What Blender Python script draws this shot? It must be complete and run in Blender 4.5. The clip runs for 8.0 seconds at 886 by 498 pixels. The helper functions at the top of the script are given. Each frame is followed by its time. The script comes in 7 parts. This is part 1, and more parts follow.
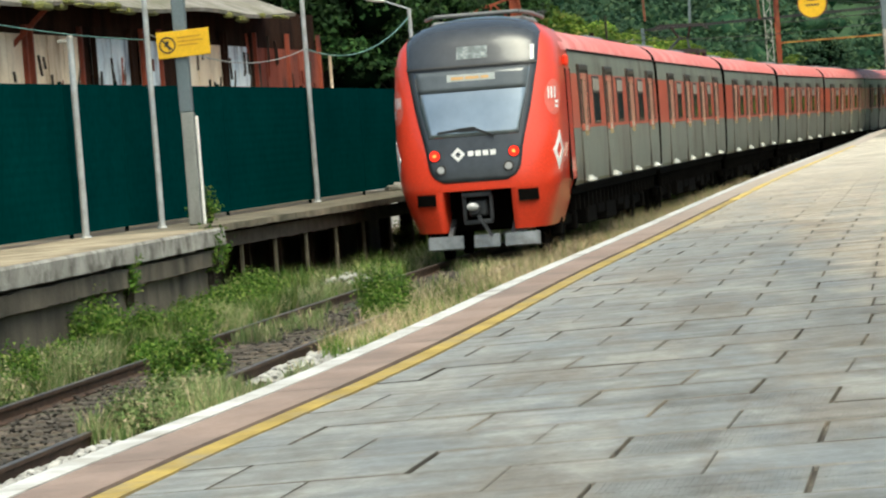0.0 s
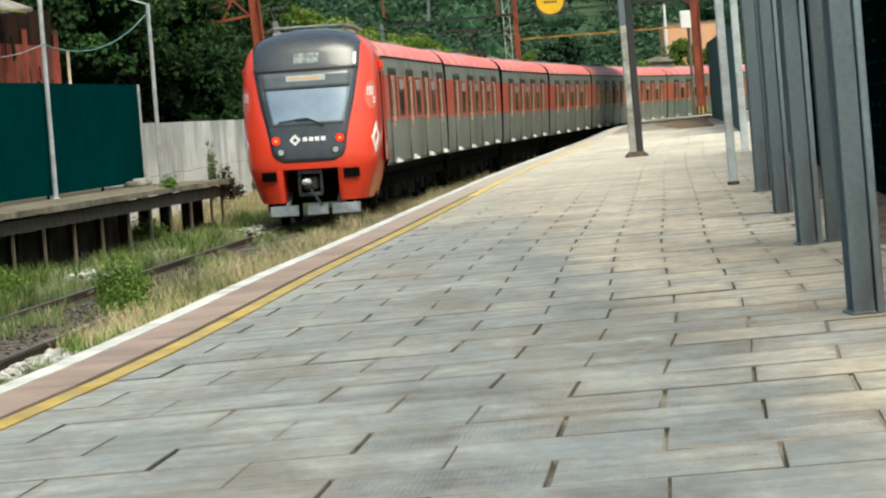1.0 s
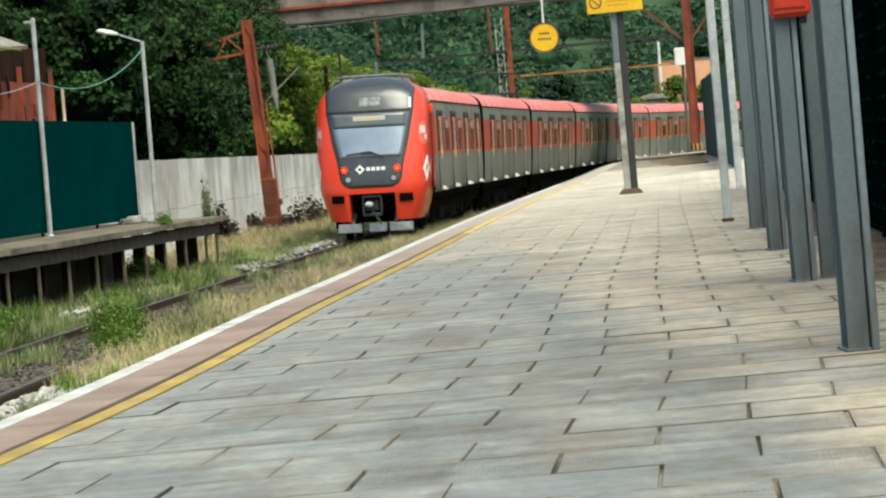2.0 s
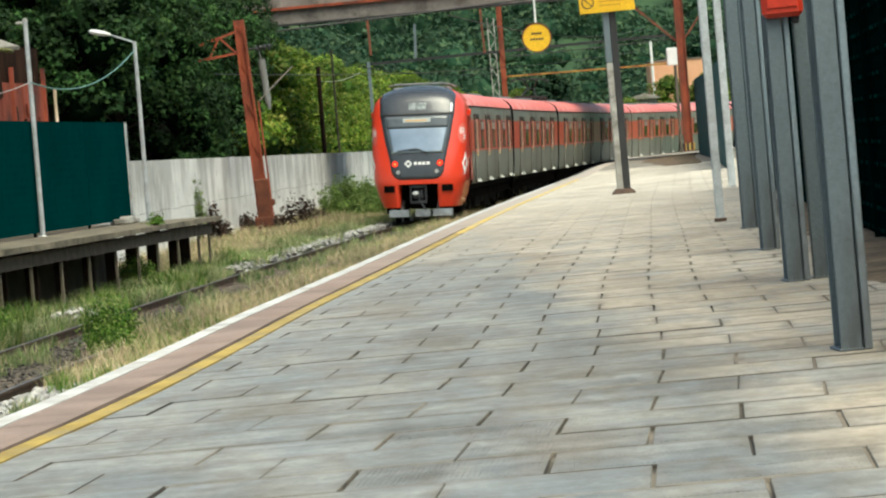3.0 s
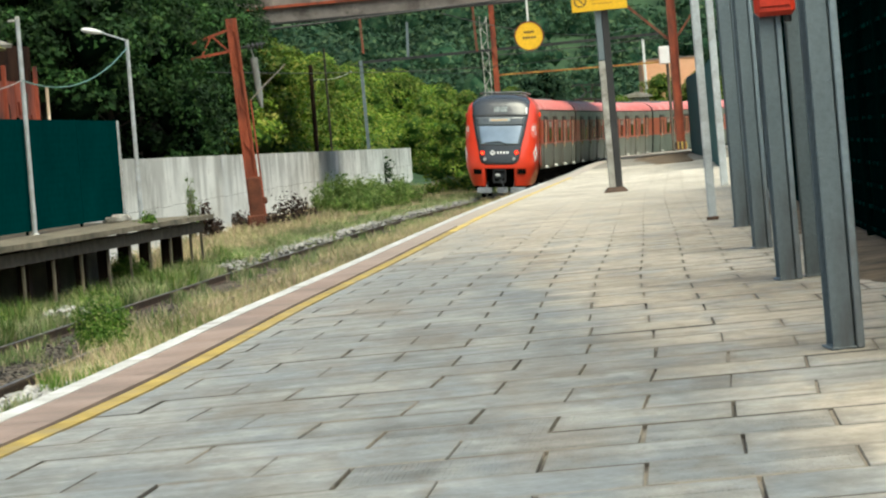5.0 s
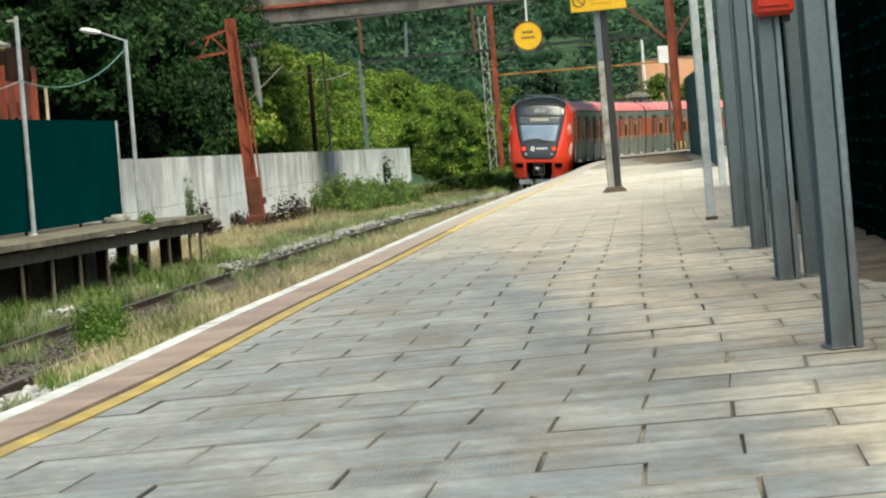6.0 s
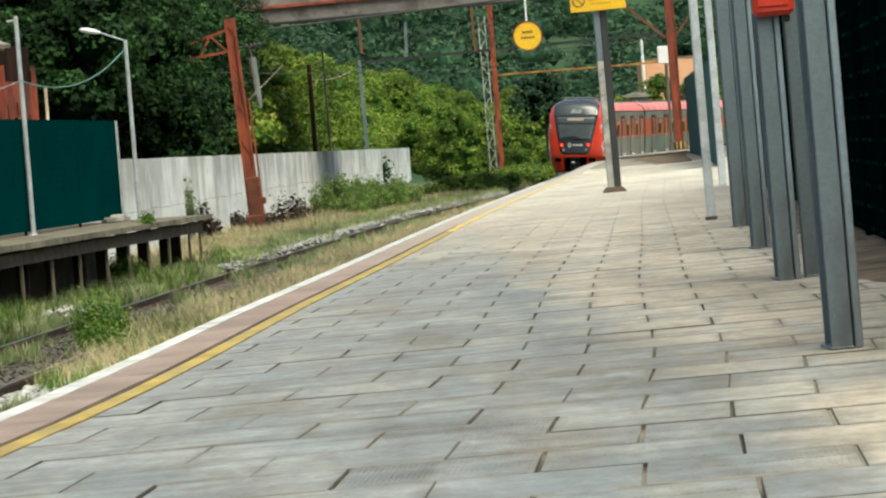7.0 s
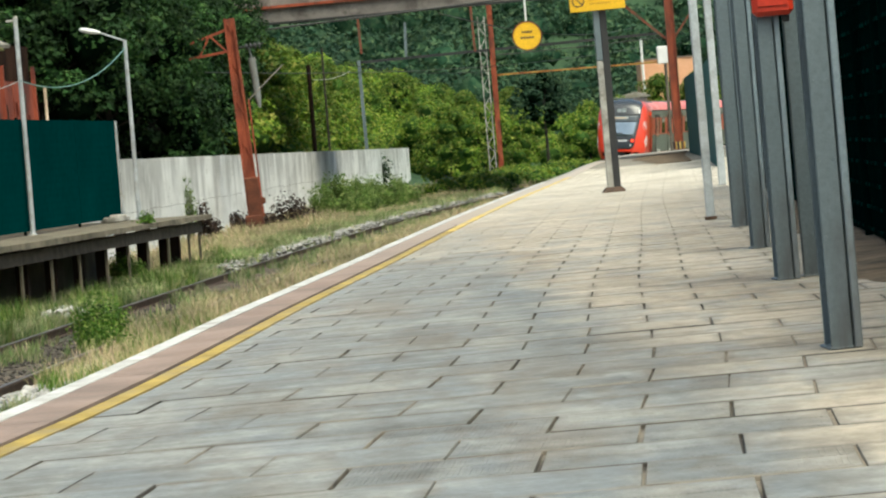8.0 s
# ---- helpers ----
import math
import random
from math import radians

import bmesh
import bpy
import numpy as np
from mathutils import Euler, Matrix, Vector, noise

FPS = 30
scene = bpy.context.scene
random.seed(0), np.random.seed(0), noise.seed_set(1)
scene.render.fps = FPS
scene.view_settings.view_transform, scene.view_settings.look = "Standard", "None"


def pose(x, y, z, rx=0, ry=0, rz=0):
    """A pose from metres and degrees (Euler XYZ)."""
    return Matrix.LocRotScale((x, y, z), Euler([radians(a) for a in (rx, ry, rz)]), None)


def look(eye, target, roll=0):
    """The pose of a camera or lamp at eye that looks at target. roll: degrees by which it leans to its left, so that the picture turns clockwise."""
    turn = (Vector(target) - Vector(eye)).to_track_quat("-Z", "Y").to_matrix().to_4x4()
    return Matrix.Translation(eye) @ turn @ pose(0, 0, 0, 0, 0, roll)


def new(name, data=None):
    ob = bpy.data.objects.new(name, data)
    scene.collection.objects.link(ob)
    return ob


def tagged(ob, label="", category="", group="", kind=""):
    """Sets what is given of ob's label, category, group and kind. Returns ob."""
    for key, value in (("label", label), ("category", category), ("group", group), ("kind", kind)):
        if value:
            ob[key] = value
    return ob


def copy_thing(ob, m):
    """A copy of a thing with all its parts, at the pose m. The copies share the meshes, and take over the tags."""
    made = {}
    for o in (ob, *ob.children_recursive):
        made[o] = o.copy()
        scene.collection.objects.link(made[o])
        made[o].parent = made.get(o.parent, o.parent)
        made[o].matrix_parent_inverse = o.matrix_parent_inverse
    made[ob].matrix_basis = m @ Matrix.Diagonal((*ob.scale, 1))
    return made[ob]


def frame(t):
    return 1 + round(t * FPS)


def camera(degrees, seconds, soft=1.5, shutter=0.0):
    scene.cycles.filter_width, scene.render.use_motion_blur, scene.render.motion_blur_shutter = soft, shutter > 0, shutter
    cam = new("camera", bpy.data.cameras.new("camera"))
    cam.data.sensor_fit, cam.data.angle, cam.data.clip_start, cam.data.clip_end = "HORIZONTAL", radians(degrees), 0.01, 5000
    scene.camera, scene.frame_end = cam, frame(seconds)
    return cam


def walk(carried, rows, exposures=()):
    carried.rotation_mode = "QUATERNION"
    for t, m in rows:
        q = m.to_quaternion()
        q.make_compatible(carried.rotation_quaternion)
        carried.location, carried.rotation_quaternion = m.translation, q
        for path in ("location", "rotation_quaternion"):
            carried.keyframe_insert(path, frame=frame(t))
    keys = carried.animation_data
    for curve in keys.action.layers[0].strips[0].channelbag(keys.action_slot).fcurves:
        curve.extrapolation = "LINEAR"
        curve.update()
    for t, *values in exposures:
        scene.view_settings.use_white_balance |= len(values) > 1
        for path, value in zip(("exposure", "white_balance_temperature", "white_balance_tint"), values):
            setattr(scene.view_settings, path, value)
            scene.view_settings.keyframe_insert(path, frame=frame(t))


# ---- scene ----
EYE = (0.0, 0.0, 1.05)
RAIL = -1.07          # top of rail; the platform surface is z = 0
LEFT = 0.08           # surface of the opposite platform


def aim(yaw, pitch, roll):
    return pose(*EYE) @ pose(0, 0, 0, 0, 0, yaw) @ pose(0, 0, 0, 90 + pitch) @ pose(0, 0, 0, 0, 0, roll)


cam = camera(15.14, 8.0, soft=2.2, shutter=0.12)
PATH = [
    (0.0, 4.887, -1.852, -4.506), (0.1, 4.475, -1.864, -4.482), (0.2, 4.094, -1.890, -4.458),
    (0.3, 3.682, -1.912, -4.434), (0.4, 3.269, -1.935, -4.411), (0.5, 2.848, -1.975, -4.387),
    (0.6, 2.446, -1.990, -4.405), (0.7, 2.062, -2.008, -4.423), (0.8, 1.668, -2.037, -4.441),
    (0.9, 1.390, -2.056, -4.458), (1.0, 0.432, -2.268, -4.476), (1.1, 0.420, -2.229, -4.481),
    (1.2, 0.400, -2.161, -4.485), (1.3, 0.390, -2.064, -4.490), (1.4, 0.375, -1.975, -4.495),
    (1.5, 0.361, -1.900, -4.499), (1.6, 0.344, -1.808, -4.504), (1.7, 0.329, -1.736, -4.509),
    (2.0, 0.290, -1.640, -4.525), (2.8, 0.190, -1.630, -4.565), (3.0, 0.163, -1.647, -4.575),
    (3.5, 0.105, -1.670, -4.570), (4.0, 0.065, -1.682, -4.545), (4.5, 0.047, -1.685, -4.540),
    (6.0, 0.013, -1.688, -4.563), (7.0, 0.008, -1.688, -4.560), (8.0, 0.000, -1.689, -4.574),
]
walk(cam, [(t, aim(a, b, c)) for t, a, b, c in PATH], [(0.0, 0.42, 6650, -5), (8.0, 0.42, 6650, -5)])

# ---- world and light: bright overcast day ----
SUN_EL, SUN_AZ = radians(60), radians(150)
world = bpy.data.worlds.new("world")
scene.world = world
world.use_nodes = True
wn = world.node_tree
sky = wn.nodes.new("ShaderNodeTexSky")
sky.sky_type, sky.sun_disc = "NISHITA", False
sky.sun_elevation, sky.sun_rotation = SUN_EL, SUN_AZ
sky.air_density, sky.dust_density, sky.ozone_density = 1.0, 6.0, 1.0
wn.nodes["Background"].inputs["Strength"].default_value = 0.15
wn.links.new(sky.outputs[0], wn.nodes["Background"].inputs["Color"])
sun = new("sun", bpy.data.lights.new("sun", "SUN"))
sun.data.energy, sun.data.angle, sun.data.color = 1.7, radians(40), (1.0, 0.96, 0.88)
sun.matrix_world = look((0, 0, 60), (-60 * math.sin(SUN_AZ) / math.tan(SUN_EL), -60 * math.cos(SUN_AZ) / math.tan(SUN_EL), 0))


# ---- materials ----
def nodes_of(name):
    m = bpy.data.materials.new(name)
    m.use_nodes = True
    return m, m.node_tree, m.node_tree.nodes["Principled BSDF"]


def ramp_of(nt, stops):
    r = nt.nodes.new("ShaderNodeValToRGB")
    while len(r.color_ramp.elements) < len(stops):
        r.color_ramp.elements.new(0.5)
    for e, (at, c) in zip(r.color_ramp.elements, stops):
        e.position, e.color = at, (*c, 1)
    return r


def mix_rgb(nt, fac, a, b, kind="MIX"):
    m = nt.nodes.new("ShaderNodeMix")
    m.data_type, m.blend_type = "RGBA", kind
    for sock, v in ((m.inputs["Factor"], fac), (m.inputs["A"], a), (m.inputs["B"], b)):
        if isinstance(v, tuple):
            sock.default_value = (*v, 1)
        elif isinstance(v, (int, float)):
            sock.default_value = v
        else:
            nt.links.new(v, sock)
    return m.outputs["Result"]


def noise_of(nt, scale, detail=5.0, rough=0.6, stretch=(1, 1, 1), coords="Object"):
    tc = nt.nodes.new("ShaderNodeTexCoord")
    mp = nt.nodes.new("ShaderNodeMapping")
    mp.inputs["Scale"].default_value = stretch
    n = nt.nodes.new("ShaderNodeTexNoise")
    n.inputs["Scale"].default_value, n.inputs["Detail"].default_value, n.inputs["Roughness"].default_value = scale, detail, rough
    nt.links.new(tc.outputs[coords], mp.inputs["Vector"])
    nt.links.new(mp.outputs["Vector"], n.inputs["Vector"])
    return n.outputs["Fac"]


def surf(name, stops, scale=2.0, rough=0.7, metal=0.0, bump=0.0, fine=30.0, stretch=(1, 1, 1), stain=None, stain_scale=0.4, vary=0.0, spec=0.5, coat=0.0, island=False):
    """Colour ramp over a coarse noise, a fine grain over it, an optional stain, relief, and variation from piece to piece."""
    m, nt, b = nodes_of(name)
    big = noise_of(nt, scale, stretch=stretch)
    col = ramp_of(nt, stops)
    nt.links.new(big, col.inputs["Fac"])
    out = col.outputs["Color"]
    small = noise_of(nt, fine, 4, 0.7)
    g = ramp_of(nt, [(0.3, (0.82, 0.82, 0.82)), (0.7, (1.12, 1.12, 1.12))])
    nt.links.new(small, g.inputs["Fac"])
    out = mix_rgb(nt, 1.0, out, g.outputs["Color"], "MULTIPLY")
    if stain:
        s = ramp_of(nt, [(0.48, (0, 0, 0)), (0.68, (1, 1, 1))])
        nt.links.new(noise_of(nt, stain_scale, 6, 0.65, stretch), s.inputs["Fac"])
        out = mix_rgb(nt, s.outputs["Color"], out, stain)
    if vary:
        if island:
            ge = nt.nodes.new("ShaderNodeNewGeometry")
            rnd = ge.outputs["Random Per Island"]
        else:
            rnd = nt.nodes.new("ShaderNodeObjectInfo").outputs["Random"]
        v = ramp_of(nt, [(0.0, (1 - vary, 1 - vary, 1 - vary)), (1.0, (1 + vary * 0.6, 1 + vary * 0.6, 1 + vary * 0.6))])
        nt.links.new(rnd, v.inputs["Fac"])
        out = mix_rgb(nt, 1.0, out, v.outputs["Color"], "MULTIPLY")
    nt.links.new(out, b.inputs["Base Color"])
    b.inputs["Roughness"].default_value, b.inputs["Metallic"].default_value = rough, metal
    b.inputs["Specular IOR Level"].default_value = spec
    b.inputs["Coat Weight"].default_value = coat
    if bump:
        bp = nt.nodes.new("ShaderNodeBump")
        bp.inputs["Strength"].default_value, bp.inputs["Distance"].default_value = bump, 0.02
        nt.links.new(small, bp.inputs["Height"])
        nt.links.new(bp.outputs["Normal"], b.inputs["Normal"])
    return m


def leafy(name, stops, rough=0.6, trans=0.35, patch=0.35, light=(0.36, 0.64, 0.55, 1.3)):
    """Leaves: colour by leaf clump with lit and shaded patches put into it, light shining through."""
    m, nt, b = nodes_of(name)
    ge = nt.nodes.new("ShaderNodeNewGeometry")
    r = ramp_of(nt, stops)
    nt.links.new(ge.outputs["Random Per Island"], r.inputs["Fac"])
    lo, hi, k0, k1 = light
    # broad noise paints lit and shaded mounds into the leaf colour
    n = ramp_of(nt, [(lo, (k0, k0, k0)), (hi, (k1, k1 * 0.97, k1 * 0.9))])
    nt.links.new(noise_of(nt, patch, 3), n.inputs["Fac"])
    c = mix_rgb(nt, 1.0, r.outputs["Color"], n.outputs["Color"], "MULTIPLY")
    nt.links.new(c, b.inputs["Base Color"])
    b.inputs["Roughness"].default_value, b.inputs["Specular IOR Level"].default_value = rough, 0.25
    t = nt.nodes.new("ShaderNodeBsdfTranslucent")
    nt.links.new(c, t.inputs["Color"])
    mx = nt.nodes.new("ShaderNodeMixShader")
    mx.inputs[0].default_value = trans
    nt.links.new(b.outputs[0], mx.inputs[1])
    nt.links.new(t.outputs[0], mx.inputs[2])
    nt.links.new(mx.outputs[0], nt.nodes["Material Output"].inputs["Surface"])
    return m


def glow(name, col, strength):
    m, nt, b = nodes_of(name)
    b.inputs["Base Color"].default_value = (*col, 1)
    b.inputs["Emission Color"].default_value = (*col, 1)
    b.inputs["Emission Strength"].default_value = strength
    return m


def math_of(nt, op, a, c=0.0):
    q = nt.nodes.new("ShaderNodeMath")
    q.operation = op
    for i, v in enumerate((a, c)):
        if isinstance(v, (int, float)):
            q.inputs[i].default_value = v
        else:
            nt.links.new(v, q.inputs[i])
    return q.outputs[0]


def world_noise(nt, scale, stretch=(1, 1, 1), shift=0.0, detail=6.0, rough=0.62):
    """Noise that runs on from piece to piece."""
    ge = nt.nodes.new("ShaderNodeNewGeometry")
    mp = nt.nodes.new("ShaderNodeMapping")
    mp.inputs["Scale"].default_value = stretch
    mp.inputs["Location"].default_value = (shift, shift * 0.6, shift * 0.3)
    n = nt.nodes.new("ShaderNodeTexNoise")
    n.inputs["Scale"].default_value, n.inputs["Detail"].default_value, n.inputs["Roughness"].default_value = scale, detail, rough
    nt.links.new(ge.outputs["Position"], mp.inputs["Vector"])
    nt.links.new(mp.outputs["Vector"], n.inputs["Vector"])
    return n.outputs["Fac"]


def paving(name, joined):
    """Worn concrete slabs: bluish grey in the middle of the platform, sandy and brown towards the columns and the far end."""
    m, nt, b = nodes_of(name)
    ge = nt.nodes.new("ShaderNodeNewGeometry")
    sep = nt.nodes.new("ShaderNodeSeparateXYZ")
    nt.links.new(ge.outputs["Position"], sep.inputs[0])
    rnd = ge.outputs["Random Per Island"] if joined else nt.nodes.new("ShaderNodeObjectInfo").outputs["Random"]
    grey = ramp_of(nt, [(0.36, (0.145, 0.138, 0.128)), (0.45, (0.190, 0.194, 0.192)), (0.53, (0.226, 0.233, 0.232)), (0.64, (0.30, 0.293, 0.272))])
    nt.links.new(math_of(nt, "ADD", world_noise(nt, 1.5, (1, 0.3, 1)), math_of(nt, "MULTIPLY", math_of(nt, "SUBTRACT", rnd, 0.5), 0.10)), grey.inputs["Fac"])
    coarse = world_noise(nt, 0.9, (1, 0.25, 1), 3.3)
    sand = ramp_of(nt, [(0.36, (0.345, 0.288, 0.224)), (0.5, (0.445, 0.386, 0.308)), (0.62, (0.525, 0.465, 0.385))])
    nt.links.new(coarse, sand.inputs["Fac"])
    # share of sand: grows across the platform and with distance, broken up by noise and from slab to slab
    across = math_of(nt, "MULTIPLY", math_of(nt, "ADD", math_of(nt, "SUBTRACT", sep.outputs["X"], 1.15), math_of(nt, "MULTIPLY", sep.outputs["Y"], 0.03)), 1.3)
    along = math_of(nt, "MULTIPLY", math_of(nt, "SUBTRACT", sep.outputs["Y"], 25.0), 0.03)
    mask = math_of(nt, "ADD", math_of(nt, "MAXIMUM", across, along), math_of(nt, "MULTIPLY", math_of(nt, "SUBTRACT", world_noise(nt, 0.8, (1, 0.3, 1), 8.1), 0.5), 2.0))
    mask = math_of(nt, "ADD", mask, math_of(nt, "MULTIPLY", math_of(nt, "SUBTRACT", rnd, 0.5), 0.45))
    mr = ramp_of(nt, [(0.10, (0, 0, 0)), (0.85, (1, 1, 1))])
    nt.links.new(mask, mr.inputs["Fac"])
    # the paving is paler towards the yellow line, with a noisy border
    off = math_of(nt, "SUBTRACT", sep.outputs["X"], math_of(nt, "SUBTRACT", math_of(nt, "MULTIPLY", sep.outputs["Y"], 0.085), 3.5))
    pale = ramp_of(nt, [(0.0, (0.55, 0.55, 0.55)), (1.0, (0, 0, 0))])
    nt.links.new(math_of(nt, "MULTIPLY", math_of(nt, "ADD", off, math_of(nt, "SUBTRACT", world_noise(nt, 0.9, (1, 0.5, 1), 5.1), 0.5)), 0.42), pale.inputs["Fac"])
    out = mix_rgb(nt, pale.outputs["Color"], grey.outputs["Color"], (0.36, 0.362, 0.350))
    out = mix_rgb(nt, mr.outputs["Color"], out, sand.outputs["Color"])
    # brown water stains, bluish cement, pale worn patches
    for sc, lo, hi, top, tint in ((1.1, 0.50, 0.64, 0.40, (0.26, 0.205, 0.15)), (1.9, 0.52, 0.62, 0.50, (0.22, 0.245, 0.27)), (2.4, 0.53, 0.64, 0.55, (0.36, 0.357, 0.335)), (5.0, 0.54, 0.66, 0.42, (0.17, 0.14, 0.105))):
        wr = ramp_of(nt, [(lo, (0, 0, 0)), (hi, (top, top, top))])
        nt.links.new(world_noise(nt, sc, (1, 0.32, 1), sc * 5.7), wr.inputs["Fac"])
        out = mix_rgb(nt, wr.outputs["Color"], out, tint)
    if not joined:
        # dirt worked into the rims of each slab
        oc = nt.nodes.new("ShaderNodeTexCoord")
        so = nt.nodes.new("ShaderNodeSeparateXYZ")
        nt.links.new(oc.outputs["Object"], so.inputs[0])
        rim = math_of(nt, "MAXIMUM", math_of(nt, "ABSOLUTE", so.outputs["X"]), math_of(nt, "ABSOLUTE", so.outputs["Y"]))
        rim = math_of(nt, "ADD", rim, math_of(nt, "MULTIPLY", math_of(nt, "SUBTRACT", world_noise(nt, 4.0, (1, 1, 1), 1.7), 0.5), 0.20))
        rr = ramp_of(nt, [(0.285, (0, 0, 0)), (0.35, (0.75, 0.75, 0.75))])
        nt.links.new(rim, rr.inputs["Fac"])
        out = mix_rgb(nt, rr.outputs["Color"], out, (0.185, 0.165, 0.138))
    # a pale tint that grows towards the far end
    far_pale = ramp_of(nt, [(0.0, (0, 0, 0)), (1.0, (0.72, 0.72, 0.72))])
    nt.links.new(math_of(nt, "MULTIPLY", math_of(nt, "SUBTRACT", sep.outputs["Y"], 30.0), 0.02), far_pale.inputs["Fac"])
    out = mix_rgb(nt, far_pale.outputs["Color"], out, (0.74, 0.68, 0.58))
    # uneven worn patches in the paler part
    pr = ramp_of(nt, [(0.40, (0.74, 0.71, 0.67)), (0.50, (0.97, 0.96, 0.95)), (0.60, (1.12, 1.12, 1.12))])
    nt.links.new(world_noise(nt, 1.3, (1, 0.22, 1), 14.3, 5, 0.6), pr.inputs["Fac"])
    out = mix_rgb(nt, far_pale.outputs["Color"], out, mix_rgb(nt, 1.0, out, pr.outputs["Color"], "MULTIPLY"))
    fine = world_noise(nt, 45, (1, 1, 1), 0, 5, 0.75)
    gr = ramp_of(nt, [(0.3, (0.78, 0.78, 0.78)), (0.7, (1.12, 1.12, 1.12))])
    # scuffs that run across the platform, and blotches a hand wide
    for sc, st, lo, hi in ((3.0, (0.22, 1.6, 1), 0.80, 1.13), (13.0, (1, 0.6, 1), 0.86, 1.10)):
        sr = ramp_of(nt, [(0.36, (lo, lo, lo * 0.98)), (0.62, (hi, hi, hi))])
        nt.links.new(world_noise(nt, sc, st, sc * 2.3), sr.inputs["Fac"])
        out = mix_rgb(nt, 1.0, out, sr.outputs["Color"], "MULTIPLY")
    nt.links.new(fine, gr.inputs["Fac"])
    out = mix_rgb(nt, 1.0, out, gr.outputs["Color"], "MULTIPLY")
    nt.links.new(out, b.inputs["Base Color"])
    b.inputs["Roughness"].default_value = 0.66
    bp = nt.nodes.new("ShaderNodeBump")
    bp.inputs["Strength"].default_value, bp.inputs["Distance"].default_value = 0.35, 0.01
    nt.links.new(fine, bp.inputs["Height"])
    nt.links.new(bp.outputs["Normal"], b.inputs["Normal"])
    return m


def joint_of(name):
    """Open dark joints in places, joints full of sand in others."""
    m, nt, b = nodes_of(name)
    r = ramp_of(nt, [(0.40, (0.055, 0.048, 0.040)), (0.50, (0.12, 0.105, 0.085)), (0.58, (0.24, 0.21, 0.17))])
    nt.links.new(world_noise(nt, 1.1, (1, 1, 1), 7.7), r.inputs["Fac"])
    ge = nt.nodes.new("ShaderNodeNewGeometry")
    sep = nt.nodes.new("ShaderNodeSeparateXYZ")
    nt.links.new(ge.outputs["Position"], sep.inputs[0])
    joint_pale = ramp_of(nt, [(0.0, (0, 0, 0)), (1.0, (0.8, 0.8, 0.8))])
    nt.links.new(math_of(nt, "MULTIPLY", math_of(nt, "SUBTRACT", sep.outputs["Y"], 20.0), 0.028), joint_pale.inputs["Fac"])
    nt.links.new(mix_rgb(nt, joint_pale.outputs["Color"], r.outputs["Color"], (0.50, 0.445, 0.36)), b.inputs["Base Color"])
    b.inputs["Roughness"].default_value = 0.95
    return m


def whitewash(name):
    """Whitewashed concrete with grey weathering and dark rain runs from the top."""
    m, nt, b = nodes_of(name)
    ge = nt.nodes.new("ShaderNodeNewGeometry")
    sep = nt.nodes.new("ShaderNodeSeparateXYZ")
    nt.links.new(ge.outputs["Position"], sep.inputs[0])
    base = ramp_of(nt, [(0.3, (0.52, 0.52, 0.50)), (0.46, (0.72, 0.72, 0.70)), (0.6, (0.86, 0.86, 0.84))])
    nt.links.new(world_noise(nt, 0.6, (1, 0.3, 0.9), 2.2), base.inputs["Fac"])
    out = base.outputs["Color"]
    runs = world_noise(nt, 0.8, (1, 0.62, 0.2), 4.4, 4, 0.62)
    height = math_of(nt, "MULTIPLY", math_of(nt, "SUBTRACT", sep.outputs["Z"], 0.1), 0.10)
    rr = ramp_of(nt, [(0.50, (0, 0, 0)), (0.68, (0.56, 0.56, 0.56))])
    nt.links.new(math_of(nt, "ADD", runs, height), rr.inputs["Fac"])
    out = mix_rgb(nt, rr.outputs["Color"], out, (0.20, 0.20, 0.185))
    pale = ramp_of(nt, [(0.56, (0, 0, 0)), (0.70, (0.5, 0.5, 0.5))])
    nt.links.new(world_noise(nt, 1.4, (1, 0.4, 0.3), 9.1, 5, 0.62), pale.inputs["Fac"])
    out = mix_rgb(nt, pale.outputs["Color"], out, (0.84, 0.84, 0.82))
    spot = ramp_of(nt, [(0.60, (0, 0, 0)), (0.75, (0.6, 0.6, 0.6))])
    nt.links.new(world_noise(nt, 2.2, (1, 0.3, 1), 6.3), spot.inputs["Fac"])
    out = mix_rgb(nt, spot.outputs["Color"], out, (0.30, 0.29, 0.26))
    nt.links.new(out, b.inputs["Base Color"])
    b.inputs["Roughness"].default_value = 0.88
    bp = nt.nodes.new("ShaderNodeBump")
    bp.inputs["Strength"].default_value, bp.inputs["Distance"].default_value = 0.3, 0.02
    nt.links.new(world_noise(nt, 12), bp.inputs["Height"])
    nt.links.new(bp.outputs["Normal"], b.inputs["Normal"])
    return m


def paled_along(m, start, rate, tint, top=0.8):
    """Mixes in a pale tint that grows towards the far end of the platform."""
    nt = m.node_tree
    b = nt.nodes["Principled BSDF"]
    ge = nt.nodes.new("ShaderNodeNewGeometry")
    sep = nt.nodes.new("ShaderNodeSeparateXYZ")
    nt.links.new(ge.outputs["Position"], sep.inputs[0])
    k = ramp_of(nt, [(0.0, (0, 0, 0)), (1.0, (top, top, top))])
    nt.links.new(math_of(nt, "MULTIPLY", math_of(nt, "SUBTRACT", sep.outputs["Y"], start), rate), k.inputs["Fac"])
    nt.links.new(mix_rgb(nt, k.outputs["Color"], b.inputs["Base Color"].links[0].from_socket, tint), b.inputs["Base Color"])


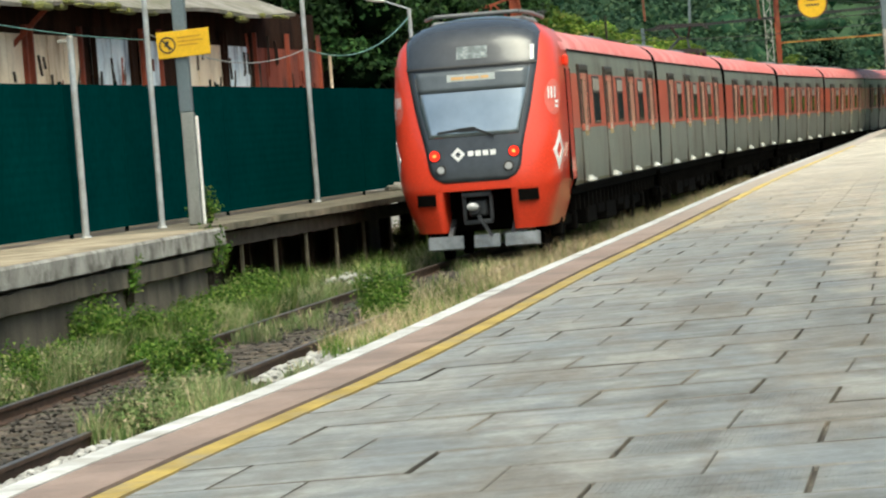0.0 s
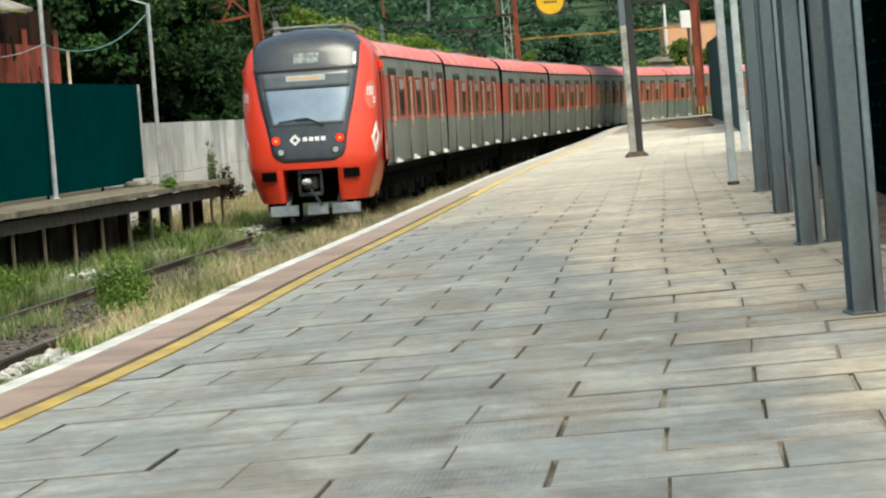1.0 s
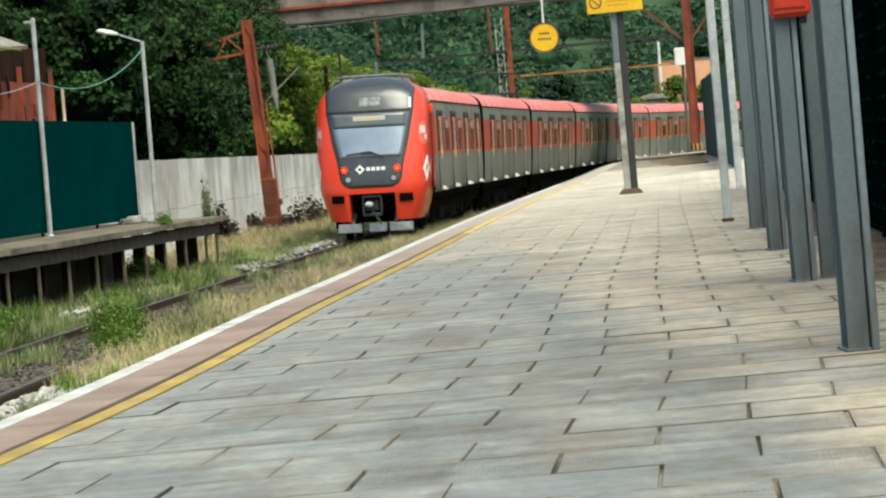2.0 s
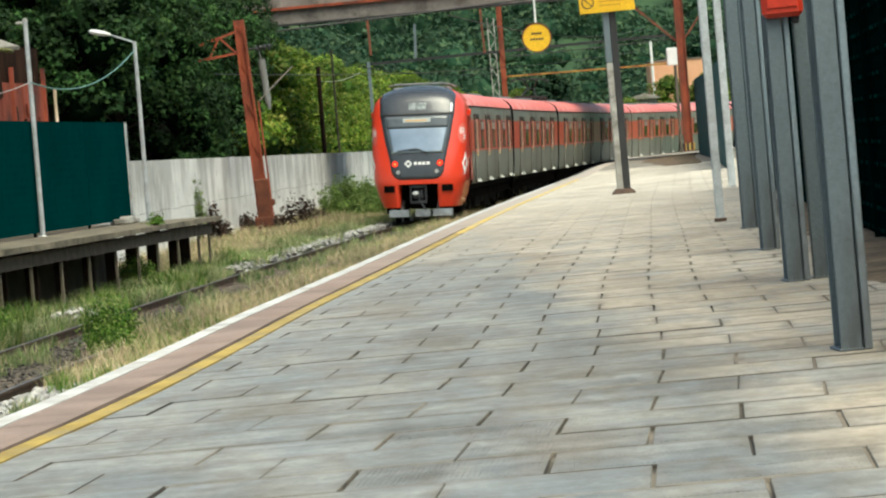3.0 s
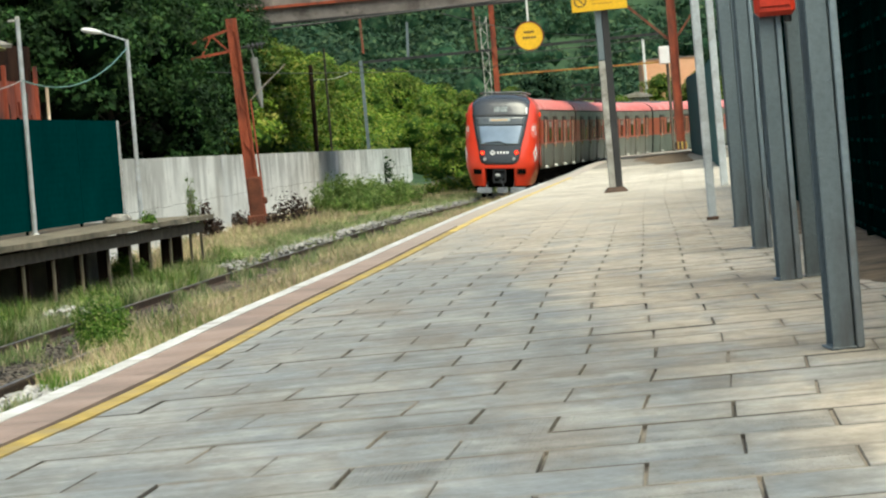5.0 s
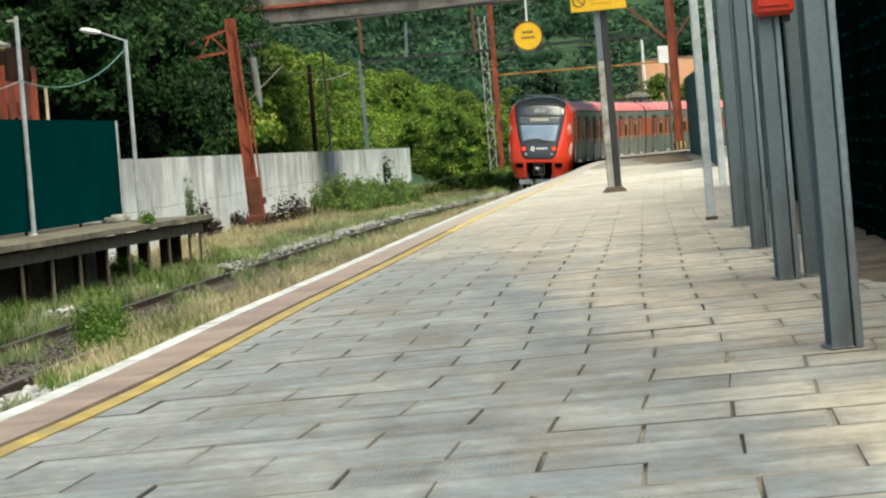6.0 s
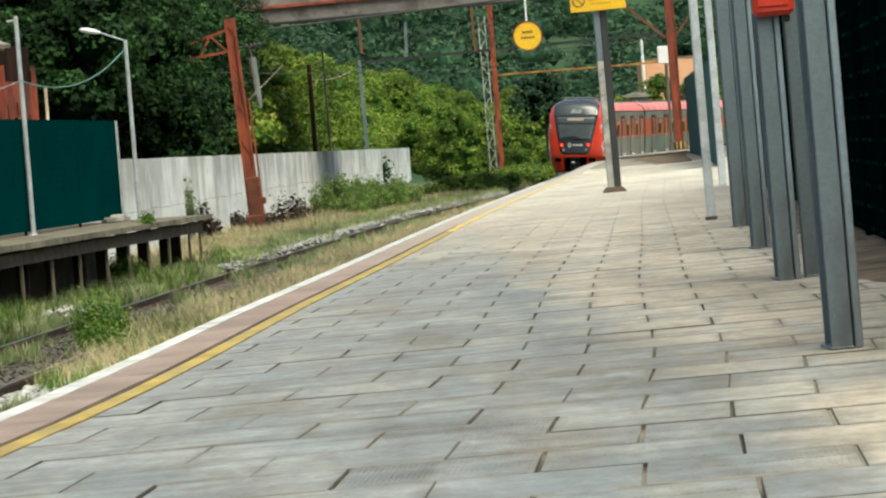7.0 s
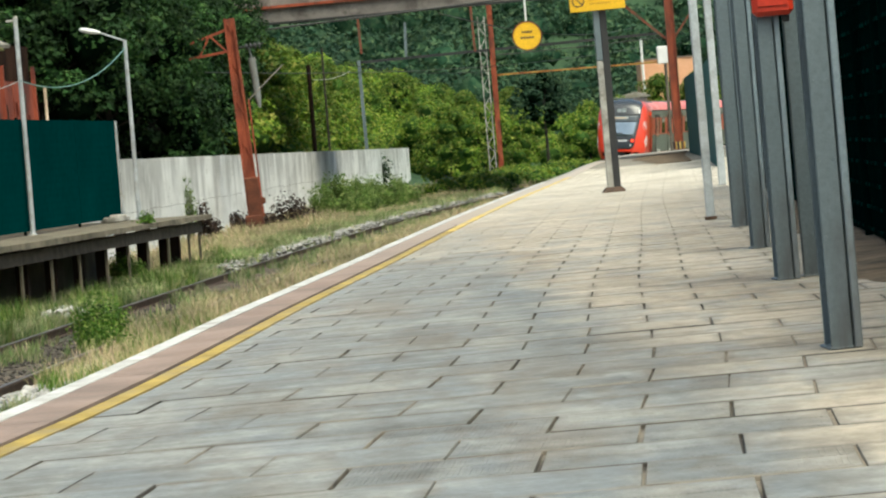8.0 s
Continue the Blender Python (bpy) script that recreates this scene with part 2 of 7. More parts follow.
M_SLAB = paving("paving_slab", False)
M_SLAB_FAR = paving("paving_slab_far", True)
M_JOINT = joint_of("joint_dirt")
M_TAR = surf("tar_seam", [(0.3, (0.012, 0.010, 0.008)), (0.7, (0.06, 0.05, 0.038))], 2.2, 0.9, bump=0.4)
M_WHITE = surf("white_edge_paint", [(0.3, (0.50, 0.49, 0.465)), (0.6, (0.69, 0.68, 0.66))], 2.5, 0.6, bump=0.2, stain=(0.36, 0.33, 0.29), stain_scale=2.2)
M_BRICKRED = surf("red_edge_concrete", [(0.3, (0.27, 0.19, 0.155)), (0.7, (0.38, 0.28, 0.235))], 1.2, 0.75, bump=0.3, stain=(0.20, 0.15, 0.13), stain_scale=0.8)
paled_along(M_BRICKRED, 30.0, 0.03, (0.50, 0.45, 0.39))
M_YELLOW = surf("yellow_line_paint", [(0.36, (0.33, 0.235, 0.065)), (0.6, (0.50, 0.36, 0.10))], 2, 0.7, bump=0.2, stain=(0.31, 0.255, 0.16), stain_scale=2.4, spec=0.3)
M_YELLOW_FRESH = surf("fresh_yellow_paint", [(0.36, (0.50, 0.36, 0.10)), (0.6, (0.78, 0.58, 0.17))], 1.2, 0.7, bump=0.2, stain=(0.50, 0.43, 0.28), stain_scale=0.8, spec=0.3)
M_CONC = surf("old_concrete", [(0.3, (0.075, 0.064, 0.05)), (0.7, (0.19, 0.165, 0.13))], 1.6, 0.9, bump=0.6, stain=(0.035, 0.033, 0.024), stain_scale=1.3, stretch=(1, 1, 0.4))
M_CONC_PALE = surf("pale_concrete", [(0.3, (0.22, 0.21, 0.185)), (0.7, (0.50, 0.49, 0.46))], 2.2, 0.85, bump=0.7, stain=(0.08, 0.075, 0.06), stain_scale=2.6)
M_CONC_TOP = surf("left_platform_floor", [(0.3, (0.11, 0.094, 0.066)), (0.7, (0.25, 0.215, 0.155))], 1.4, 0.9, bump=0.4, stain=(0.06, 0.056, 0.036), stain_scale=1.6)
M_SANDFLOOR = surf("sandy_platform_floor", [(0.3, (0.27, 0.22, 0.15)), (0.7, (0.50, 0.42, 0.30))], 0.9, 0.9, bump=0.4, stain=(0.15, 0.125, 0.085), stain_scale=1.2)
M_JOINTSAND = surf("joint_sand", [(0.3, (0.17, 0.14, 0.10)), (0.7, (0.36, 0.305, 0.235))], 1.6, 0.95, bump=0.5, stain=(0.12, 0.10, 0.075), stain_scale=0.8)
M_SOIL = surf("brown_soil", [(0.3, (0.11, 0.075, 0.045)), (0.7, (0.27, 0.20, 0.13))], 2.4, 0.95, bump=0.8, fine=18, stain=(0.05, 0.038, 0.024), stain_scale=1.8)
M_FARFLOOR = surf("far_concrete_floor", [(0.3, (0.20, 0.18, 0.15)), (0.7, (0.36, 0.33, 0.28))], 0.5, 0.9, bump=0.3, stain=(0.15, 0.135, 0.11), stain_scale=0.3)
M_WALL = whitewash("stained_concrete_wall")
M_FENCE = surf("green_fence_sheet", [(0.3, (0.0004, 0.026, 0.027)), (0.7, (0.0006, 0.038, 0.038))], 0.5, 1.0, fine=8, vary=0.1, spec=0.0)
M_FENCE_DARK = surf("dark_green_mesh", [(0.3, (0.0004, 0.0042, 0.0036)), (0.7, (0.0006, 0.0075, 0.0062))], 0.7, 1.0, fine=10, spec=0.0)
# brighter runs in the noise are the wires' highlights, painted in
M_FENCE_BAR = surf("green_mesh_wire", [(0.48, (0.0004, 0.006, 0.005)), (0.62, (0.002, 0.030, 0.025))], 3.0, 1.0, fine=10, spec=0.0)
M_GALV = surf("galvanised_steel", [(0.3, (0.36, 0.39, 0.41)), (0.7, (0.58, 0.61, 0.63))], 4, 0.5, metal=0.35, bump=0.1, stain=(0.32, 0.30, 0.28), stain_scale=3)
M_COLUMN = surf("grey_painted_steel", [(0.3, (0.104, 0.138, 0.158)), (0.7, (0.172, 0.214, 0.238))], 1.2, 0.42, bump=0.1, fine=40, stain=(0.075, 0.078, 0.08), stain_scale=1.6, stretch=(1, 1, 0.25))
M_COLUMN_EDGE = surf("bluish_painted_steel", [(0.3, (0.18, 0.235, 0.27)), (0.7, (0.26, 0.32, 0.36))], 1.2, 0.4, fine=40, stain=(0.12, 0.12, 0.12), stain_scale=2.0, stretch=(1, 1, 0.25))
M_COLUMN_PALE = surf("pale_painted_steel", [(0.3, (0.36, 0.40, 0.43)), (0.7, (0.52, 0.56, 0.58))], 2.0, 0.5, bump=0.2, stain=(0.25, 0.25, 0.25), stain_scale=3)
M_POSTGREY = surf("weathered_post_grey", [(0.3, (0.20, 0.215, 0.21)), (0.7, (0.30, 0.31, 0.30))], 2.0, 0.7, bump=0.2, stain=(0.13, 0.13, 0.125), stain_scale=1.6, stretch=(1, 1, 0.3))
M_BLACK = surf("black_paint", [(0.3, (0.012, 0.013, 0.014)), (0.7, (0.03, 0.03, 0.032))], 2, 0.55, bump=0.1)
M_RUST = surf("rust_orange_steel", [(0.3, (0.15, 0.030, 0.013)), (0.55, (0.30, 0.062, 0.024)), (0.8, (0.38, 0.11, 0.045))], 2.2, 0.75, bump=0.35, stain=(0.10, 0.03, 0.018), stain_scale=1.6, stretch=(1, 1, 0.3))
M_RUST_DULL = surf("dull_rusted_steel", [(0.3, (0.10, 0.032, 0.018)), (0.55, (0.19, 0.055, 0.028)), (0.8, (0.26, 0.10, 0.05))], 1.4, 0.8, bump=0.3, stain=(0.09, 0.06, 0.035), stain_scale=1.0)
M_RUST_DARK = surf("dark_corroded_steel", [(0.3, (0.055, 0.018, 0.010)), (0.55, (0.12, 0.035, 0.017)), (0.8, (0.20, 0.060, 0.026))], 3.0, 0.9, bump=0.6)
M_OCHRE = surf("ochre_rusted_paint", [(0.35, (0.20, 0.06, 0.02)), (0.5, (0.34, 0.16, 0.035)), (0.65, (0.42, 0.27, 0.06))], 1.2, 0.8, bump=0.2)
M_RAIL = surf("rusty_rail", [(0.3, (0.036, 0.021, 0.014)), (0.7, (0.10, 0.056, 0.035))], 6, 0.7, metal=0.2, bump=0.3)
M_RAILTOP = surf("worn_rail_head", [(0.3, (0.11, 0.09, 0.075)), (0.7, (0.24, 0.21, 0.19))], 6, 0.4, metal=0.7)
M_SLEEPER = surf("weathered_sleeper", [(0.3, (0.06, 0.05, 0.04)), (0.7, (0.15, 0.12, 0.095))], 4, 0.95, bump=0.5, vary=0.2)
M_STONE = surf("ballast_stone", [(0.3, (0.30, 0.29, 0.27)), (0.7, (0.58, 0.57, 0.54))], 5, 0.9, bump=0.3, vary=0.3, island=True)
M_STONE_GREY = surf("grey_stone", [(0.3, (0.22, 0.213, 0.20)), (0.7, (0.42, 0.41, 0.39))], 5, 0.9, bump=0.3, vary=0.35, island=True)
M_STONE_DARK = surf("sooty_stone", [(0.3, (0.035, 0.031, 0.027)), (0.7, (0.12, 0.105, 0.09))], 5, 0.9, bump=0.3, vary=0.45, island=True)
M_GROUND = surf("earth_and_gravel", [(0.3, (0.04, 0.034, 0.024)), (0.5, (0.085, 0.072, 0.05)), (0.75, (0.17, 0.145, 0.105))], 0.9, 0.95, bump=0.6, fine=14, stain=(0.03, 0.05, 0.018), stain_scale=0.25)


def grow_over(m):
    """Beyond the station the ground is covered with green growth."""
    nt = m.node_tree
    b = nt.nodes["Principled BSDF"]
    ge = nt.nodes.new("ShaderNodeNewGeometry")
    sep = nt.nodes.new("ShaderNodeSeparateXYZ")
    nt.links.new(ge.outputs["Position"], sep.inputs[0])
    k = ramp_of(nt, [(0.0, (0, 0, 0)), (1.0, (1, 1, 1))])
    nt.links.new(math_of(nt, "MULTIPLY", math_of(nt, "SUBTRACT", sep.outputs["Y"], 150.0), 0.014), k.inputs["Fac"])
    g = ramp_of(nt, [(0.35, (0.012, 0.04, 0.016)), (0.65, (0.045, 0.10, 0.036))])
    nt.links.new(world_noise(nt, 0.25), g.inputs["Fac"])
    nt.links.new(mix_rgb(nt, k.outputs["Color"], b.inputs["Base Color"].links[0].from_socket, g.outputs["Color"]), b.inputs["Base Color"])


grow_over(M_GROUND)
M_GRASS = leafy("grass_blades", [(0.0, (0.06, 0.13, 0.02)), (0.5, (0.13, 0.23, 0.045)), (0.8, (0.24, 0.31, 0.09)), (1.0, (0.40, 0.37, 0.19))])
M_MEADOW = leafy("meadow_blades", [(0.0, (0.12, 0.21, 0.065)), (0.4, (0.21, 0.31, 0.115)), (0.7, (0.36, 0.39, 0.20)), (1.0, (0.60, 0.50, 0.36))])
M_DRY = leafy("dry_grass_blades", [(0.0, (0.19, 0.27, 0.09)), (0.3, (0.35, 0.36, 0.17)), (0.6, (0.56, 0.46, 0.30)), (1.0, (0.74, 0.56, 0.43))])
M_BROWNLEAF = leafy("withered_leaves", [(0.0, (0.018, 0.014, 0.012)), (0.6, (0.055, 0.034, 0.028)), (1.0, (0.12, 0.075, 0.05))])
M_FEATHER = leafy("feathery_leaves", [(0.0, (0.085, 0.17, 0.035)), (0.5, (0.17, 0.27, 0.065)), (1.0, (0.31, 0.38, 0.14))], 0.6, 0.4)
M_WEED = leafy("weed_leaves", [(0.0, (0.035, 0.100, 0.014)), (0.5, (0.115, 0.250, 0.030)), (0.85, (0.27, 0.40, 0.08)), (1.0, (0.42, 0.45, 0.18))], 0.6, 0.4)
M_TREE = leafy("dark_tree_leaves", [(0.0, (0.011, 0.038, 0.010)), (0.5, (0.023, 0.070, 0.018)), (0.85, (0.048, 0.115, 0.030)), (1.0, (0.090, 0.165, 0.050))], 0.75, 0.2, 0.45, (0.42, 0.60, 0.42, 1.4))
# near-black green: the shade deep in the crowns, put into the core colour
M_TREECORE = surf("crown_shade_core", [(0.3, (0.002, 0.006, 0.003)), (0.7, (0.006, 0.016, 0.007))], 0.8, 1.0, fine=5, spec=0.0)
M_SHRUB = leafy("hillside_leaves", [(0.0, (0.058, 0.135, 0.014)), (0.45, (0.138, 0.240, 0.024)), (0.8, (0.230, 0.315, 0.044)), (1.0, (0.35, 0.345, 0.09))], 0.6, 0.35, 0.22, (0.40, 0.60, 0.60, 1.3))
# bluish lift of these greens is distant haze put into the colour
M_FAR = leafy("hazed_far_leaves", [(0.0, (0.022, 0.062, 0.036)), (0.6, (0.044, 0.102, 0.054)), (1.0, (0.095, 0.152, 0.072))], 0.7, 0.25, 0.06)
# darker core greens hold the shade between leaf clumps
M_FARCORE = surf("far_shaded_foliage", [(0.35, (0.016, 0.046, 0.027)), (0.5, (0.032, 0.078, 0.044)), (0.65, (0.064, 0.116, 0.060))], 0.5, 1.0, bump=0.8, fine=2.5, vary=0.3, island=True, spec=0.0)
M_CORE = surf("clump_shade_core", [(0.3, (0.020, 0.058, 0.013)), (0.7, (0.075, 0.150, 0.030))], 1.1, 0.9, bump=0.9, fine=6, vary=0.3, island=True, spec=0.1)
M_TARRED = surf("tarred_wood", [(0.3, (0.014, 0.009, 0.007)), (0.7, (0.045, 0.024, 0.016))], 5, 0.8, bump=0.4, stretch=(1, 1, 0.2), spec=0.2)
M_BARK = surf("bark", [(0.3, (0.02, 0.017, 0.013)), (0.7, (0.06, 0.048, 0.036))], 6, 0.95, bump=0.5, stretch=(1, 1, 0.3))
M_CREAM = surf("cream_boards", [(0.3, (0.72, 0.56, 0.39)), (0.7, (0.90, 0.78, 0.61))], 2, 0.85, bump=0.3, stain=(0.30, 0.19, 0.11), stain_scale=0.9, stretch=(1, 1, 0.25))
M_REDWOOD = surf("red_boards", [(0.3, (0.16, 0.028, 0.014)), (0.7, (0.34, 0.072, 0.034))], 2, 0.85, bump=0.3, stain=(0.04, 0.012, 0.010), stain_scale=1.4, stretch=(1, 1, 0.3))
# near-black brown: old wood with the eave shadow put into its colour
M_DARKWOOD = surf("eave_shade_boards", [(0.3, (0.012, 0.007, 0.005)), (0.7, (0.045, 0.022, 0.014))], 3, 0.95, bump=0.3, stretch=(1, 1, 0.3), spec=0.08)
M_BLUEWHITE = surf("pale_blue_boards", [(0.3, (0.58, 0.68, 0.76)), (0.7, (0.84, 0.90, 0.92))], 4, 0.8, bump=0.2, stain=(0.07, 0.09, 0.13), stain_scale=2.2, stretch=(1, 1, 0.25))
M_ROOFOLD = surf("old_roof_sheet", [(0.3, (0.17, 0.155, 0.135)), (0.7, (0.36, 0.335, 0.30))], 1.2, 0.9, bump=0.4, stain=(0.13, 0.125, 0.07), stain_scale=0.8)
M_MOSS = surf("mossy_edge", [(0.3, (0.10, 0.11, 0.03)), (0.7, (0.22, 0.22, 0.07))], 5, 0.95, bump=0.5)
M_SIGN = surf("yellow_sign", [(0.3, (0.72, 0.42, 0.015)), (0.7, (0.80, 0.48, 0.02))], 2, 0.45)
M_INK = surf("sign_ink", [(0.3, (0.03, 0.025, 0.02)), (0.7, (0.05, 0.04, 0.03))], 5, 0.6)
M_INK_SOFT = surf("faded_sign_ink", [(0.3, (0.50, 0.27, 0.015)), (0.7, (0.55, 0.30, 0.02))], 5, 0.6)
M_REDBOX = surf("red_enamel", [(0.3, (0.50, 0.03, 0.012)), (0.7, (0.58, 0.045, 0.02))], 2, 0.4)
M_LAMPWHITE = surf("white_lamp_shell", [(0.3, (0.75, 0.75, 0.74)), (0.7, (0.85, 0.85, 0.84))], 3, 0.4)
M_CABLE = surf("green_cable", [(0.3, (0.09, 0.20, 0.18)), (0.7, (0.16, 0.30, 0.27))], 3, 0.6)
M_TEAL = surf("teal_sheet", [(0.3, (0.008, 0.076, 0.084)), (0.7, (0.014, 0.105, 0.112))], 0.6, 0.7, spec=0.2)
M_WIRE = surf("dark_wire", [(0.3, (0.02, 0.02, 0.02)), (0.7, (0.04, 0.04, 0.04))], 3, 0.6)
M_WIRE_PALE = surf("pale_wire", [(0.3, (0.3, 0.3, 0.28)), (0.7, (0.42, 0.42, 0.4))], 3, 0.6)
M_ORANGEWALL = surf("orange_plaster", [(0.3, (0.72, 0.36, 0.20)), (0.7, (0.82, 0.46, 0.28))], 0.8, 0.85)
M_BRIDGE = surf("bridge_concrete", [(0.3, (0.14, 0.125, 0.115)), (0.7, (0.29, 0.262, 0.24))], 0.8, 0.9, bump=0.3, stain=(0.07, 0.062, 0.054), stain_scale=0.9)
# train
M_TRED = surf("train_red_paint", [(0.3, (0.74, 0.050, 0.020)), (0.7, (0.80, 0.060, 0.026))], 0.6, 0.32, coat=0.5, stain=(0.68, 0.055, 0.026), stain_scale=0.9)
# paler pinks over the red are the roof's sky sheen, painted in
M_TROOF = surf("red_roof_sky_sheen", [(0.3, (0.72, 0.14, 0.12)), (0.7, (0.79, 0.24, 0.22))], 0.8, 0.45, stain=(0.82, 0.40, 0.38), stain_scale=0.9)
M_TGREY = surf("train_grey_paint", [(0.3, (0.19, 0.205, 0.172)), (0.7, (0.26, 0.275, 0.235))], 0.8, 0.42, stain=(0.10, 0.09, 0.07), stain_scale=0.9, stretch=(1, 1, 0.5))
M_TBAND = surf("train_band_red", [(0.3, (0.54, 0.095, 0.055)), (0.7, (0.64, 0.135, 0.075))], 0.8, 0.34, stain=(0.44, 0.095, 0.06), stain_scale=1.0)
M_TMASK = surf("train_front_mask", [(0.3, (0.034, 0.040, 0.049)), (0.7, (0.050, 0.058, 0.069))], 0.6, 0.25, coat=0.5, fine=6)
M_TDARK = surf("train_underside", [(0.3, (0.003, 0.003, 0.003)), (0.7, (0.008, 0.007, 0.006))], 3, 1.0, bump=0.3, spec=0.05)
M_TSTEEL = surf("coupler_steel", [(0.3, (0.020, 0.023, 0.028)), (0.7, (0.065, 0.07, 0.08))], 5, 0.5, metal=0.2)
M_TPLOUGH = surf("plough_steel", [(0.3, (0.10, 0.115, 0.13)), (0.7, (0.26, 0.285, 0.31))], 2.5, 0.5, metal=0.2, bump=0.2, stain=(0.06, 0.055, 0.05), stain_scale=1.5)
M_TGLASS = surf("tinted_window_glass", [(0.3, (0.02, 0.018, 0.016)), (0.7, (0.035, 0.03, 0.026))], 1, 0.08)
M_TDOOR = surf("train_door_dark_frame", [(0.3, (0.030, 0.022, 0.018)), (0.7, (0.055, 0.040, 0.032))], 2, 0.45)
M_THOPPER = surf("window_top_vent", [(0.3, (0.30, 0.27, 0.23)), (0.7, (0.42, 0.38, 0.33))], 2, 0.4)
M_TWHITE = surf("white_marking", [(0.3, (0.78, 0.78, 0.78)), (0.7, (0.84, 0.84, 0.84))], 2, 0.5)
M_TSTEP = surf("door_step_pale", [(0.3, (0.55, 0.55, 0.52)), (0.7, (0.72, 0.72, 0.68))], 4, 0.5)
M_TPILLAR = surf("door_pillar_pale", [(0.3, (0.30, 0.17, 0.12)), (0.7, (0.44, 0.30, 0.23))], 2, 0.45)
M_TTIP = surf("worn_yellow_tip", [(0.3, (0.30, 0.22, 0.11)), (0.7, (0.46, 0.36, 0.20))], 3, 0.5)
M_TAC = surf("roof_equipment_grey", [(0.3, (0.13, 0.135, 0.14)), (0.7, (0.22, 0.225, 0.23))], 2, 0.7)
M_TLAMP = glow("red_tail_lamp", (1.0, 0.02, 0.008), 0.95)
M_TLAMPCORE = glow("tail_lamp_core", (1.0, 0.20, 0.05), 2.0)
M_AMBER = glow("amber_display_text", (0.50, 0.30, 0.12), 0.16)
M_TCLEAR = surf("clear_lamp_glass", [(0.3, (0.42, 0.43, 0.44)), (0.7, (0.58, 0.59, 0.60))], 3, 0.12)
# pale tone is the sky reflecting on the display, painted in
M_TDISPLAY = surf("display_sky_reflection", [(0.3, (0.34, 0.38, 0.38)), (0.7, (0.46, 0.50, 0.50))], 6, 0.3)
M_TDISPLAY_DIM = surf("dim_display_panel", [(0.35, (0.09, 0.11, 0.12)), (0.5, (0.14, 0.17, 0.18)), (0.65, (0.34, 0.38, 0.38))], 9, 0.3)
# dim upper part of the windscreen's reflection, put into this colour
M_SCREENTOP = surf("upper_screen_reflection", [(0.3, (0.09, 0.105, 0.12)), (0.7, (0.12, 0.14, 0.155))], 0.6, 0.12, fine=3, coat=0.3)


# ---- mesh tools ----
def box(bm, c, s, turn=None, bevel=0.0):
    """A block with centre c and full sizes s, its edges bevelled."""
    m = Matrix.Translation(c) @ (turn if turn else Matrix()) @ Matrix.Diagonal((*s, 1))
    vs = bmesh.ops.create_cube(bm, size=1.0, matrix=m)["verts"]
    if bevel:
        es = list({e for v in vs for e in v.link_edges})
        bmesh.ops.bevel(bm, geom=es, offset=bevel, segments=1, affect="EDGES")


def rod(bm, a, b, r0, r1=None, n=10, caps=True):
    """A round bar from a to b."""
    a, b = Vector(a), Vector(b)
    d = b - a
    q = d.to_track_quat("Z", "Y").to_matrix().to_4x4()
    bmesh.ops.create_cone(bm, cap_ends=caps, segments=n, radius1=r0, radius2=r0 if r1 is None else r1, depth=d.length, matrix=Matrix.Translation((a + b) / 2) @ q)


def bar(bm, a, b, w, h, up=(0, 0, 1)):
    """A square bar from a to b."""
    a, b = Vector(a), Vector(b)
    d = (b - a).normalized()
    side = d.cross(Vector(up)).normalized()
    top = side.cross(d).normalized()
    vs = [bm.verts.new(p + side * i * w / 2 + top * j * h / 2) for p in (a, b) for i, j in ((-1, -1), (1, -1), (1, 1), (-1, 1))]
    for f in ((0, 1, 2, 3), (7, 6, 5, 4), (0, 4, 5, 1), (1, 5, 6, 2), (2, 6, 7, 3), (3, 7, 4, 0)):
        bm.faces.new([vs[i] for i in f])


def sweep(bm, rings, closed=True, caps=True):
    """Joins rings of points into a skin."""
    rs = [[bm.verts.new(p) for p in r] for r in rings]
    n = len(rs[0])
    for a, b in zip(rs, rs[1:]):
        for i in range(n if closed else n - 1):
            bm.faces.new((a[i], a[(i + 1) % n], b[(i + 1) % n], b[i]))
    if caps and closed:
        bm.faces.new(rs[0][::-1])
        bm.faces.new(rs[-1])


def mesh_of(name, bm, material, smooth=False):
    bmesh.ops.recalc_face_normals(bm, faces=bm.faces)
    me = bpy.data.meshes.new(name)
    bm.to_mesh(me)
    bm.free()
    me.materials.append(material)
    if smooth:
        me.shade_smooth()
    return me


def part(name, bm, material, parent, label="", smooth=False):
    """One mesh object under a thing or a part."""
    ob = new(name, mesh_of(name, bm, material, smooth))
    ob.parent = parent
    return tagged(ob, label)


def thing(name, label, category, group="", kind="", at=(0, 0, 0), rz=0.0):
    ob = new(name)
    ob.empty_display_size = 0.3
    ob.matrix_basis = pose(*at, 0, 0, rz)
    return tagged(ob, label, category, group, kind)


def solid(name, bm, material, label, category, group="", kind="", smooth=False):
    return tagged(new(name, mesh_of(name, bm, material, smooth)), label, category, group, kind)


def raw(name, verts, faces, material):
    """A mesh from arrays of corners and faces."""
    me = bpy.data.meshes.new(name)
    me.from_pydata(np.asarray(verts).tolist(), [], faces if isinstance(faces, list) else np.asarray(faces).tolist())
    me.materials.append(material)
    return me


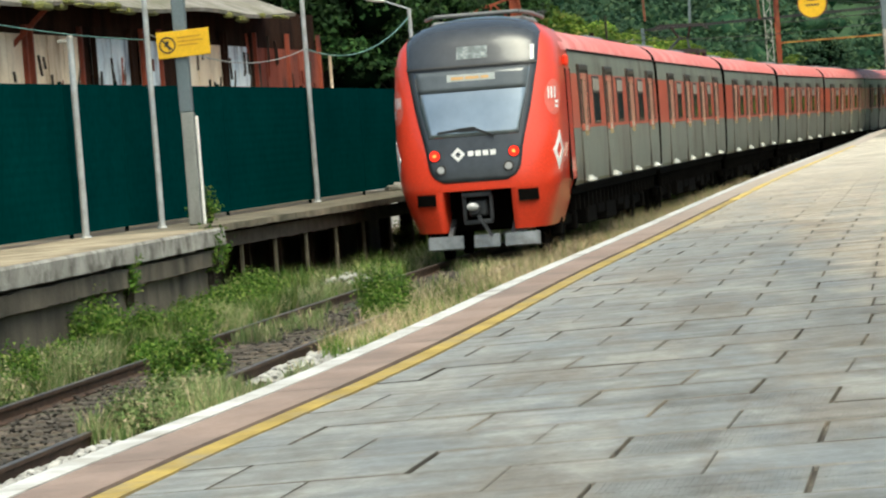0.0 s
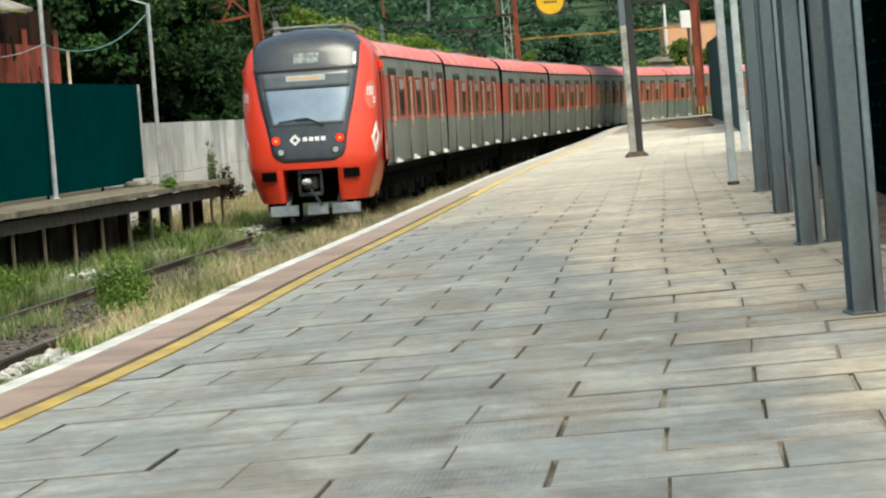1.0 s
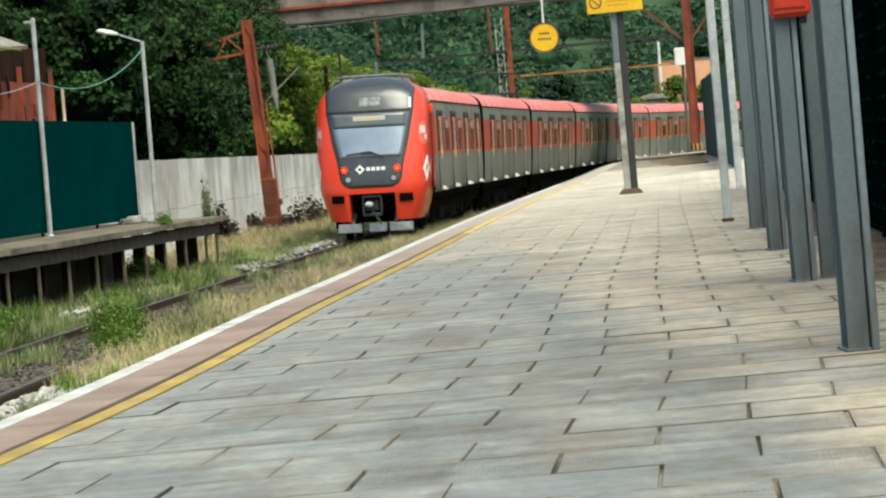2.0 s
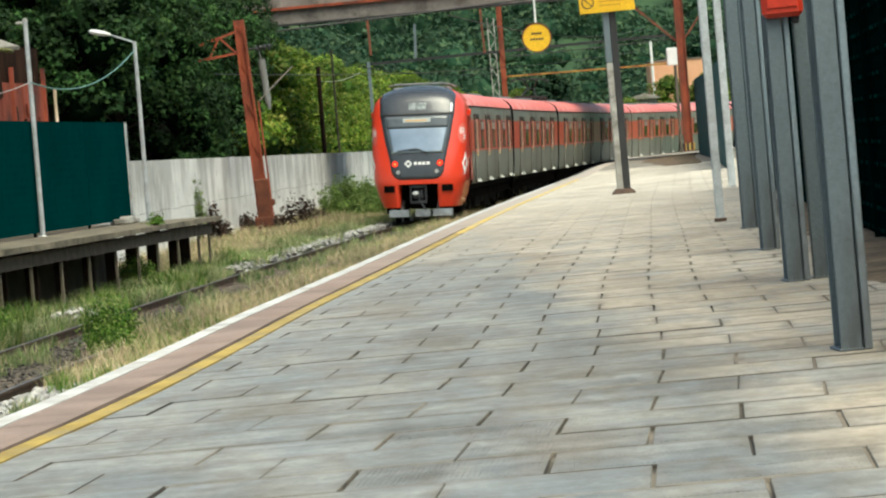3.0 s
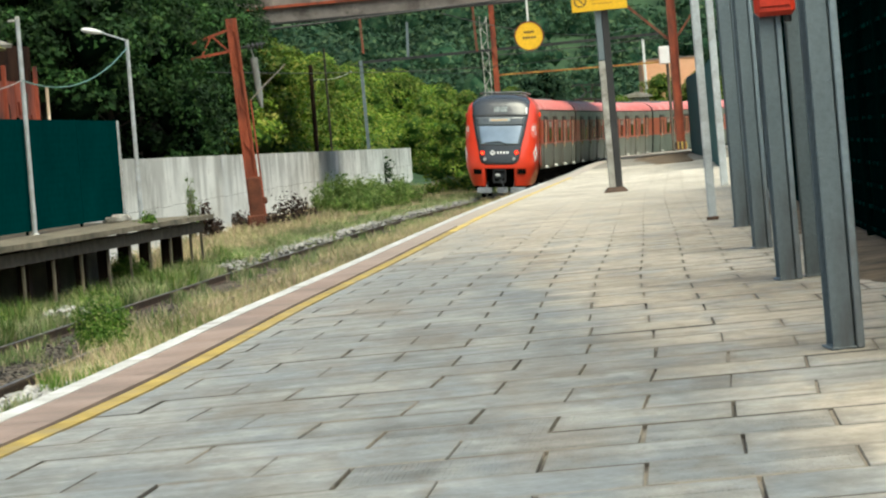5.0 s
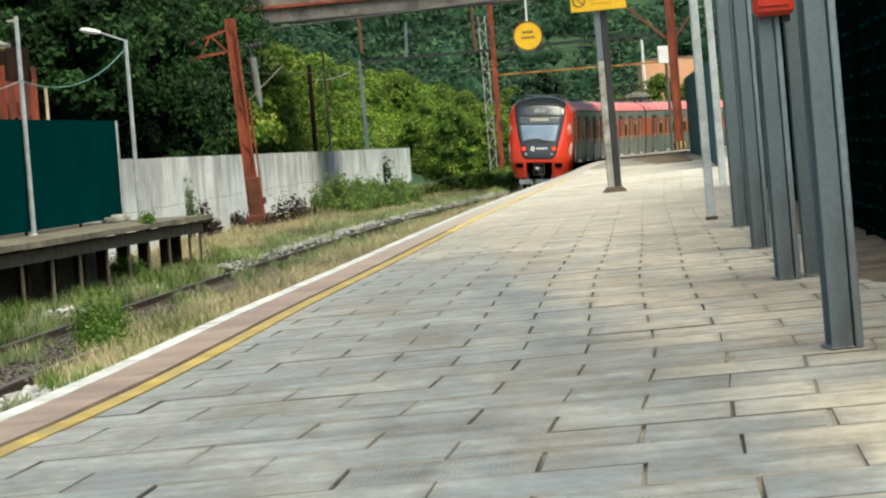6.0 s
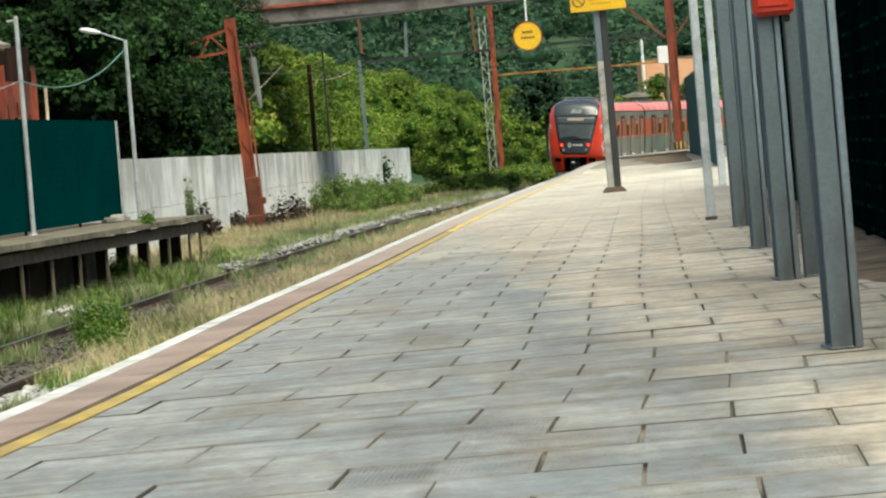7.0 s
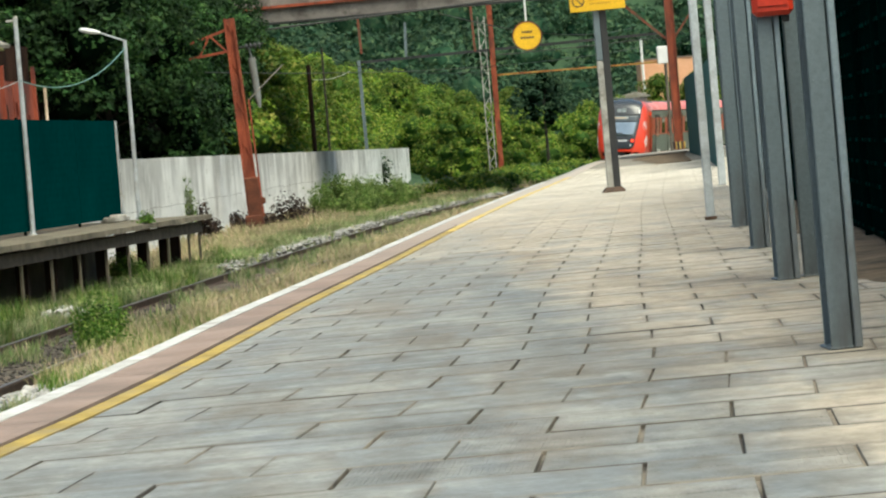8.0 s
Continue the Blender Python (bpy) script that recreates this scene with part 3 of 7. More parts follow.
def curve_through(knots):
    ys, xs = [k[0] for k in knots], [k[1] for k in knots]

    def f(y):
        y = min(max(y, ys[0]), ys[-1])
        i = min(max(int(np.searchsorted(ys, y)) - 1, 0), len(ys) - 2)
        a, b = ys[i], ys[i + 1]
        def slope(k):
            lo, hi = max(k - 1, 0), min(k + 1, len(ys) - 1)
            return (xs[hi] - xs[lo]) / (ys[hi] - ys[lo])
        u = (y - a) / (b - a)
        h = b - a
        return ((2 * u**3 - 3 * u**2 + 1) * xs[i] + (u**3 - 2 * u**2 + u) * h * slope(i)
                + (-2 * u**3 + 3 * u**2) * xs[i + 1] + (u**3 - u**2) * h * slope(i + 1))
    return f


# platform edge (y, x), and the middle of the track; fine corrections of the track follow its alignment
track_fine = curve_through([(0, 0.10), (45, 0.10), (60, 0.10), (80, 0.0), (100, -0.16), (126, -0.22), (160, 0.02), (180, 0.0), (420, 0.0)])

edge_x = curve_through([(-12.37, -3.71), (5.15, -2.948), (11.54, -2.546), (15.77, -2.164), (19.17, -1.938), (24.74, -1.632), (28.3, -1.40), (33.5, -1.065), (41.4, -0.58), (53.6, 0.19), (62.0, 0.765), (72.5, 1.52), (88.5, 2.68), (113.37, 4.45), (139.14, 6.184), (168.0, 8.555), (202.0, 12.47)])
CROSS = 0.014         # the platform falls towards the track


def fall(d):
    """Height of the paved surface d metres inside the platform edge."""
    return CROSS * (d - 2.3)


def deck_z(x, y):
    return fall(x - edge_x(y))


def track_x(y):
    return 2.662e-4 * y * y + 0.03821 * y - 7.397 + (1.1e-3 * (min(y, 215) - 165) ** 2 + 0.11 * (max(y, 215) - 215) if y > 165 else 0.0) + track_fine(y)


def track_turn(y):
    return math.degrees(math.atan((track_x(y + 0.5) - track_x(y - 0.5)) / 1.0))


def wall_x(y):
    return -7.9 + 0.0335 * (y - 87)


def ground_z(x, y):
    """Track bed, and the slopes that rise behind the wall and far behind the station."""
    base = RAIL - 0.16
    line = wall_x(min(y, 246.0)) + max(0.0, y - 246.0) * 0.10
    d = line - x
    z = base
    if d > 0.6:
        k = min(1.0, max(0.0, (y - 40) / 80))
        z += min(9.0, 0.28 * (d - 0.6)) * k + 0.6 * min(1.0, d / 3)
    if y > 330:
        k = min(1.0, (y - 330) / 340)
        z += 48 * k * k * (3 - 2 * k) * (0.85 + 0.3 * math.sin(x * 0.018 + 1.3))
    return z


# ---- ground ----
def build_ground():
    xs = sorted({-600, -420, -300, -220, -160, -120, -90, -70, -55, -42, -34, -28, -24, -21, -18, -16, -14.5, -13, -12, -11, -10, -9, -8, -7, -6, -5, -4, -3, -2, -1, 0, 1, 2, 3, 4, 5, 6, 8, 10, 12, 15, 18, 22, 28, 36, 48, 65, 90, 130, 200, 300, 450, 700})
    ys = [-60, -20, 0, 10, 20, 30] + list(range(38, 260, 7)) + list(range(260, 700, 25)) + [760, 900, 1200, 1800]
    verts = []
    for y in ys:
        for x in xs:
            z = ground_z(x, y)
            if edge_x(y) + 0.6 < x < edge_x(y) + 20 and y < 190:
                z = min(z, -0.35) if x > edge_x(y) + 6 else RAIL - 0.16
            verts.append((x, y, z + 0.05 * noise.noise((x * 0.7, y * 0.5, 0))))
    n = len(xs)
    faces = [(j * n + i, j * n + i + 1, (j + 1) * n + i + 1, (j + 1) * n + i) for j in range(len(ys) - 1) for i in range(n - 1)]
    ob = new("ground", raw("ground", verts, faces, M_GROUND))
    ob.data.shade_smooth()
    tagged(ob, "earth and gravel ground rising to a wooded hillside", "ground", kind="structure")


build_ground()


# ---- near platform: body, edge strips ----
def strip(bm, d0, d1, z0, z1, y0, y1, step=1.5):
    """A solid band that follows the platform edge, from d0 to d1 metres inside it."""
    rings = []
    n = max(2, int((y1 - y0) / step) + 1)
    for i in range(n):
        y = y0 + (y1 - y0) * i / (n - 1)
        e = edge_x(y)
        rings.append([(e + d0, y, z0), (e + d1, y, z0), (e + d1, y, z1 + fall(d1)), (e + d0, y, z1 + fall(d0))])
    sweep(bm, rings)


PLATFORM_END = 195.0
bm = bmesh.new()
strip(bm, 0.10, 6.3, RAIL - 0.3, -0.016, -12, PLATFORM_END)
platform = solid("platform", bm, M_JOINT, "long curved station platform with paved top", "platform", kind="structure")
bm = bmesh.new()
strip(bm, 0.0, 0.125, -0.19, 0.006, -12, 90)
part("white_edge", bm, M_WHITE, platform, "white painted platform edge")
bm = bmesh.new()
strip(bm, 0.02, 0.10, RAIL - 0.3, -0.161, -12, PLATFORM_END)
part("platform_face", bm, M_CONC, platform, "stained concrete platform face")
bm = bmesh.new()
strip(bm, 0.0, 0.125, -0.19, 0.004, 90.01, PLATFORM_END)
part("far_edge", bm, M_CONC_PALE, platform, "bare concrete platform edge")
for y0 in range(-12, 195, 3):
    bm = bmesh.new()
    strip(bm, 0.128, 0.422, -0.065, 0.002, y0 + 0.01, min(y0 + 2.99, PLATFORM_END))
    part("edge_slab", bm, M_BRICKRED, platform, "reddish concrete edge slab")
bm = bmesh.new()
strip(bm, 0.423, 0.471, -0.065, -0.010, -12, 47)
part("seam", bm, M_TAR, platform, "dark dirt-filled seam")
bm = bmesh.new()
strip(bm, 0.472, 0.580, -0.065, 0.004, -12, 44)
part("yellow_line", bm, M_YELLOW, platform, "worn yellow safety line")
bm = bmesh.new()
strip(bm, 0.424, 0.580, -0.065, 0.003, 47.01, PLATFORM_END)
part("far_border", bm, M_BRICKRED, platform)
bm = bmesh.new()
strip(bm, 0.472, 0.590, -0.03, 0.007, 44.01, 97)
part("yellow_line", bm, M_YELLOW_FRESH, platform, "fresher yellow safety line")


def ragged(y, k):
    return 0.22 * noise.noise((y * 0.45, k * 3.7, 1.0)) + 0.10 * noise.noise((y * 1.9, k * 2.1, 4.0))


bm = bmesh.new()
rings = []
for y in np.linspace(10, 46, 150):
    d0, d1 = 4.52 + ragged(y, 1), 6.2
    e = edge_x(y)
    rings.append([(e + d0, y, fall(d0) - 0.01), (e + d1, y, fall(d1) - 0.01), (e + d1, y, fall(d1) + 0.03), (e + d0 + 0.18, y, fall(d0 + 0.18) + 0.014), (e + d0, y, fall(d0) + 0.003)])
sweep(bm, rings)
part("soil_strip", bm, M_SOIL, platform, "brown soil washed up along the fence", True)
bm = bmesh.new()
rings = []
for y in np.linspace(112, 165, 90):
    d0, d1 = 3.1 - 1.2 * min(1.0, (y - 112) / 30) + 2.5 * ragged(y, 2), 4.2
    e = edge_x(y)
    rings.append([(e + d0, y, fall(d0) - 0.01), (e + d1, y, fall(d1) - 0.01), (e + d1, y, fall(d1) + 0.05), (e + d0 + 0.3, y, fall(d0 + 0.3) + 0.02), (e + d0, y, fall(d0) + 0.003)])
sweep(bm, rings)
part("soil_patch", bm, M_SOIL, platform, "brown soil spread over the far end", True)


# ---- railway track ----
def swept_rail(side):
    prof = [(-0.065, -0.15), (0.065, -0.15), (0.065, -0.135), (0.012, -0.115), (0.012, -0.04), (0.036, -0.03), (0.036, 0.0), (-0.036, 0.0), (-0.036, -0.03), (-0.012, -0.04), (-0.012, -0.115), (-0.065, -0.135)]
    body, head = bmesh.new(), bmesh.new()
    rings, tops = [], []
    for y in np.arange(6, 262, 3.0):
        a = math.atan(track_x(y + 0.5) - track_x(y - 0.5))
        x = track_x(y) + side * 0.835 * math.cos(a)
        rings.append([(x + px, y - side * 0.835 * math.sin(a), RAIL + pz - 0.003) for px, pz in prof])
        tops.append([(x + px, y - side * 0.835 * math.sin(a), RAIL + pz) for px, pz in ((-0.03, -0.002), (0.03, -0.002), (0.026, 0.002), (-0.026, 0.002))])
    sweep(body, rings)
    sweep(head, tops)
    return body, head


track = thing("railway_track", "rusty overgrown railway track on ballast", "railway track", kind="structure")
for side in (-1, 1):
    body, head = swept_rail(side)
    r = part("rail", body, M_RAIL, track, "rusty steel rail")
    part("rail_head", head, M_RAILTOP, r)
bm = bmesh.new()
box(bm, (0, 0, 0), (2.6, 0.24, 0.16), bevel=0.015)
me_sleeper = mesh_of("sleeper", bm, M_SLEEPER)
rnd = random.Random(4)
for i in range(150):
    y = 22 + i * 0.62
    s = new("sleeper", me_sleeper)
    s.parent = track
    s.matrix_basis = pose(track_x(y) + rnd.uniform(-0.04, 0.04), y, RAIL - 0.225 + rnd.uniform(-0.015, 0.01), 0, 0, -track_turn(y) + rnd.uniform(-1.5, 1.5))


# ---- opposite platform ----
A_EDGE = lambda y: -7.62 + 0.05 * (y - 35)        # solid part with a retaining wall
B_EDGE = lambda y: -7.40 + 0.105 * (y - 50)       # beam on piers
FENCE = lambda y: -9.12 + 0.083 * (y - 46)


def chip(y, k):
    """Crumbled edge."""
    return 0.02 * noise.noise((y * 0.9, k * 5.3, 0.4)) + 0.012 * noise.noise((y * 4.1, k * 3.1, 2.0))


left = thing("platform_opposite", "old concrete platform on piers with crumbling edge", "platform", kind="structure")
bm = bmesh.new()
sweep(bm, [[(A_EDGE(y) - 5, y, LEFT - 0.24), (A_EDGE(y) + chip(y, 1), y, LEFT - 0.24 + chip(y, 2)), (A_EDGE(y) + chip(y, 3), y, LEFT - 0.03), (A_EDGE(y) - 0.03 + chip(y, 4), y, LEFT), (A_EDGE(y) - 5, y, LEFT)] for y in np.linspace(12, 46.6, 180)])
part("edge_beam", bm, M_CONC_PALE, left, "pale crumbling concrete edge")
bm = bmesh.new()
sweep(bm, [[(A_EDGE(y) - 5, y, RAIL - 0.4), (A_EDGE(y) - 0.14, y, RAIL - 0.4), (A_EDGE(y) - 0.14, y, LEFT - 0.242), (A_EDGE(y) - 5, y, LEFT - 0.242)] for y in np.linspace(12, 46.4, 12)])
part("retaining_wall", bm, M_CONC, left, "stained retaining wall")
bm = bmesh.new()
sweep(bm, [[(A_EDGE(y) - 0.05 + chip(y, 8), y, LEFT - 0.52 + chip(y, 9)), (A_EDGE(y) - 0.05 + chip(y, 10), y, LEFT - 0.30 + chip(y, 11)), (A_EDGE(y) - 0.139, y, LEFT - 0.30), (A_EDGE(y) - 0.139, y, LEFT - 0.54)] for y in np.linspace(12, 46.5, 160)])
part("ledge", bm, M_CONC, left)
bm = bmesh.new()
sweep(bm, [[(FENCE(y) - 1.5, y, LEFT - 0.16), (B_EDGE(y) + chip(y, 5), y, LEFT - 0.11 + 0.7 * chip(y, 6)), (B_EDGE(y) + chip(y, 7), y, LEFT - 0.01), (FENCE(y) - 1.5, y, LEFT)] for y in np.linspace(46.61, 73.0, 140)])
part("deck", bm, M_CONC_TOP, left, "sandy worn concrete deck")
# added backing: closes the deck's rear so no light comes in below
bm = bmesh.new()
sweep(bm, [[(FENCE(y) - 1.4, y, RAIL - 0.4), (FENCE(y) - 0.6, y, RAIL - 0.4), (FENCE(y) - 0.6, y, LEFT - 0.162), (FENCE(y) - 1.4, y, LEFT - 0.162)] for y in np.linspace(46.7, 72.85, 10)])
part("deck_backing", bm, M_GROUND, left, "added earth-coloured backing that keeps the space under the deck dark")
bm = bmesh.new()
sweep(bm, [[(B_EDGE(y) - 0.45, y, LEFT - 0.38), (B_EDGE(y) - 0.20, y, LEFT - 0.38), (B_EDGE(y) - 0.20, y, LEFT - 0.161), (B_EDGE(y) - 0.45, y, LEFT - 0.161)] for y in np.linspace(46.7, 72.8, 12)])
part("beam", bm, M_SLEEPER, left, "dark weathered beam")
for y in (47.0, 49.2, 51.4, 53.6, 55.8, 58.1, 60.4, 62.8, 64.9, 66.9, 69.1, 71.5, 72.8):
    bm = bmesh.new()
    box(bm, (B_EDGE(y) - 0.28, y, (LEFT - 0.38 + RAIL - 0.35) / 2), (0.055, 0.08, LEFT - 0.38 - RAIL + 0.35), bevel=0.008)
    part("pier", bm, M_CONC_TOP, left, "slim pale concrete pier")
    bm = bmesh.new()
    box(bm, (B_EDGE(y) - 0.85, y + 0.4, (LEFT - 0.16 + RAIL - 0.35) / 2), (0.22, 0.25, LEFT - 0.16 - RAIL + 0.35), bevel=0.015)
    part("inner_pier", bm, M_TARRED, left, "wide dark brown inner pier")
bm = bmesh.new()
sweep(bm, [[(A_EDGE(y) - 4.9, y, LEFT + 0.001), (A_EDGE(y) - 0.06, y, LEFT + 0.001), (A_EDGE(y) - 0.06, y, LEFT + 0.005), (A_EDGE(y) - 4.9, y, LEFT + 0.005)] for y in np.linspace(12, 46.55, 12)])
part("floor", bm, M_SANDFLOOR, left, "sandy platform floor")


# ---- green sheet fence on the opposite platform ----
fence = thing("green_fence", "tall dark green sheet fence on the platform", "fence")
ys = [20.0, 26.0, 32.0, 38.0, 42.5, 46.2, 49.2, 55.8, 62.6, 68.0, 72.6]
for y0, y1 in zip(ys, ys[1:]):
    bm = bmesh.new()
    top = 2.26
    n = 6
    levels = np.linspace(LEFT + 0.07, top, 33)
    rings = []
    for i in range(n + 1):
        y = y0 + 0.01 + (y1 - y0 - 0.02) * i / n
        x = FENCE(y) + 0.01 * math.sin(y * 2.3)
        rings.append([(x + 0.004 - 0.0018 * (k % 2), y, z) for k, z in enumerate(levels)] + [(x - 0.02, y, top), (x - 0.02, y, LEFT + 0.07)])
    sweep(bm, rings)
    part("sheet", bm, M_FENCE, fence)
for y in ys[4:]:
    bm = bmesh.new()
    rod(bm, (FENCE(y) - 0.05, y, LEFT), (FENCE(y) - 0.05, y, 2.3), 0.03, n=8)
    part("fence_post", bm, M_FENCE_DARK, fence)
bm = bmesh.new()
box(bm, (FENCE(72.6) + 0.02, 72.66, (LEFT + 2.28) / 2), (0.05, 0.05, 2.24 - LEFT))
part("end_post", bm, M_GALV, fence)
for y, h in ((70.5, 0.12), (71.3, 0.16), (71.9, 0.1)):
    bm = bmesh.new()
    box(bm, (FENCE(y) + 0.12, y, LEFT + h / 2), (0.3, 0.35, h), pose(0, 0, 0, 0, 0, y * 40), bevel=0.03)
    solid("rubble_block", bm, M_CONC_PALE, "small broken concrete block beside the green fence", "rubble", "rubble by the fence")


# ---- poles of the opposite platform ----
def pole(name, at_, h, r, label, category, top_cap=True, material=None):
    t = thing(name, label, category, at=at_)
    bm = bmesh.new()
    rod(bm, (0, 0, 0), (0, 0, h), r, r * 0.85, 12)
    part("shaft", bm, material or M_GALV, t)
    bm = bmesh.new()
    rod(bm, (0, 0, 0), (0, 0, 0.03), r * 1.7, r * 1.4, 12)
    part("base_flange", bm, material or M_GALV, t)
    if top_cap:
        bm = bmesh.new()
        rod(bm, (0, 0, h), (0, 0, h + 0.06), r * 1.1, r * 0.7, 10)
        box(bm, (-0.10, 0, h - 0.02), (0.16, 0.05, 0.05), bevel=0.01)
        part("cap", bm, M_CONC_PALE, t)
    return t


pole("steel_pole", (-8.95, 46.2, LEFT), 2.80, 0.052, "pale galvanised steel pole before the green fence", "pole")
pole("steel_pole", (-8.37, 49.2, LEFT), 4.2, 0.046, "tall pale galvanised steel pole before the green fence", "pole")
pole("steel_pole", (-7.65, 62.6, LEFT), 4.05, 0.050, "tall pale galvanised steel pole before the green fence", "pole")

signpost = thing("sign_post", "square concrete post with a yellow warning sign", "sign post", at=(-7.95, 49.8, LEFT))
bm = bmesh.new()
box(bm, (0, 0, 0.85), (0.185, 0.19, 1.70), bevel=0.015)
part("lower_post", bm, M_POSTGREY, signpost, "paler grey lower half")
bm = bmesh.new()
box(bm, (-0.01, 0, 2.85), (0.19, 0.19, 2.30), bevel=0.015)
part("upper_post", bm, M_COLUMN, signpost, "dark grey upper half")
bm = bmesh.new()
box(bm, (0.125, 0.04, 0.82), (0.045, 0.05, 1.64), bevel=0.01)
part("white_conduit", bm, M_LAMPWHITE, signpost)
bm = bmesh.new()
box(bm, (-0.02, -0.12, 2.79), (0.80, 0.03, 0.40), pose(0, 0, 0, 0, -2.0, 0), bevel=0.006)
board = part("sign_board", bm, M_SIGN, signpost, "yellow sign with a prohibition ring")
board.matrix_basis = Matrix.Translation((0.06, 0, -0.055))
bm = bmesh.new()
for i in range(24):
    a, b = i * math.tau / 24, (i + 1) * math.tau / 24
    bar(bm, (-0.26 + 0.115 * math.cos(a), -0.14, 2.78 + 0.115 * math.sin(a)), (-0.26 + 0.115 * math.cos(b), -0.14, 2.78 + 0.115 * math.sin(b)), 0.006, 0.022)
bar(bm, (-0.34, -0.139, 2.86), (-0.18, -0.139, 2.70), 0.006, 0.022)
box(bm, (-0.27, -0.138, 2.80), (0.05, 0.004, 0.09), pose(0, 0, 0, 0, 25, 0))
box(bm, (-0.24, -0.138, 2.74), (0.03, 0.004, 0.07), pose(0, 0, 0, 0, -20, 0))
part("pictogram", bm, M_INK, board)
for i, (w, z) in enumerate(((0.34, 2.89), (0.38, 2.83), (0.30, 2.77))):
    bm = bmesh.new()
    box(bm, (-0.10 + w / 2, -0.138, z), (w, 0.004, 0.022), pose(0, 0, 0, 0, -2, 0))
    part("text_bar", bm, M_INK_SOFT, board)

lamp = pole("lamp_post", (-6.61, 73.4, LEFT), 3.95, 0.050, "slim galvanised lamp post with white head", "lamp post", False)
bm = bmesh.new()
rod(bm, (0, 0, 3.93), (-0.52, 0, 4.14), 0.018, n=8)
part("arm", bm, M_COLUMN_PALE, lamp)
bm = bmesh.new()
sweep(bm, [[(-0.52 - u * 0.46, w * math.cos(a), 4.15 + u * 0.10 + h * math.sin(a)) for a in np.linspace(0, math.tau, 12, endpoint=False)] for u, w, h in ((0, 0.03, 0.025), (0.2, 0.08, 0.05), (0.6, 0.11, 0.065), (0.9, 0.09, 0.05), (1, 0.04, 0.02))])
part("lamp_head", bm, M_LAMPWHITE, lamp, "white lamp head", True)


def cable(name, a, b, sag, r, material, label, n=18):
    a, b = Vector(a), Vector(b)
    bm = bmesh.new()
    pts = [a.lerp(b, i / n) - Vector((0, 0, sag * 4 * (i / n) * (1 - i / n))) for i in range(n + 1)]
    rings = []
    d = (b - a).normalized()
    s = d.cross(Vector((0, 0, 1))).normalized()
    for p in pts:
        rings.append([p + s * r * math.cos(q) + Vector((0, 0, r * math.sin(q))) for q in np.linspace(0, math.tau, 6, endpoint=False)])
    sweep(bm, rings)
    return solid(name, bm, material, label, "cable", "overhead cables")


cable("cable", (-7.63, 62.5, 2.98), (-6.61, 73.4, 3.86), 0.42, 0.014, M_CABLE, "thin green cable slung between platform poles")
cable("cable", (-8.37, 49.2, 3.0), (-7.66, 62.5, 2.98), 0.35, 0.009, M_WIRE_PALE, "thin pale cable slung between platform poles")
cable("cable", (-10.4, 38.0, 3.5), (-8.40, 49.2, 2.9), 0.15, 0.009, M_CABLE, "thin pale cable slung between platform poles")


# ---- stained concrete wall behind the track ----
wall = thing("boundary_wall", "long whitewashed concrete wall with dark rain streaks", "wall", kind="structure")
rnd = random.Random(7)
y = 72.0
while y < 259:
    L = 2.5
    x0, x1 = wall_x(y), wall_x(y + L)
    z0 = RAIL - 0.6
    top = 1.47 + rnd.uniform(-0.008, 0.008)
    mid = 0.12 + rnd.uniform(-0.03, 0.03)
    for lo_z, hi_z in ((z0, mid - 0.006), (mid + 0.006, top)):
        bm = bmesh.new()
        o = rnd.uniform(-0.005, 0.005)
        sweep(bm, [[(wall_x(q) - 0.07, q, lo_z), (wall_x(q) + 0.07 + o, q, lo_z), (wall_x(q) + 0.07 + o, q, hi_z), (wall_x(q) - 0.07, q, hi_z)] for q in (y + 0.008, y + L - 0.008)])
        part("wall_panel", bm, M_WALL, wall)
    y += L
bm = bmesh.new()
sweep(bm, [[(wall_x(q) - 0.05, q, RAIL - 0.6), (wall_x(q) + 0.05, q, RAIL - 0.6), (wall_x(q) + 0.05, q, 1.40), (wall_x(q) - 0.05, q, 1.40)] for q in np.linspace(72, 259.5, 40)])
part("wall_core", bm, M_CONC, wall)


# ---- rust-red catenary posts, gantry and wires ----
def lattice_post(t, h, w, name="post"):
    for sx in (-1, 1):
        bm = bmesh.new()
        bar(bm, (sx * w / 2, 0, 0), (sx * w / 2 * 0.8, 0, h), 0.06, 0.16, (0, 1, 0))
        part("flange", bm, M_RUST, t)
    bm = bmesh.new()
    bar(bm, (0, 0, 0), (0, 0, h), w * 0.8, 0.03, (0, 1, 0))
    n = int(h / 0.6)
    for i in range(n):
        s = 1 if i % 2 else -1
        bar(bm, (-s * w / 2 * 0.9, -0.06, i * h / n), (s * w / 2 * 0.9, -0.06, (i + 1) * h / n), 0.012, 0.05, (0, 1, 0))
    part("web", bm, M_RUST, t)


op = thing("catenary_post", "leaning rust-red steel catenary post with bracket", "catenary post", at=(-5.98, 108.4, RAIL - 0.15))
op.matrix_basis = pose(-5.98, 108.4, RAIL - 0.15, 0, -2.9, 0)
lattice_post(op, 7.1, 0.36)
bm = bmesh.new()
box(bm, (0.05, 0, 0.95), (0.46, 0.36, 1.9), bevel=0.05)
box(bm, (0.10, -0.02, 1.1), (0.62, 0.30, 0.22), bevel=0.04)
box(bm, (-0.02, -0.05, 0.5), (0.58, 0.34, 0.35), bevel=0.05)
part("rusted_collar", bm, M_RUST_DARK, op, "dark corroded collar")
bm = bmesh.new()
bar(bm, (0.30, -0.1, 0.6), (0.30, -0.1, 4.4), 0.05, 0.10, (0, 1, 0))
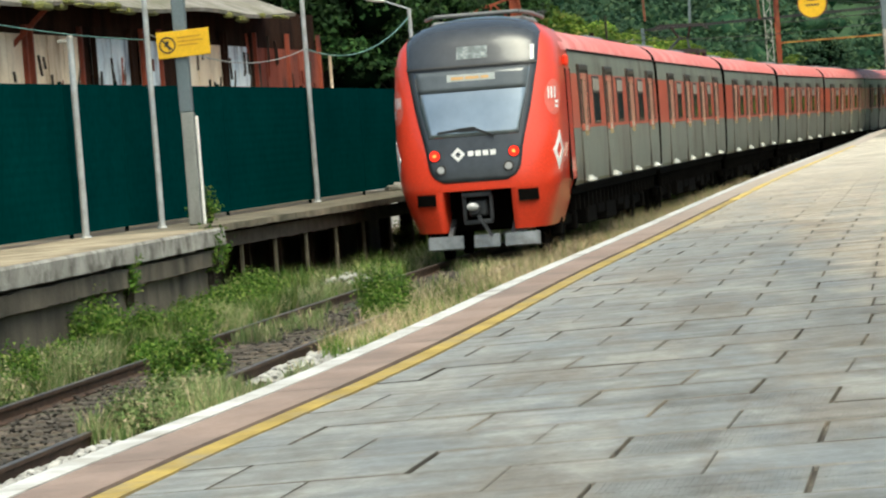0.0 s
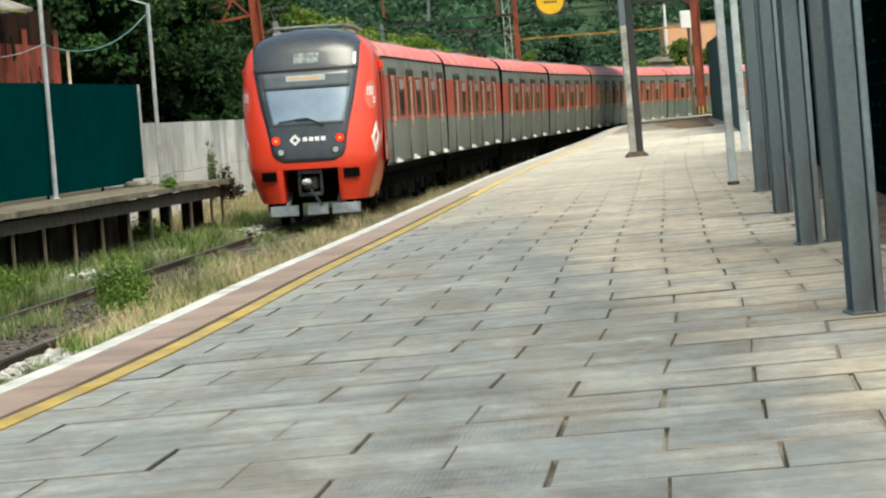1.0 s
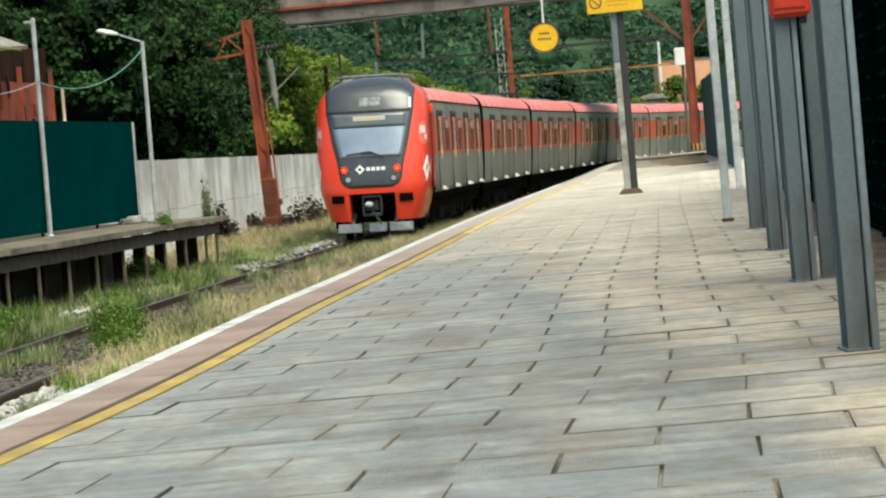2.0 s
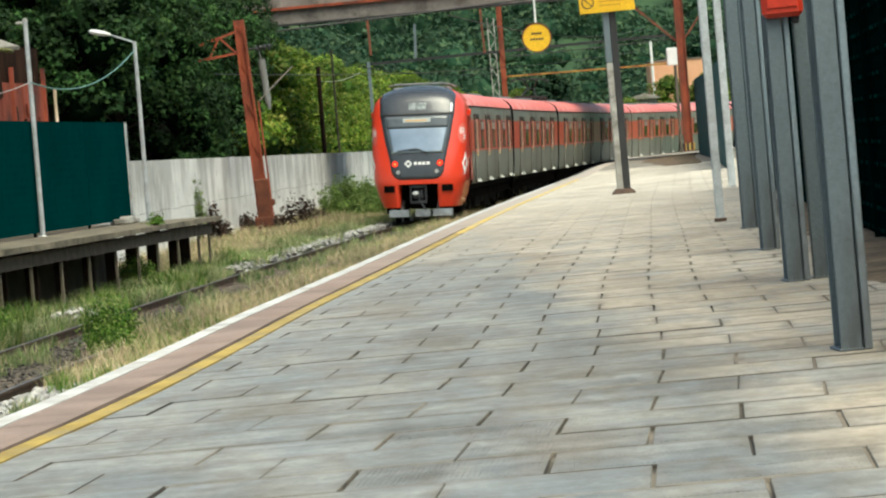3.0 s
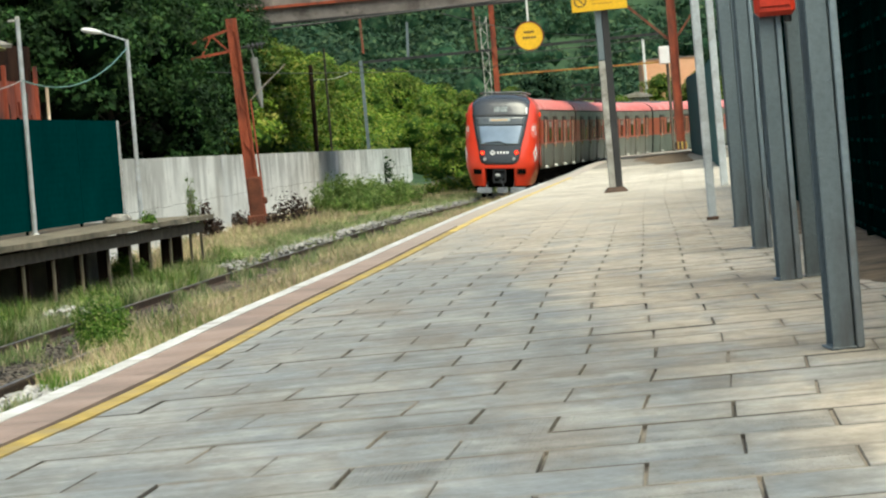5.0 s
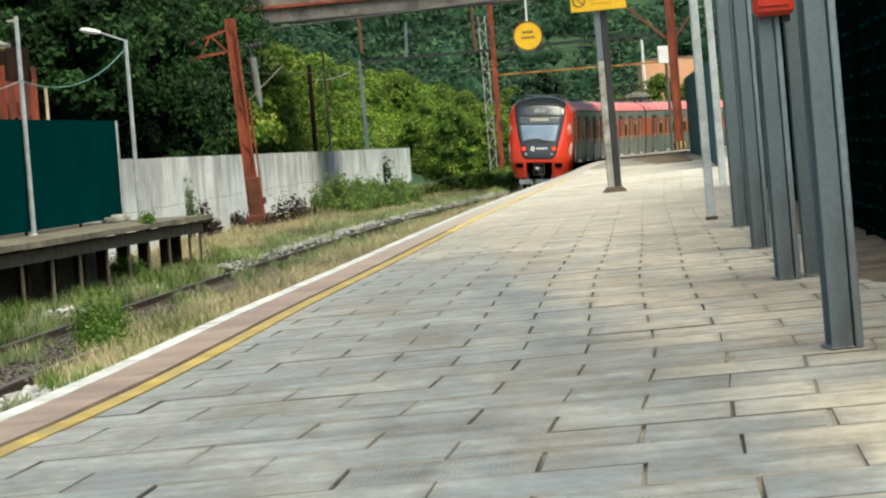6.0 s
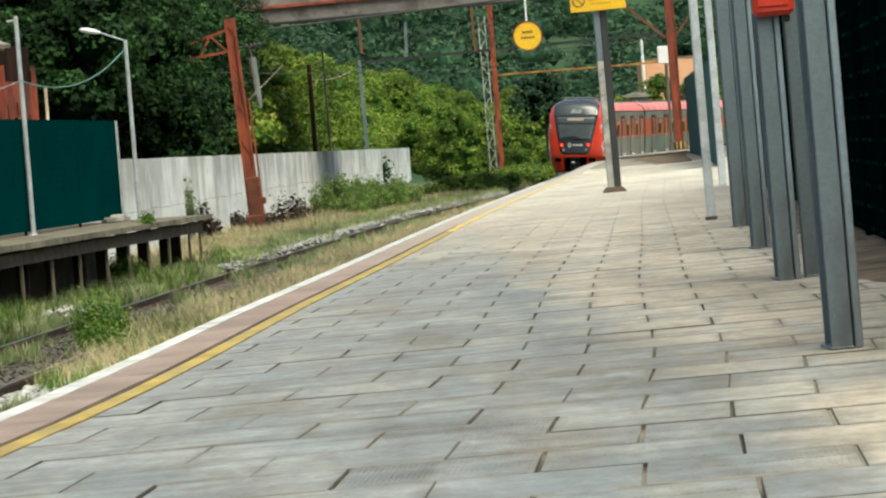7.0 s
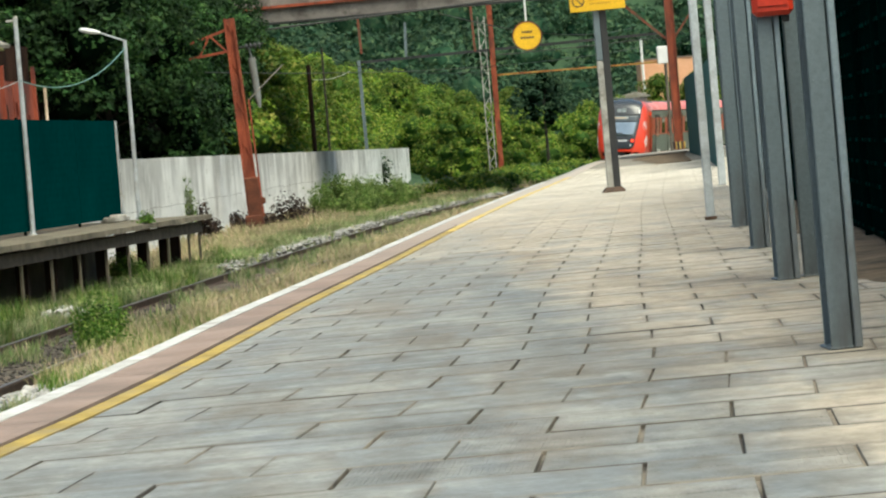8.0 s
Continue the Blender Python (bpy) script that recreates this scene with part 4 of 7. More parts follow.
bar(bm, (0.14, -0.1, 4.4), (0.14, -0.1, 6.5), 0.05, 0.10, (0, 1, 0))
part("guide_channel", bm, M_RUST, op, "paler rusted guide channel")
bm = bmesh.new()
bar(bm, (-0.1, 0, 6.75), (-1.35, 0, 6.45), 0.06, 0.08)
bar(bm, (-0.1, 0, 6.05), (-1.45, 0, 5.95), 0.06, 0.08)
for a, b in (((-0.2, 0, 6.05), (-0.7, 0, 6.62)), ((-0.7, 0, 6.62), (-1.1, 0, 5.97))):
    bar(bm, a, b, 0.04, 0.06)
part("bracket", bm, M_RUST, op, "triangular rust-red bracket")
bm = bmesh.new()
for i in range(4):
    rod(bm, (0.42 + i * 0.14, 0.1, 6.12), (0.49 + i * 0.14, 0.1, 6.12), 0.12, 0.07, 10)
rod(bm, (0.2, 0.1, 6.12), (1.0, 0.1, 6.16), 0.03, n=8)
part("insulator", bm, M_BLACK, op, "dark insulator stack")
bm = bmesh.new()
rod(bm, (0.62, 0.25, 4.1), (0.60, 0.25, 4.45), 0.04, 0.10, n=12)
rod(bm, (0.60, 0.25, 4.45), (0.56, 0.25, 5.75), 0.10, 0.12, n=12)
rod(bm, (0.56, 0.25, 5.75), (0.5, 0.2, 6.1), 0.03, n=8)
part("counterweight", bm, M_POSTGREY, op, "grey counterweight")
bm = bmesh.new()
rod(bm, (0.3, 0, 4.4), (1.55, 0, 5.4), 0.022, n=8)
part("cantilever", bm, M_ROOFOLD, op, "pale yellowed cantilever tube")

gantry = thing("portal_gantry", "rust-red steel portal gantry over the track", "gantry", at=(0, 193, 0))
for x, h, w in ((3.75, 10.5, 0.3), (14.1, 10.5, 0.5)):
    bm = bmesh.new()
    bar(bm, (x, 0, -1.3 if x < 10 else 0), (x, 0, h), w, 0.35, (0, 1, 0))
    part("gantry_post", bm, M_RUST, gantry)
    if x > 10:
        for k in (-1, 1):
            bm = bmesh.new()
            bar(bm, (x + k * w * 0.46, -0.06, 0), (x + k * w * 0.46, -0.06, h), 0.05, 0.50, (0, 1, 0))
            part("flange", bm, M_RUST_DULL, gantry)
        continue
    bm = bmesh.new()
    for i in range(17):
        s = 1 if i % 2 else -1
        bar(bm, (x - s * w * 0.45, -0.2, i * 0.6), (x + s * w * 0.45, -0.2, i * 0.6 + 0.6), 0.02, 0.07, (0, 1, 0))
    part("lacing", bm, M_RUST, gantry)
bm = bmesh.new()
bar(bm, (3.75, 0, 5.15), (14.1, 0, 5.15), 0.12, 0.10)
part("lower_beam", bm, M_OCHRE, gantry, "ochre painted beam")
bm = bmesh.new()
bar(bm, (14.1, 0, 6.2), (11.2, 0, 8.9), 0.14, 0.14)
bar(bm, (14.1, 0, 6.2), (15.6, 0, 8.2), 0.10, 0.10)
part("brace", bm, M_RUST_DULL, gantry)
for i in range(6):
    x = 14.1 - 0.3 + i * 0.12
    bm = bmesh.new()
    bar(bm, (x, -0.24, 0.05), (x, -0.24, 0.48), 0.11, 0.02, (0, 1, 0))
    part("guard_stripe", bm, M_YELLOW if i % 2 else M_BLACK, gantry)
box_t = thing("equipment_box", "small white steel equipment box on a pole", "electrical box", at=(13.25, 189, 0))
bm = bmesh.new()
box(bm, (0, 0, 5.45), (0.58, 0.4, 1.0), bevel=0.04)
part("cabinet", bm, M_LAMPWHITE, box_t)
bm = bmesh.new()
rod(bm, (0.15, 0.05, 0), (0.15, 0.05, 5.0), 0.09, n=10)
part("shaft", bm, M_CONC, box_t)

portal = thing("wire_portal", "slim grey portal carrying overhead wires", "gantry", at=(0, 203, 0))
bm = bmesh.new()
bar(bm, (-4.1, 0, ground_z(-4.1, 203)), (-4.2, 0, 6.9), 0.2, 0.2, (0, 1, 0))
part("portal_post", bm, M_COLUMN, portal)
bm = bmesh.new()
bar(bm, (-4.35, 0, 6.77), (14.2, 0, 7.1), 0.10, 0.16)
part("crossbeam", bm, M_BLACK, portal)
for x, z0, z1, m in ((-4.0, 7.3, 11.5, M_RUST_DULL), (2.9, 6.9, 11.5, M_RUST_DULL), (-1.3, 6.9, 9.0, M_COLUMN)):
    bm = bmesh.new()
    bar(bm, (x, 0, z0), (x + (0.08 if m != M_RUST_DULL else -0.12), 0, z1), 0.14 if m == M_RUST_DULL else 0.16, 0.14, (0, 1, 0))
    part("hanger", bm, m, portal)

lat = thing("lattice_mast", "pale grey lattice mast behind the overhead wires", "mast", at=(3.5, 206, 0))
bm = bmesh.new()
for k in (-0.2, 0.2):
    bar(bm, (k, 0, ground_z(3.5, 206)), (k - 0.06, 0, 9.1), 0.07, 0.07, (0, 1, 0))
part("legs", bm, M_CONC_PALE, lat)
bm = bmesh.new()
for i in range(16):
    z = -0.6 + i * 0.6
    w = 0.2 if i % 2 else -0.2
    bar(bm, (-w, 0, z), (w, 0, z + 0.6), 0.05, 0.05, (0, 1, 0))
part("bracing", bm, M_CONC_PALE, lat)
pole("wooden_pole", (-6.1, 170, ground_z(-6.1, 170)), 5.94 - ground_z(-6.1, 170), 0.13, "old dark tarred pole among the bushes", "pole", False, M_TARRED)
pole("wooden_pole", (-5.6, 178, ground_z(-5.6, 178)), 7.0 - ground_z(-5.6, 178), 0.06, "thin weathered pole among the bushes", "pole", False, M_BARK)

cable("overhead_wire", (-14, 140, 6.38), (24, 140, 8.3), 0.1, 0.045, M_WIRE, "thick dark overhead wire")
cable("overhead_wire", (-4.8, 202.8, 6.3), (-6.1, 170.1, 5.2), 0.2, 0.02, M_WIRE_PALE, "thin pale overhead wire")
cable("overhead_wire", (3.75, 193, 5.4), (-4.8, 203, 6.7), 0.3, 0.02, M_WIRE, "thin dark overhead wire")
cable("overhead_wire", (-8, 112, 4.35), (12, 190, 6.0), 0.5, 0.018, M_WIRE, "thin dark contact wire over the track")
cable("overhead_wire", (0.5, 118, 5.9), (13, 210, 7.8), 0.6, 0.018, M_WIRE, "thin dark wire over the track")
cable("overhead_wire", (3.75, 193, 6.3), (14.1, 193, 6.6), 0.05, 0.03, M_WIRE, "dark wire beside the portal gantry")


# ---- road overpass ----
fb = thing("overpass", "old concrete road overpass with rusty railing", "bridge")
A, B = (-24.7, 154.0, 7.98), (41.2, 148.3, 8.62)
SPAN = (Vector(B) - Vector(A))
BACK = Vector((-SPAN.y, SPAN.x, 0)).normalized()
bm = bmesh.new()
mid_a, mid_b = Vector(A) + BACK * 7.5 + Vector((0, 0, 0.50)), Vector(B) + BACK * 7.5 + Vector((0, 0, 0.50))
bar(bm, mid_a, mid_b, 15.0, 0.9)
part("deck", bm, M_BRIDGE, fb, "stained concrete deck")
bm = bmesh.new()
bar(bm, Vector(A) - BACK * 0.3 + Vector((0, 0, 0.05)), Vector(B) - BACK * 0.3 + Vector((0, 0, 0.05)), 0.36, 1.59)
part("girder", bm, M_BRIDGE, fb, "stained grey concrete edge girder")
bm = bmesh.new()
bar(bm, Vector(A) - BACK * 0.34 + Vector((0, 0, -0.74)), Vector(B) - BACK * 0.34 + Vector((0, 0, -0.74)), 0.42, 0.09)
part("drip_edge", bm, M_BLACK, fb, "dark drip edge")
for off in (0.05, 15.5):
    bm = bmesh.new()
    bar(bm, Vector(A) + BACK * (off - 0.62) + Vector((0, 0, 0.0)), Vector(B) + BACK * (off - 0.62) + Vector((0, 0, 0.0)), 0.2, 0.13)
    part("edge_angle", bm, M_RUST, fb, "rust-red steel edge")
bm = bmesh.new()
for z in (1.02, 1.5, 2.0):
    bar(bm, Vector(A) + Vector((0, 0, z)), Vector(B) + Vector((0, 0, z)), 0.10, 0.12)
for i in range(33):
    p = Vector(A).lerp(Vector(B), i / 32)
    bar(bm, p + Vector((0, 0, 0.95)), p + Vector((0, 0, 2.0)), 0.08, 0.08, (0, 1, 0))
part("railing", bm, M_RUST, fb, "rusty steel railing")
for k in (0.10, 0.92):
    for off in (1.5, 7.5, 13.5):
        p = Vector(A).lerp(Vector(B), k) + BACK * off
        bm = bmesh.new()
        z0 = min(ground_z(p.x, p.y), -0.4) - 0.3
        rod(bm, (p.x, p.y, z0), (p.x, p.y, p.z - 0.2), 0.5, n=16)
        part("bridge_pier", bm, M_BRIDGE, fb)


# ---- near platform: columns, poles, signs, fence ----
LEAN = -0.5          # all the posts of this row lean a little


def i_column(x, y, w, d, h, rz, material=M_COLUMN, label="grey painted steel column with I-shaped section"):
    t = thing("steel_column", label, "column", "columns along the platform", at=(x, y, deck_z(x, y)), rz=rz)
    t.matrix_basis = pose(x, y, deck_z(x, y), 0, LEAN, rz)
    for s in (-1, 1):
        bm = bmesh.new()
        box(bm, (0, s * d / 2, h / 2), (w if s < 0 else w * 0.8, 0.016, h), bevel=0.003)
        part("flange", bm, material, t)
    if w > 0.08:
        bm = bmesh.new()
        box(bm, (w / 2 + 0.030, -d / 2 + 0.02, h / 2), (0.036, 0.05, h), bevel=0.006)
        part("stiffener", bm, M_COLUMN_EDGE, t, "bluish painted stiffener bar")
        bm = bmesh.new()
        box(bm, (w / 2 + 0.008, -d / 2 + 0.055, h / 2), (0.075, 0.012, h))
        part("back_plate", bm, material, t)
    bm = bmesh.new()
    box(bm, (0, 0, h / 2), (0.018, d - 0.02, h))
    part("web", bm, material, t)
    bm = bmesh.new()
    box(bm, (0, 0, 0.006), (w + 0.02, d + 0.03, 0.012), bevel=0.003)
    part("base_plate", bm, material, t)
    bm = bmesh.new()
    for i in range(int(h / 0.35)):
        for s in (-1, 1):
            rod(bm, (s * w * 0.36, -d / 2 - 0.010, 0.15 + i * 0.35), (s * w * 0.36, -d / 2 - 0.003, 0.15 + i * 0.35), 0.010, 0.013, 8)
    part("rivets", bm, material, t)
    return t


i_column(1.738, 15.0, 0.096, 0.26, 4.2, 2)
i_column(2.225, 22.0, 0.100, 0.26, 4.2, 2)
i_column(2.415, 22.1, 0.088, 0.12, 4.2, 2, label="slender grey steel column beside a wider one")
i_column(2.630, 27.95, 0.098, 0.26, 4.2, 2)
i_column(3.065, 34.4, 0.125, 0.26, 4.2, 2)

rb = thing("red_box", "red enamelled box mounted on a steel column", "fire box", at=(2.275, 21.84, 1.757))
rb.matrix_basis = pose(2.275, 21.84, 1.757, 0, LEAN, -3)
bm = bmesh.new()
box(bm, (0, 0, 0.19), (0.27, 0.10, 0.38), pose(0, 0, 0, 0, 0, 0), bevel=0.03)
part("case", bm, M_REDBOX, rb)
bm = bmesh.new()
box(bm, (0, -0.055, 0.2), (0.20, 0.012, 0.28), bevel=0.004)
part("door", bm, M_REDBOX, rb)
bm = bmesh.new()
box(bm, (0.08, 0.02, -0.02), (0.05, 0.04, 0.05), bevel=0.01)
part("clip", bm, M_BLACK, rb)

mid = thing("signal_pole", "black and white square steel pole on the platform", "pole", at=(3.335, 63.4, deck_z(3.335, 63.4)))
mid.matrix_basis = pose(3.335, 63.4, deck_z(3.335, 63.4), 0, LEAN, 0)
bm = bmesh.new()
box(bm, (-0.06, 0, 1.25), (0.12, 0.20, 2.5), bevel=0.01)
part("white_side", bm, M_CONC_PALE, mid, "pale grey face")
bm = bmesh.new()
box(bm, (0.066, 0, 2.3), (0.13, 0.22, 4.6), bevel=0.01)
part("black_side", bm, M_BLACK, mid, "black steel face")
bm = bmesh.new()
box(bm, (-0.06, 0, 3.56), (0.12, 0.20, 2.1), bevel=0.01)
part("upper_side", bm, M_COLUMN, mid)
bm = bmesh.new()
sweep(bm, [[(sx * w, sy * w * 0.8, z) for sx, sy in ((-1, -1), (1, -1), (1, 1), (-1, 1))] for z, w in ((0, 0.22), (0.02, 0.22), (0.10, 0.15))])
part("base", bm, M_RAIL, mid, "dark rusted base plate")
bm = bmesh.new()
bar(bm, (0, 0, 4.25), (-1.62, 0, 4.25), 0.06, 0.06)
part("arm", bm, M_BLACK, mid)
ys2 = thing("platform_sign", "yellow warning sign on the black and white pole", "sign", at=(3.28, 63.22, 3.46))
bm = bmesh.new()
box(bm, (0, 0, 0.20), (1.05, 0.035, 0.40), pose(0, 0, 0, 0, -1.0, 0), bevel=0.006)
b2 = part("sign_board", bm, M_SIGN, ys2)
bm = bmesh.new()
for i in range(20):
    a, b = i * math.tau / 20, (i + 1) * math.tau / 20
    bar(bm, (-0.36 + 0.11 * math.cos(a), -0.022, 0.20 + 0.11 * math.sin(a)), (-0.36 + 0.11 * math.cos(b), -0.022, 0.20 + 0.11 * math.sin(b)), 0.006, 0.022)
bar(bm, (-0.43, -0.021, 0.27), (-0.29, -0.021, 0.13), 0.006, 0.02)
part("pictogram", bm, M_INK, b2)
for w, z in ((0.45, 0.29), (0.5, 0.21), (0.4, 0.13)):
    bm = bmesh.new()
    box(bm, (-0.15 + w / 2, -0.02, z), (w, 0.004, 0.025))
    part("text_bar", bm, M_INK_SOFT, b2)

disc = thing("round_sign", "round yellow hanging sign with dark rim", "sign", at=(1.905, 63.1, 3.08))
bm = bmesh.new()
rod(bm, (0, -0.015, 0), (0, 0.015, 0), 0.275, n=40)
dd = part("disc", bm, M_SIGN, disc)
bm = bmesh.new()
n = 40
sweep(bm, [[((0.270 + 0.011 * c) * math.cos(a), 0.024 * s_, (0.270 + 0.011 * c) * math.sin(a)) for a in np.linspace(0, math.tau, n, endpoint=False)] for c, s_ in ((-1, -1), (1, -1), (1, 1), (-1, 1), (-1, -1))], caps=False)
part("rim", bm, M_RUST_DULL, dd, "dark rusty rim")
for w, z in ((0.20, 0.075), (0.26, -0.03)):
    for i in range(5):
        bm = bmesh.new()
        box(bm, (-w / 2 + w * (i + 0.5) / 5, -0.018, z), (w / 5 * 0.72, 0.006, 0.04))
        part("text_bar", bm, M_INK, dd)
bm = bmesh.new()
rod(bm, (0, 0, 0.27), (0, 0, 1.14), 0.018, n=8)
part("hanger", bm, M_LAMPWHITE, disc)

t = thing("platform_pole", "pale square steel pole standing on the platform", "pole", at=(3.065, 37.9, deck_z(3.065, 37.9)))
t.matrix_basis = pose(3.065, 37.9, deck_z(3.065, 37.9), 0, LEAN, 0)
bm = bmesh.new()
box(bm, (0, 0, 2.1), (0.096, 0.096, 4.2), bevel=0.012)
part("shaft", bm, M_COLUMN_PALE, t)
bm = bmesh.new()
box(bm, (0, 0, 0.02), (0.13, 0.13, 0.04), bevel=0.008)
part("base", bm, M_RAIL, t)
t = thing("platform_pole", "slim pale steel pole standing by the green fence", "pole", at=(5.06, 59.4, deck_z(5.06, 59.4)))
t.matrix_basis = pose(5.06, 59.4, deck_z(5.06, 59.4), 0, LEAN, 0)
bm = bmesh.new()
box(bm, (0, 0, 3.0), (0.13, 0.11, 6.0), bevel=0.012)
part("shaft", bm, M_COLUMN_PALE, t)

rf = thing("mesh_fence", "tall dark green welded mesh fence behind the columns", "fence")
OFF = 5.0
y = 13.0
while y < 57:
    L = 2.5
    bm = bmesh.new()
    x0, x1 = edge_x(y) + OFF, edge_x(y + L) + OFF
    bar(bm, (x0, y, 0), (x0, y, 2.82), 0.06, 0.06, (0, 1, 0))
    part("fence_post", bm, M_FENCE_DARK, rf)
    bm = bmesh.new()
    for i in range(15):
        z = 0.12 + i * 0.185
        bar(bm, (x0, y + 0.03, z), (x1, y + L - 0.03, z), 0.012, 0.03)
    part("mesh_panel", bm, M_FENCE_BAR, rf)
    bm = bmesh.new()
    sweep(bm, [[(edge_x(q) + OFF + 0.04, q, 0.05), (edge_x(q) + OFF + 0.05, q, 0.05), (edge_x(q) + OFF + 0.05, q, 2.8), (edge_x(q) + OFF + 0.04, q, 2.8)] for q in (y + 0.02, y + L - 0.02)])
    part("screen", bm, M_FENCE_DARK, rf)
    y += L

ff = thing("end_fence", "teal green sheet fence beyond the columns", "fence")
for i in range(17):
    ya, yb = 89.0 + i * 4.5, 89.0 + i * 4.5 + 4.46
    bm = bmesh.new()
    rings = []
    for q in (ya, (ya + yb) / 2, yb):
        x, top = edge_x(q) + 4.75 - 0.0137 * max(0.0, q - 131), 2.98 + 0.0085 * (q - 91)
        rings.append([(x, q, 0.04), (x + 0.04, q, 0.04), (x + 0.04, q, top), (x, q, top)])
    sweep(bm, rings)
    part("sheet", bm, M_TEAL, ff)
    bm = bmesh.new()
    x = edge_x(ya) + 4.82 - 0.0137 * max(0.0, ya - 131)
    rod(bm, (x, ya, 0), (x, ya, 3.0 + 0.0085 * (ya - 91)), 0.03, n=8)
    part("fence_post", bm, M_TEAL, ff)

# orange house beyond the far end of the platform
oh = thing("orange_house", "small orange plastered house with thin pale roof", "house", at=(21.4, 300, 0))
bm = bmesh.new()
box(bm, (0, 3, 3.35), (4.8, 6, 8.7), bevel=0.03)
part("wall", bm, M_ORANGEWALL, oh, "orange plaster wall")
bm = bmesh.new()
sweep(bm, [[(-2.5, q, 7.71), (2.5, q, 7.71), (2.5, q, 7.78), (0, q, 7.84), (-2.5, q, 7.78)] for q in (-0.1, 6.1)])
part("roof", bm, M_ROOFOLD, oh)
sh = thing("low_house", "low pale house with a shallow grey roof", "house", at=(17.4, 288, 0))
bm = bmesh.new()
box(bm, (0, 2, 1.6), (2.4, 4, 5.4), bevel=0.03)
part("wall", bm, M_CONC_PALE, sh)
bm = bmesh.new()
sweep(bm, [[(-1.5, q, 4.3), (1.5, q, 4.3), (1.5, q, 4.4), (0.2, q, 4.8), (-1.5, q, 4.4)] for q in (-0.4, 4.4)])
part("roof", bm, M_ROOFOLD, sh, "pale weathered roof")
pole("white_mast", (18.95, 296, -1), 10.5, 0.14, "white concrete mast beside the orange house", "mast", False, M_LAMPWHITE)


# ---- wooden house behind the fence ----
house = thing("wooden_house", "old boarded railway house with sagging mossy roof", "house", at=(0, 0, 0))
HX = lambda y: -13.7 + 0.18 * (y - 60)      # line of the front wall
y0, y1 = 52.0, 82.0
bm = bmesh.new()
sweep(bm, [[(HX(q) - 4.0, q, -1.2), (HX(q) - 0.05, q, -1.2), (HX(q) - 0.05, q, 4.4), (HX(q) - 4.0, q, 4.4)] for q in (y0, y1)])
part("wall", bm, M_DARKWOOD, house, "old board wall, its near-black colour holding the eave shadow")
HOUSE_BAYS = [(52.5, 57.0, M_CREAM), (57.4, 63.0, M_CREAM), (63.4, 65.9, M_CREAM), (66.7, 68.7, M_BLUEWHITE), (69.5, 70.5, M_BLUEWHITE), (72.2, 74.6, M_CREAM), (74.9, 76.6, M_BLUEWHITE), (77.0, 79.4, M_REDWOOD), (79.5, 81.9, M_REDWOOD)]
for a, b, m in HOUSE_BAYS:
    n = max(2, int((b - a) / 0.75))
    for i in range(n):
        q0, q1 = a + (b - a) * i / n + 0.03, a + (b - a) * (i + 1) / n - 0.03
        bm = bmesh.new()
        d = 0.01 * (i % 2)
        sweep(bm, [[(HX(q) - 0.04, q, 0.0), (HX(q) + 0.03 + d, q, 0.0), (HX(q) + 0.03 + d, q, 3.86 - 0.012 * (q - 52)), (HX(q) - 0.04, q, 3.86 - 0.012 * (q - 52))] for q in (q0, q1)])
        part("board", bm, m, house)
    for q in (a - 0.02, b + 0.06):
        bm = bmesh.new()
        bar(bm, (HX(q) + 0.05, q, 0.0), (HX(q) + 0.05, q, 3.9), 0.10, 0.12, (0, 1, 0))
        part("bay_post", bm, M_REDWOOD if (int(a) % 2) else M_DARKWOOD, house)
    r2 = random.Random(int(a * 10))
    for i in range(int((b - a) * (5 if m is M_BLUEWHITE else 2.2))):
        q, z = r2.uniform(a + 0.1, b - 0.1), r2.uniform(2.2, 3.3)
        bm = bmesh.new()
        bar(bm, (HX(q) + 0.06, q, z), (HX(q) + 0.065, q + r2.uniform(-0.25, 0.25), z + r2.uniform(0.15, 0.7)), 0.05, 0.012, (0, 1, 0))
        part("paint_stroke", bm, M_INK if r2.random() < 0.75 else M_REDWOOD, house)
bm = bmesh.new()
sweep(bm, [[(HX(q) + 0.74, q, 4.20 + 0.05 * math.sin(q * 0.9)), (HX(q) + 0.76, q, 4.28 + 0.05 * math.sin(q * 0.9)), (HX(q) - 2.0, q, 5.5), (HX(q) - 5.0, q, 4.4), (HX(q) - 2.0, q, 5.38)] for q in np.linspace(y0 - 1, y1 - 4.0, 40)])
part("roof", bm, M_ROOFOLD, house, "sagging grey roof sheets")
rnd = random.Random(11)
for i in range(34):
    bm = bmesh.new()
    q = rnd.uniform(y0, y1 - 4.2)
    box(bm, (HX(q) + 0.72 + rnd.uniform(-0.1, 0.06), q, 4.21 + 0.05 * math.sin(q * 0.9) + rnd.uniform(-0.06, 0.06)), (0.2, rnd.uniform(0.3, 1.0), rnd.uniform(0.05, 0.14)), bevel=0.03)
    part("moss_tuft", bm, M_MOSS, house)
for q in (58.3, 62.6):
    bm = bmesh.new()
    bar(bm, (HX(q), q, 3.5), (HX(q) + 0.7, q, 4.15), 0.07, 0.09)
    part("eave_strut", bm, M_REDWOOD, house)
bm = bmesh.new()
rod(bm, (HX(82.3) + 0.2, 82.4, 0), (HX(82.3) + 0.2, 82.4, 3.4), 0.04, n=8)
part("corner_post", bm, M_CREAM, house)


# ---- the train ----
def interp(z, table):
    return float(np.interp(z, [t[0] for t in table], [t[1] for t in table]))


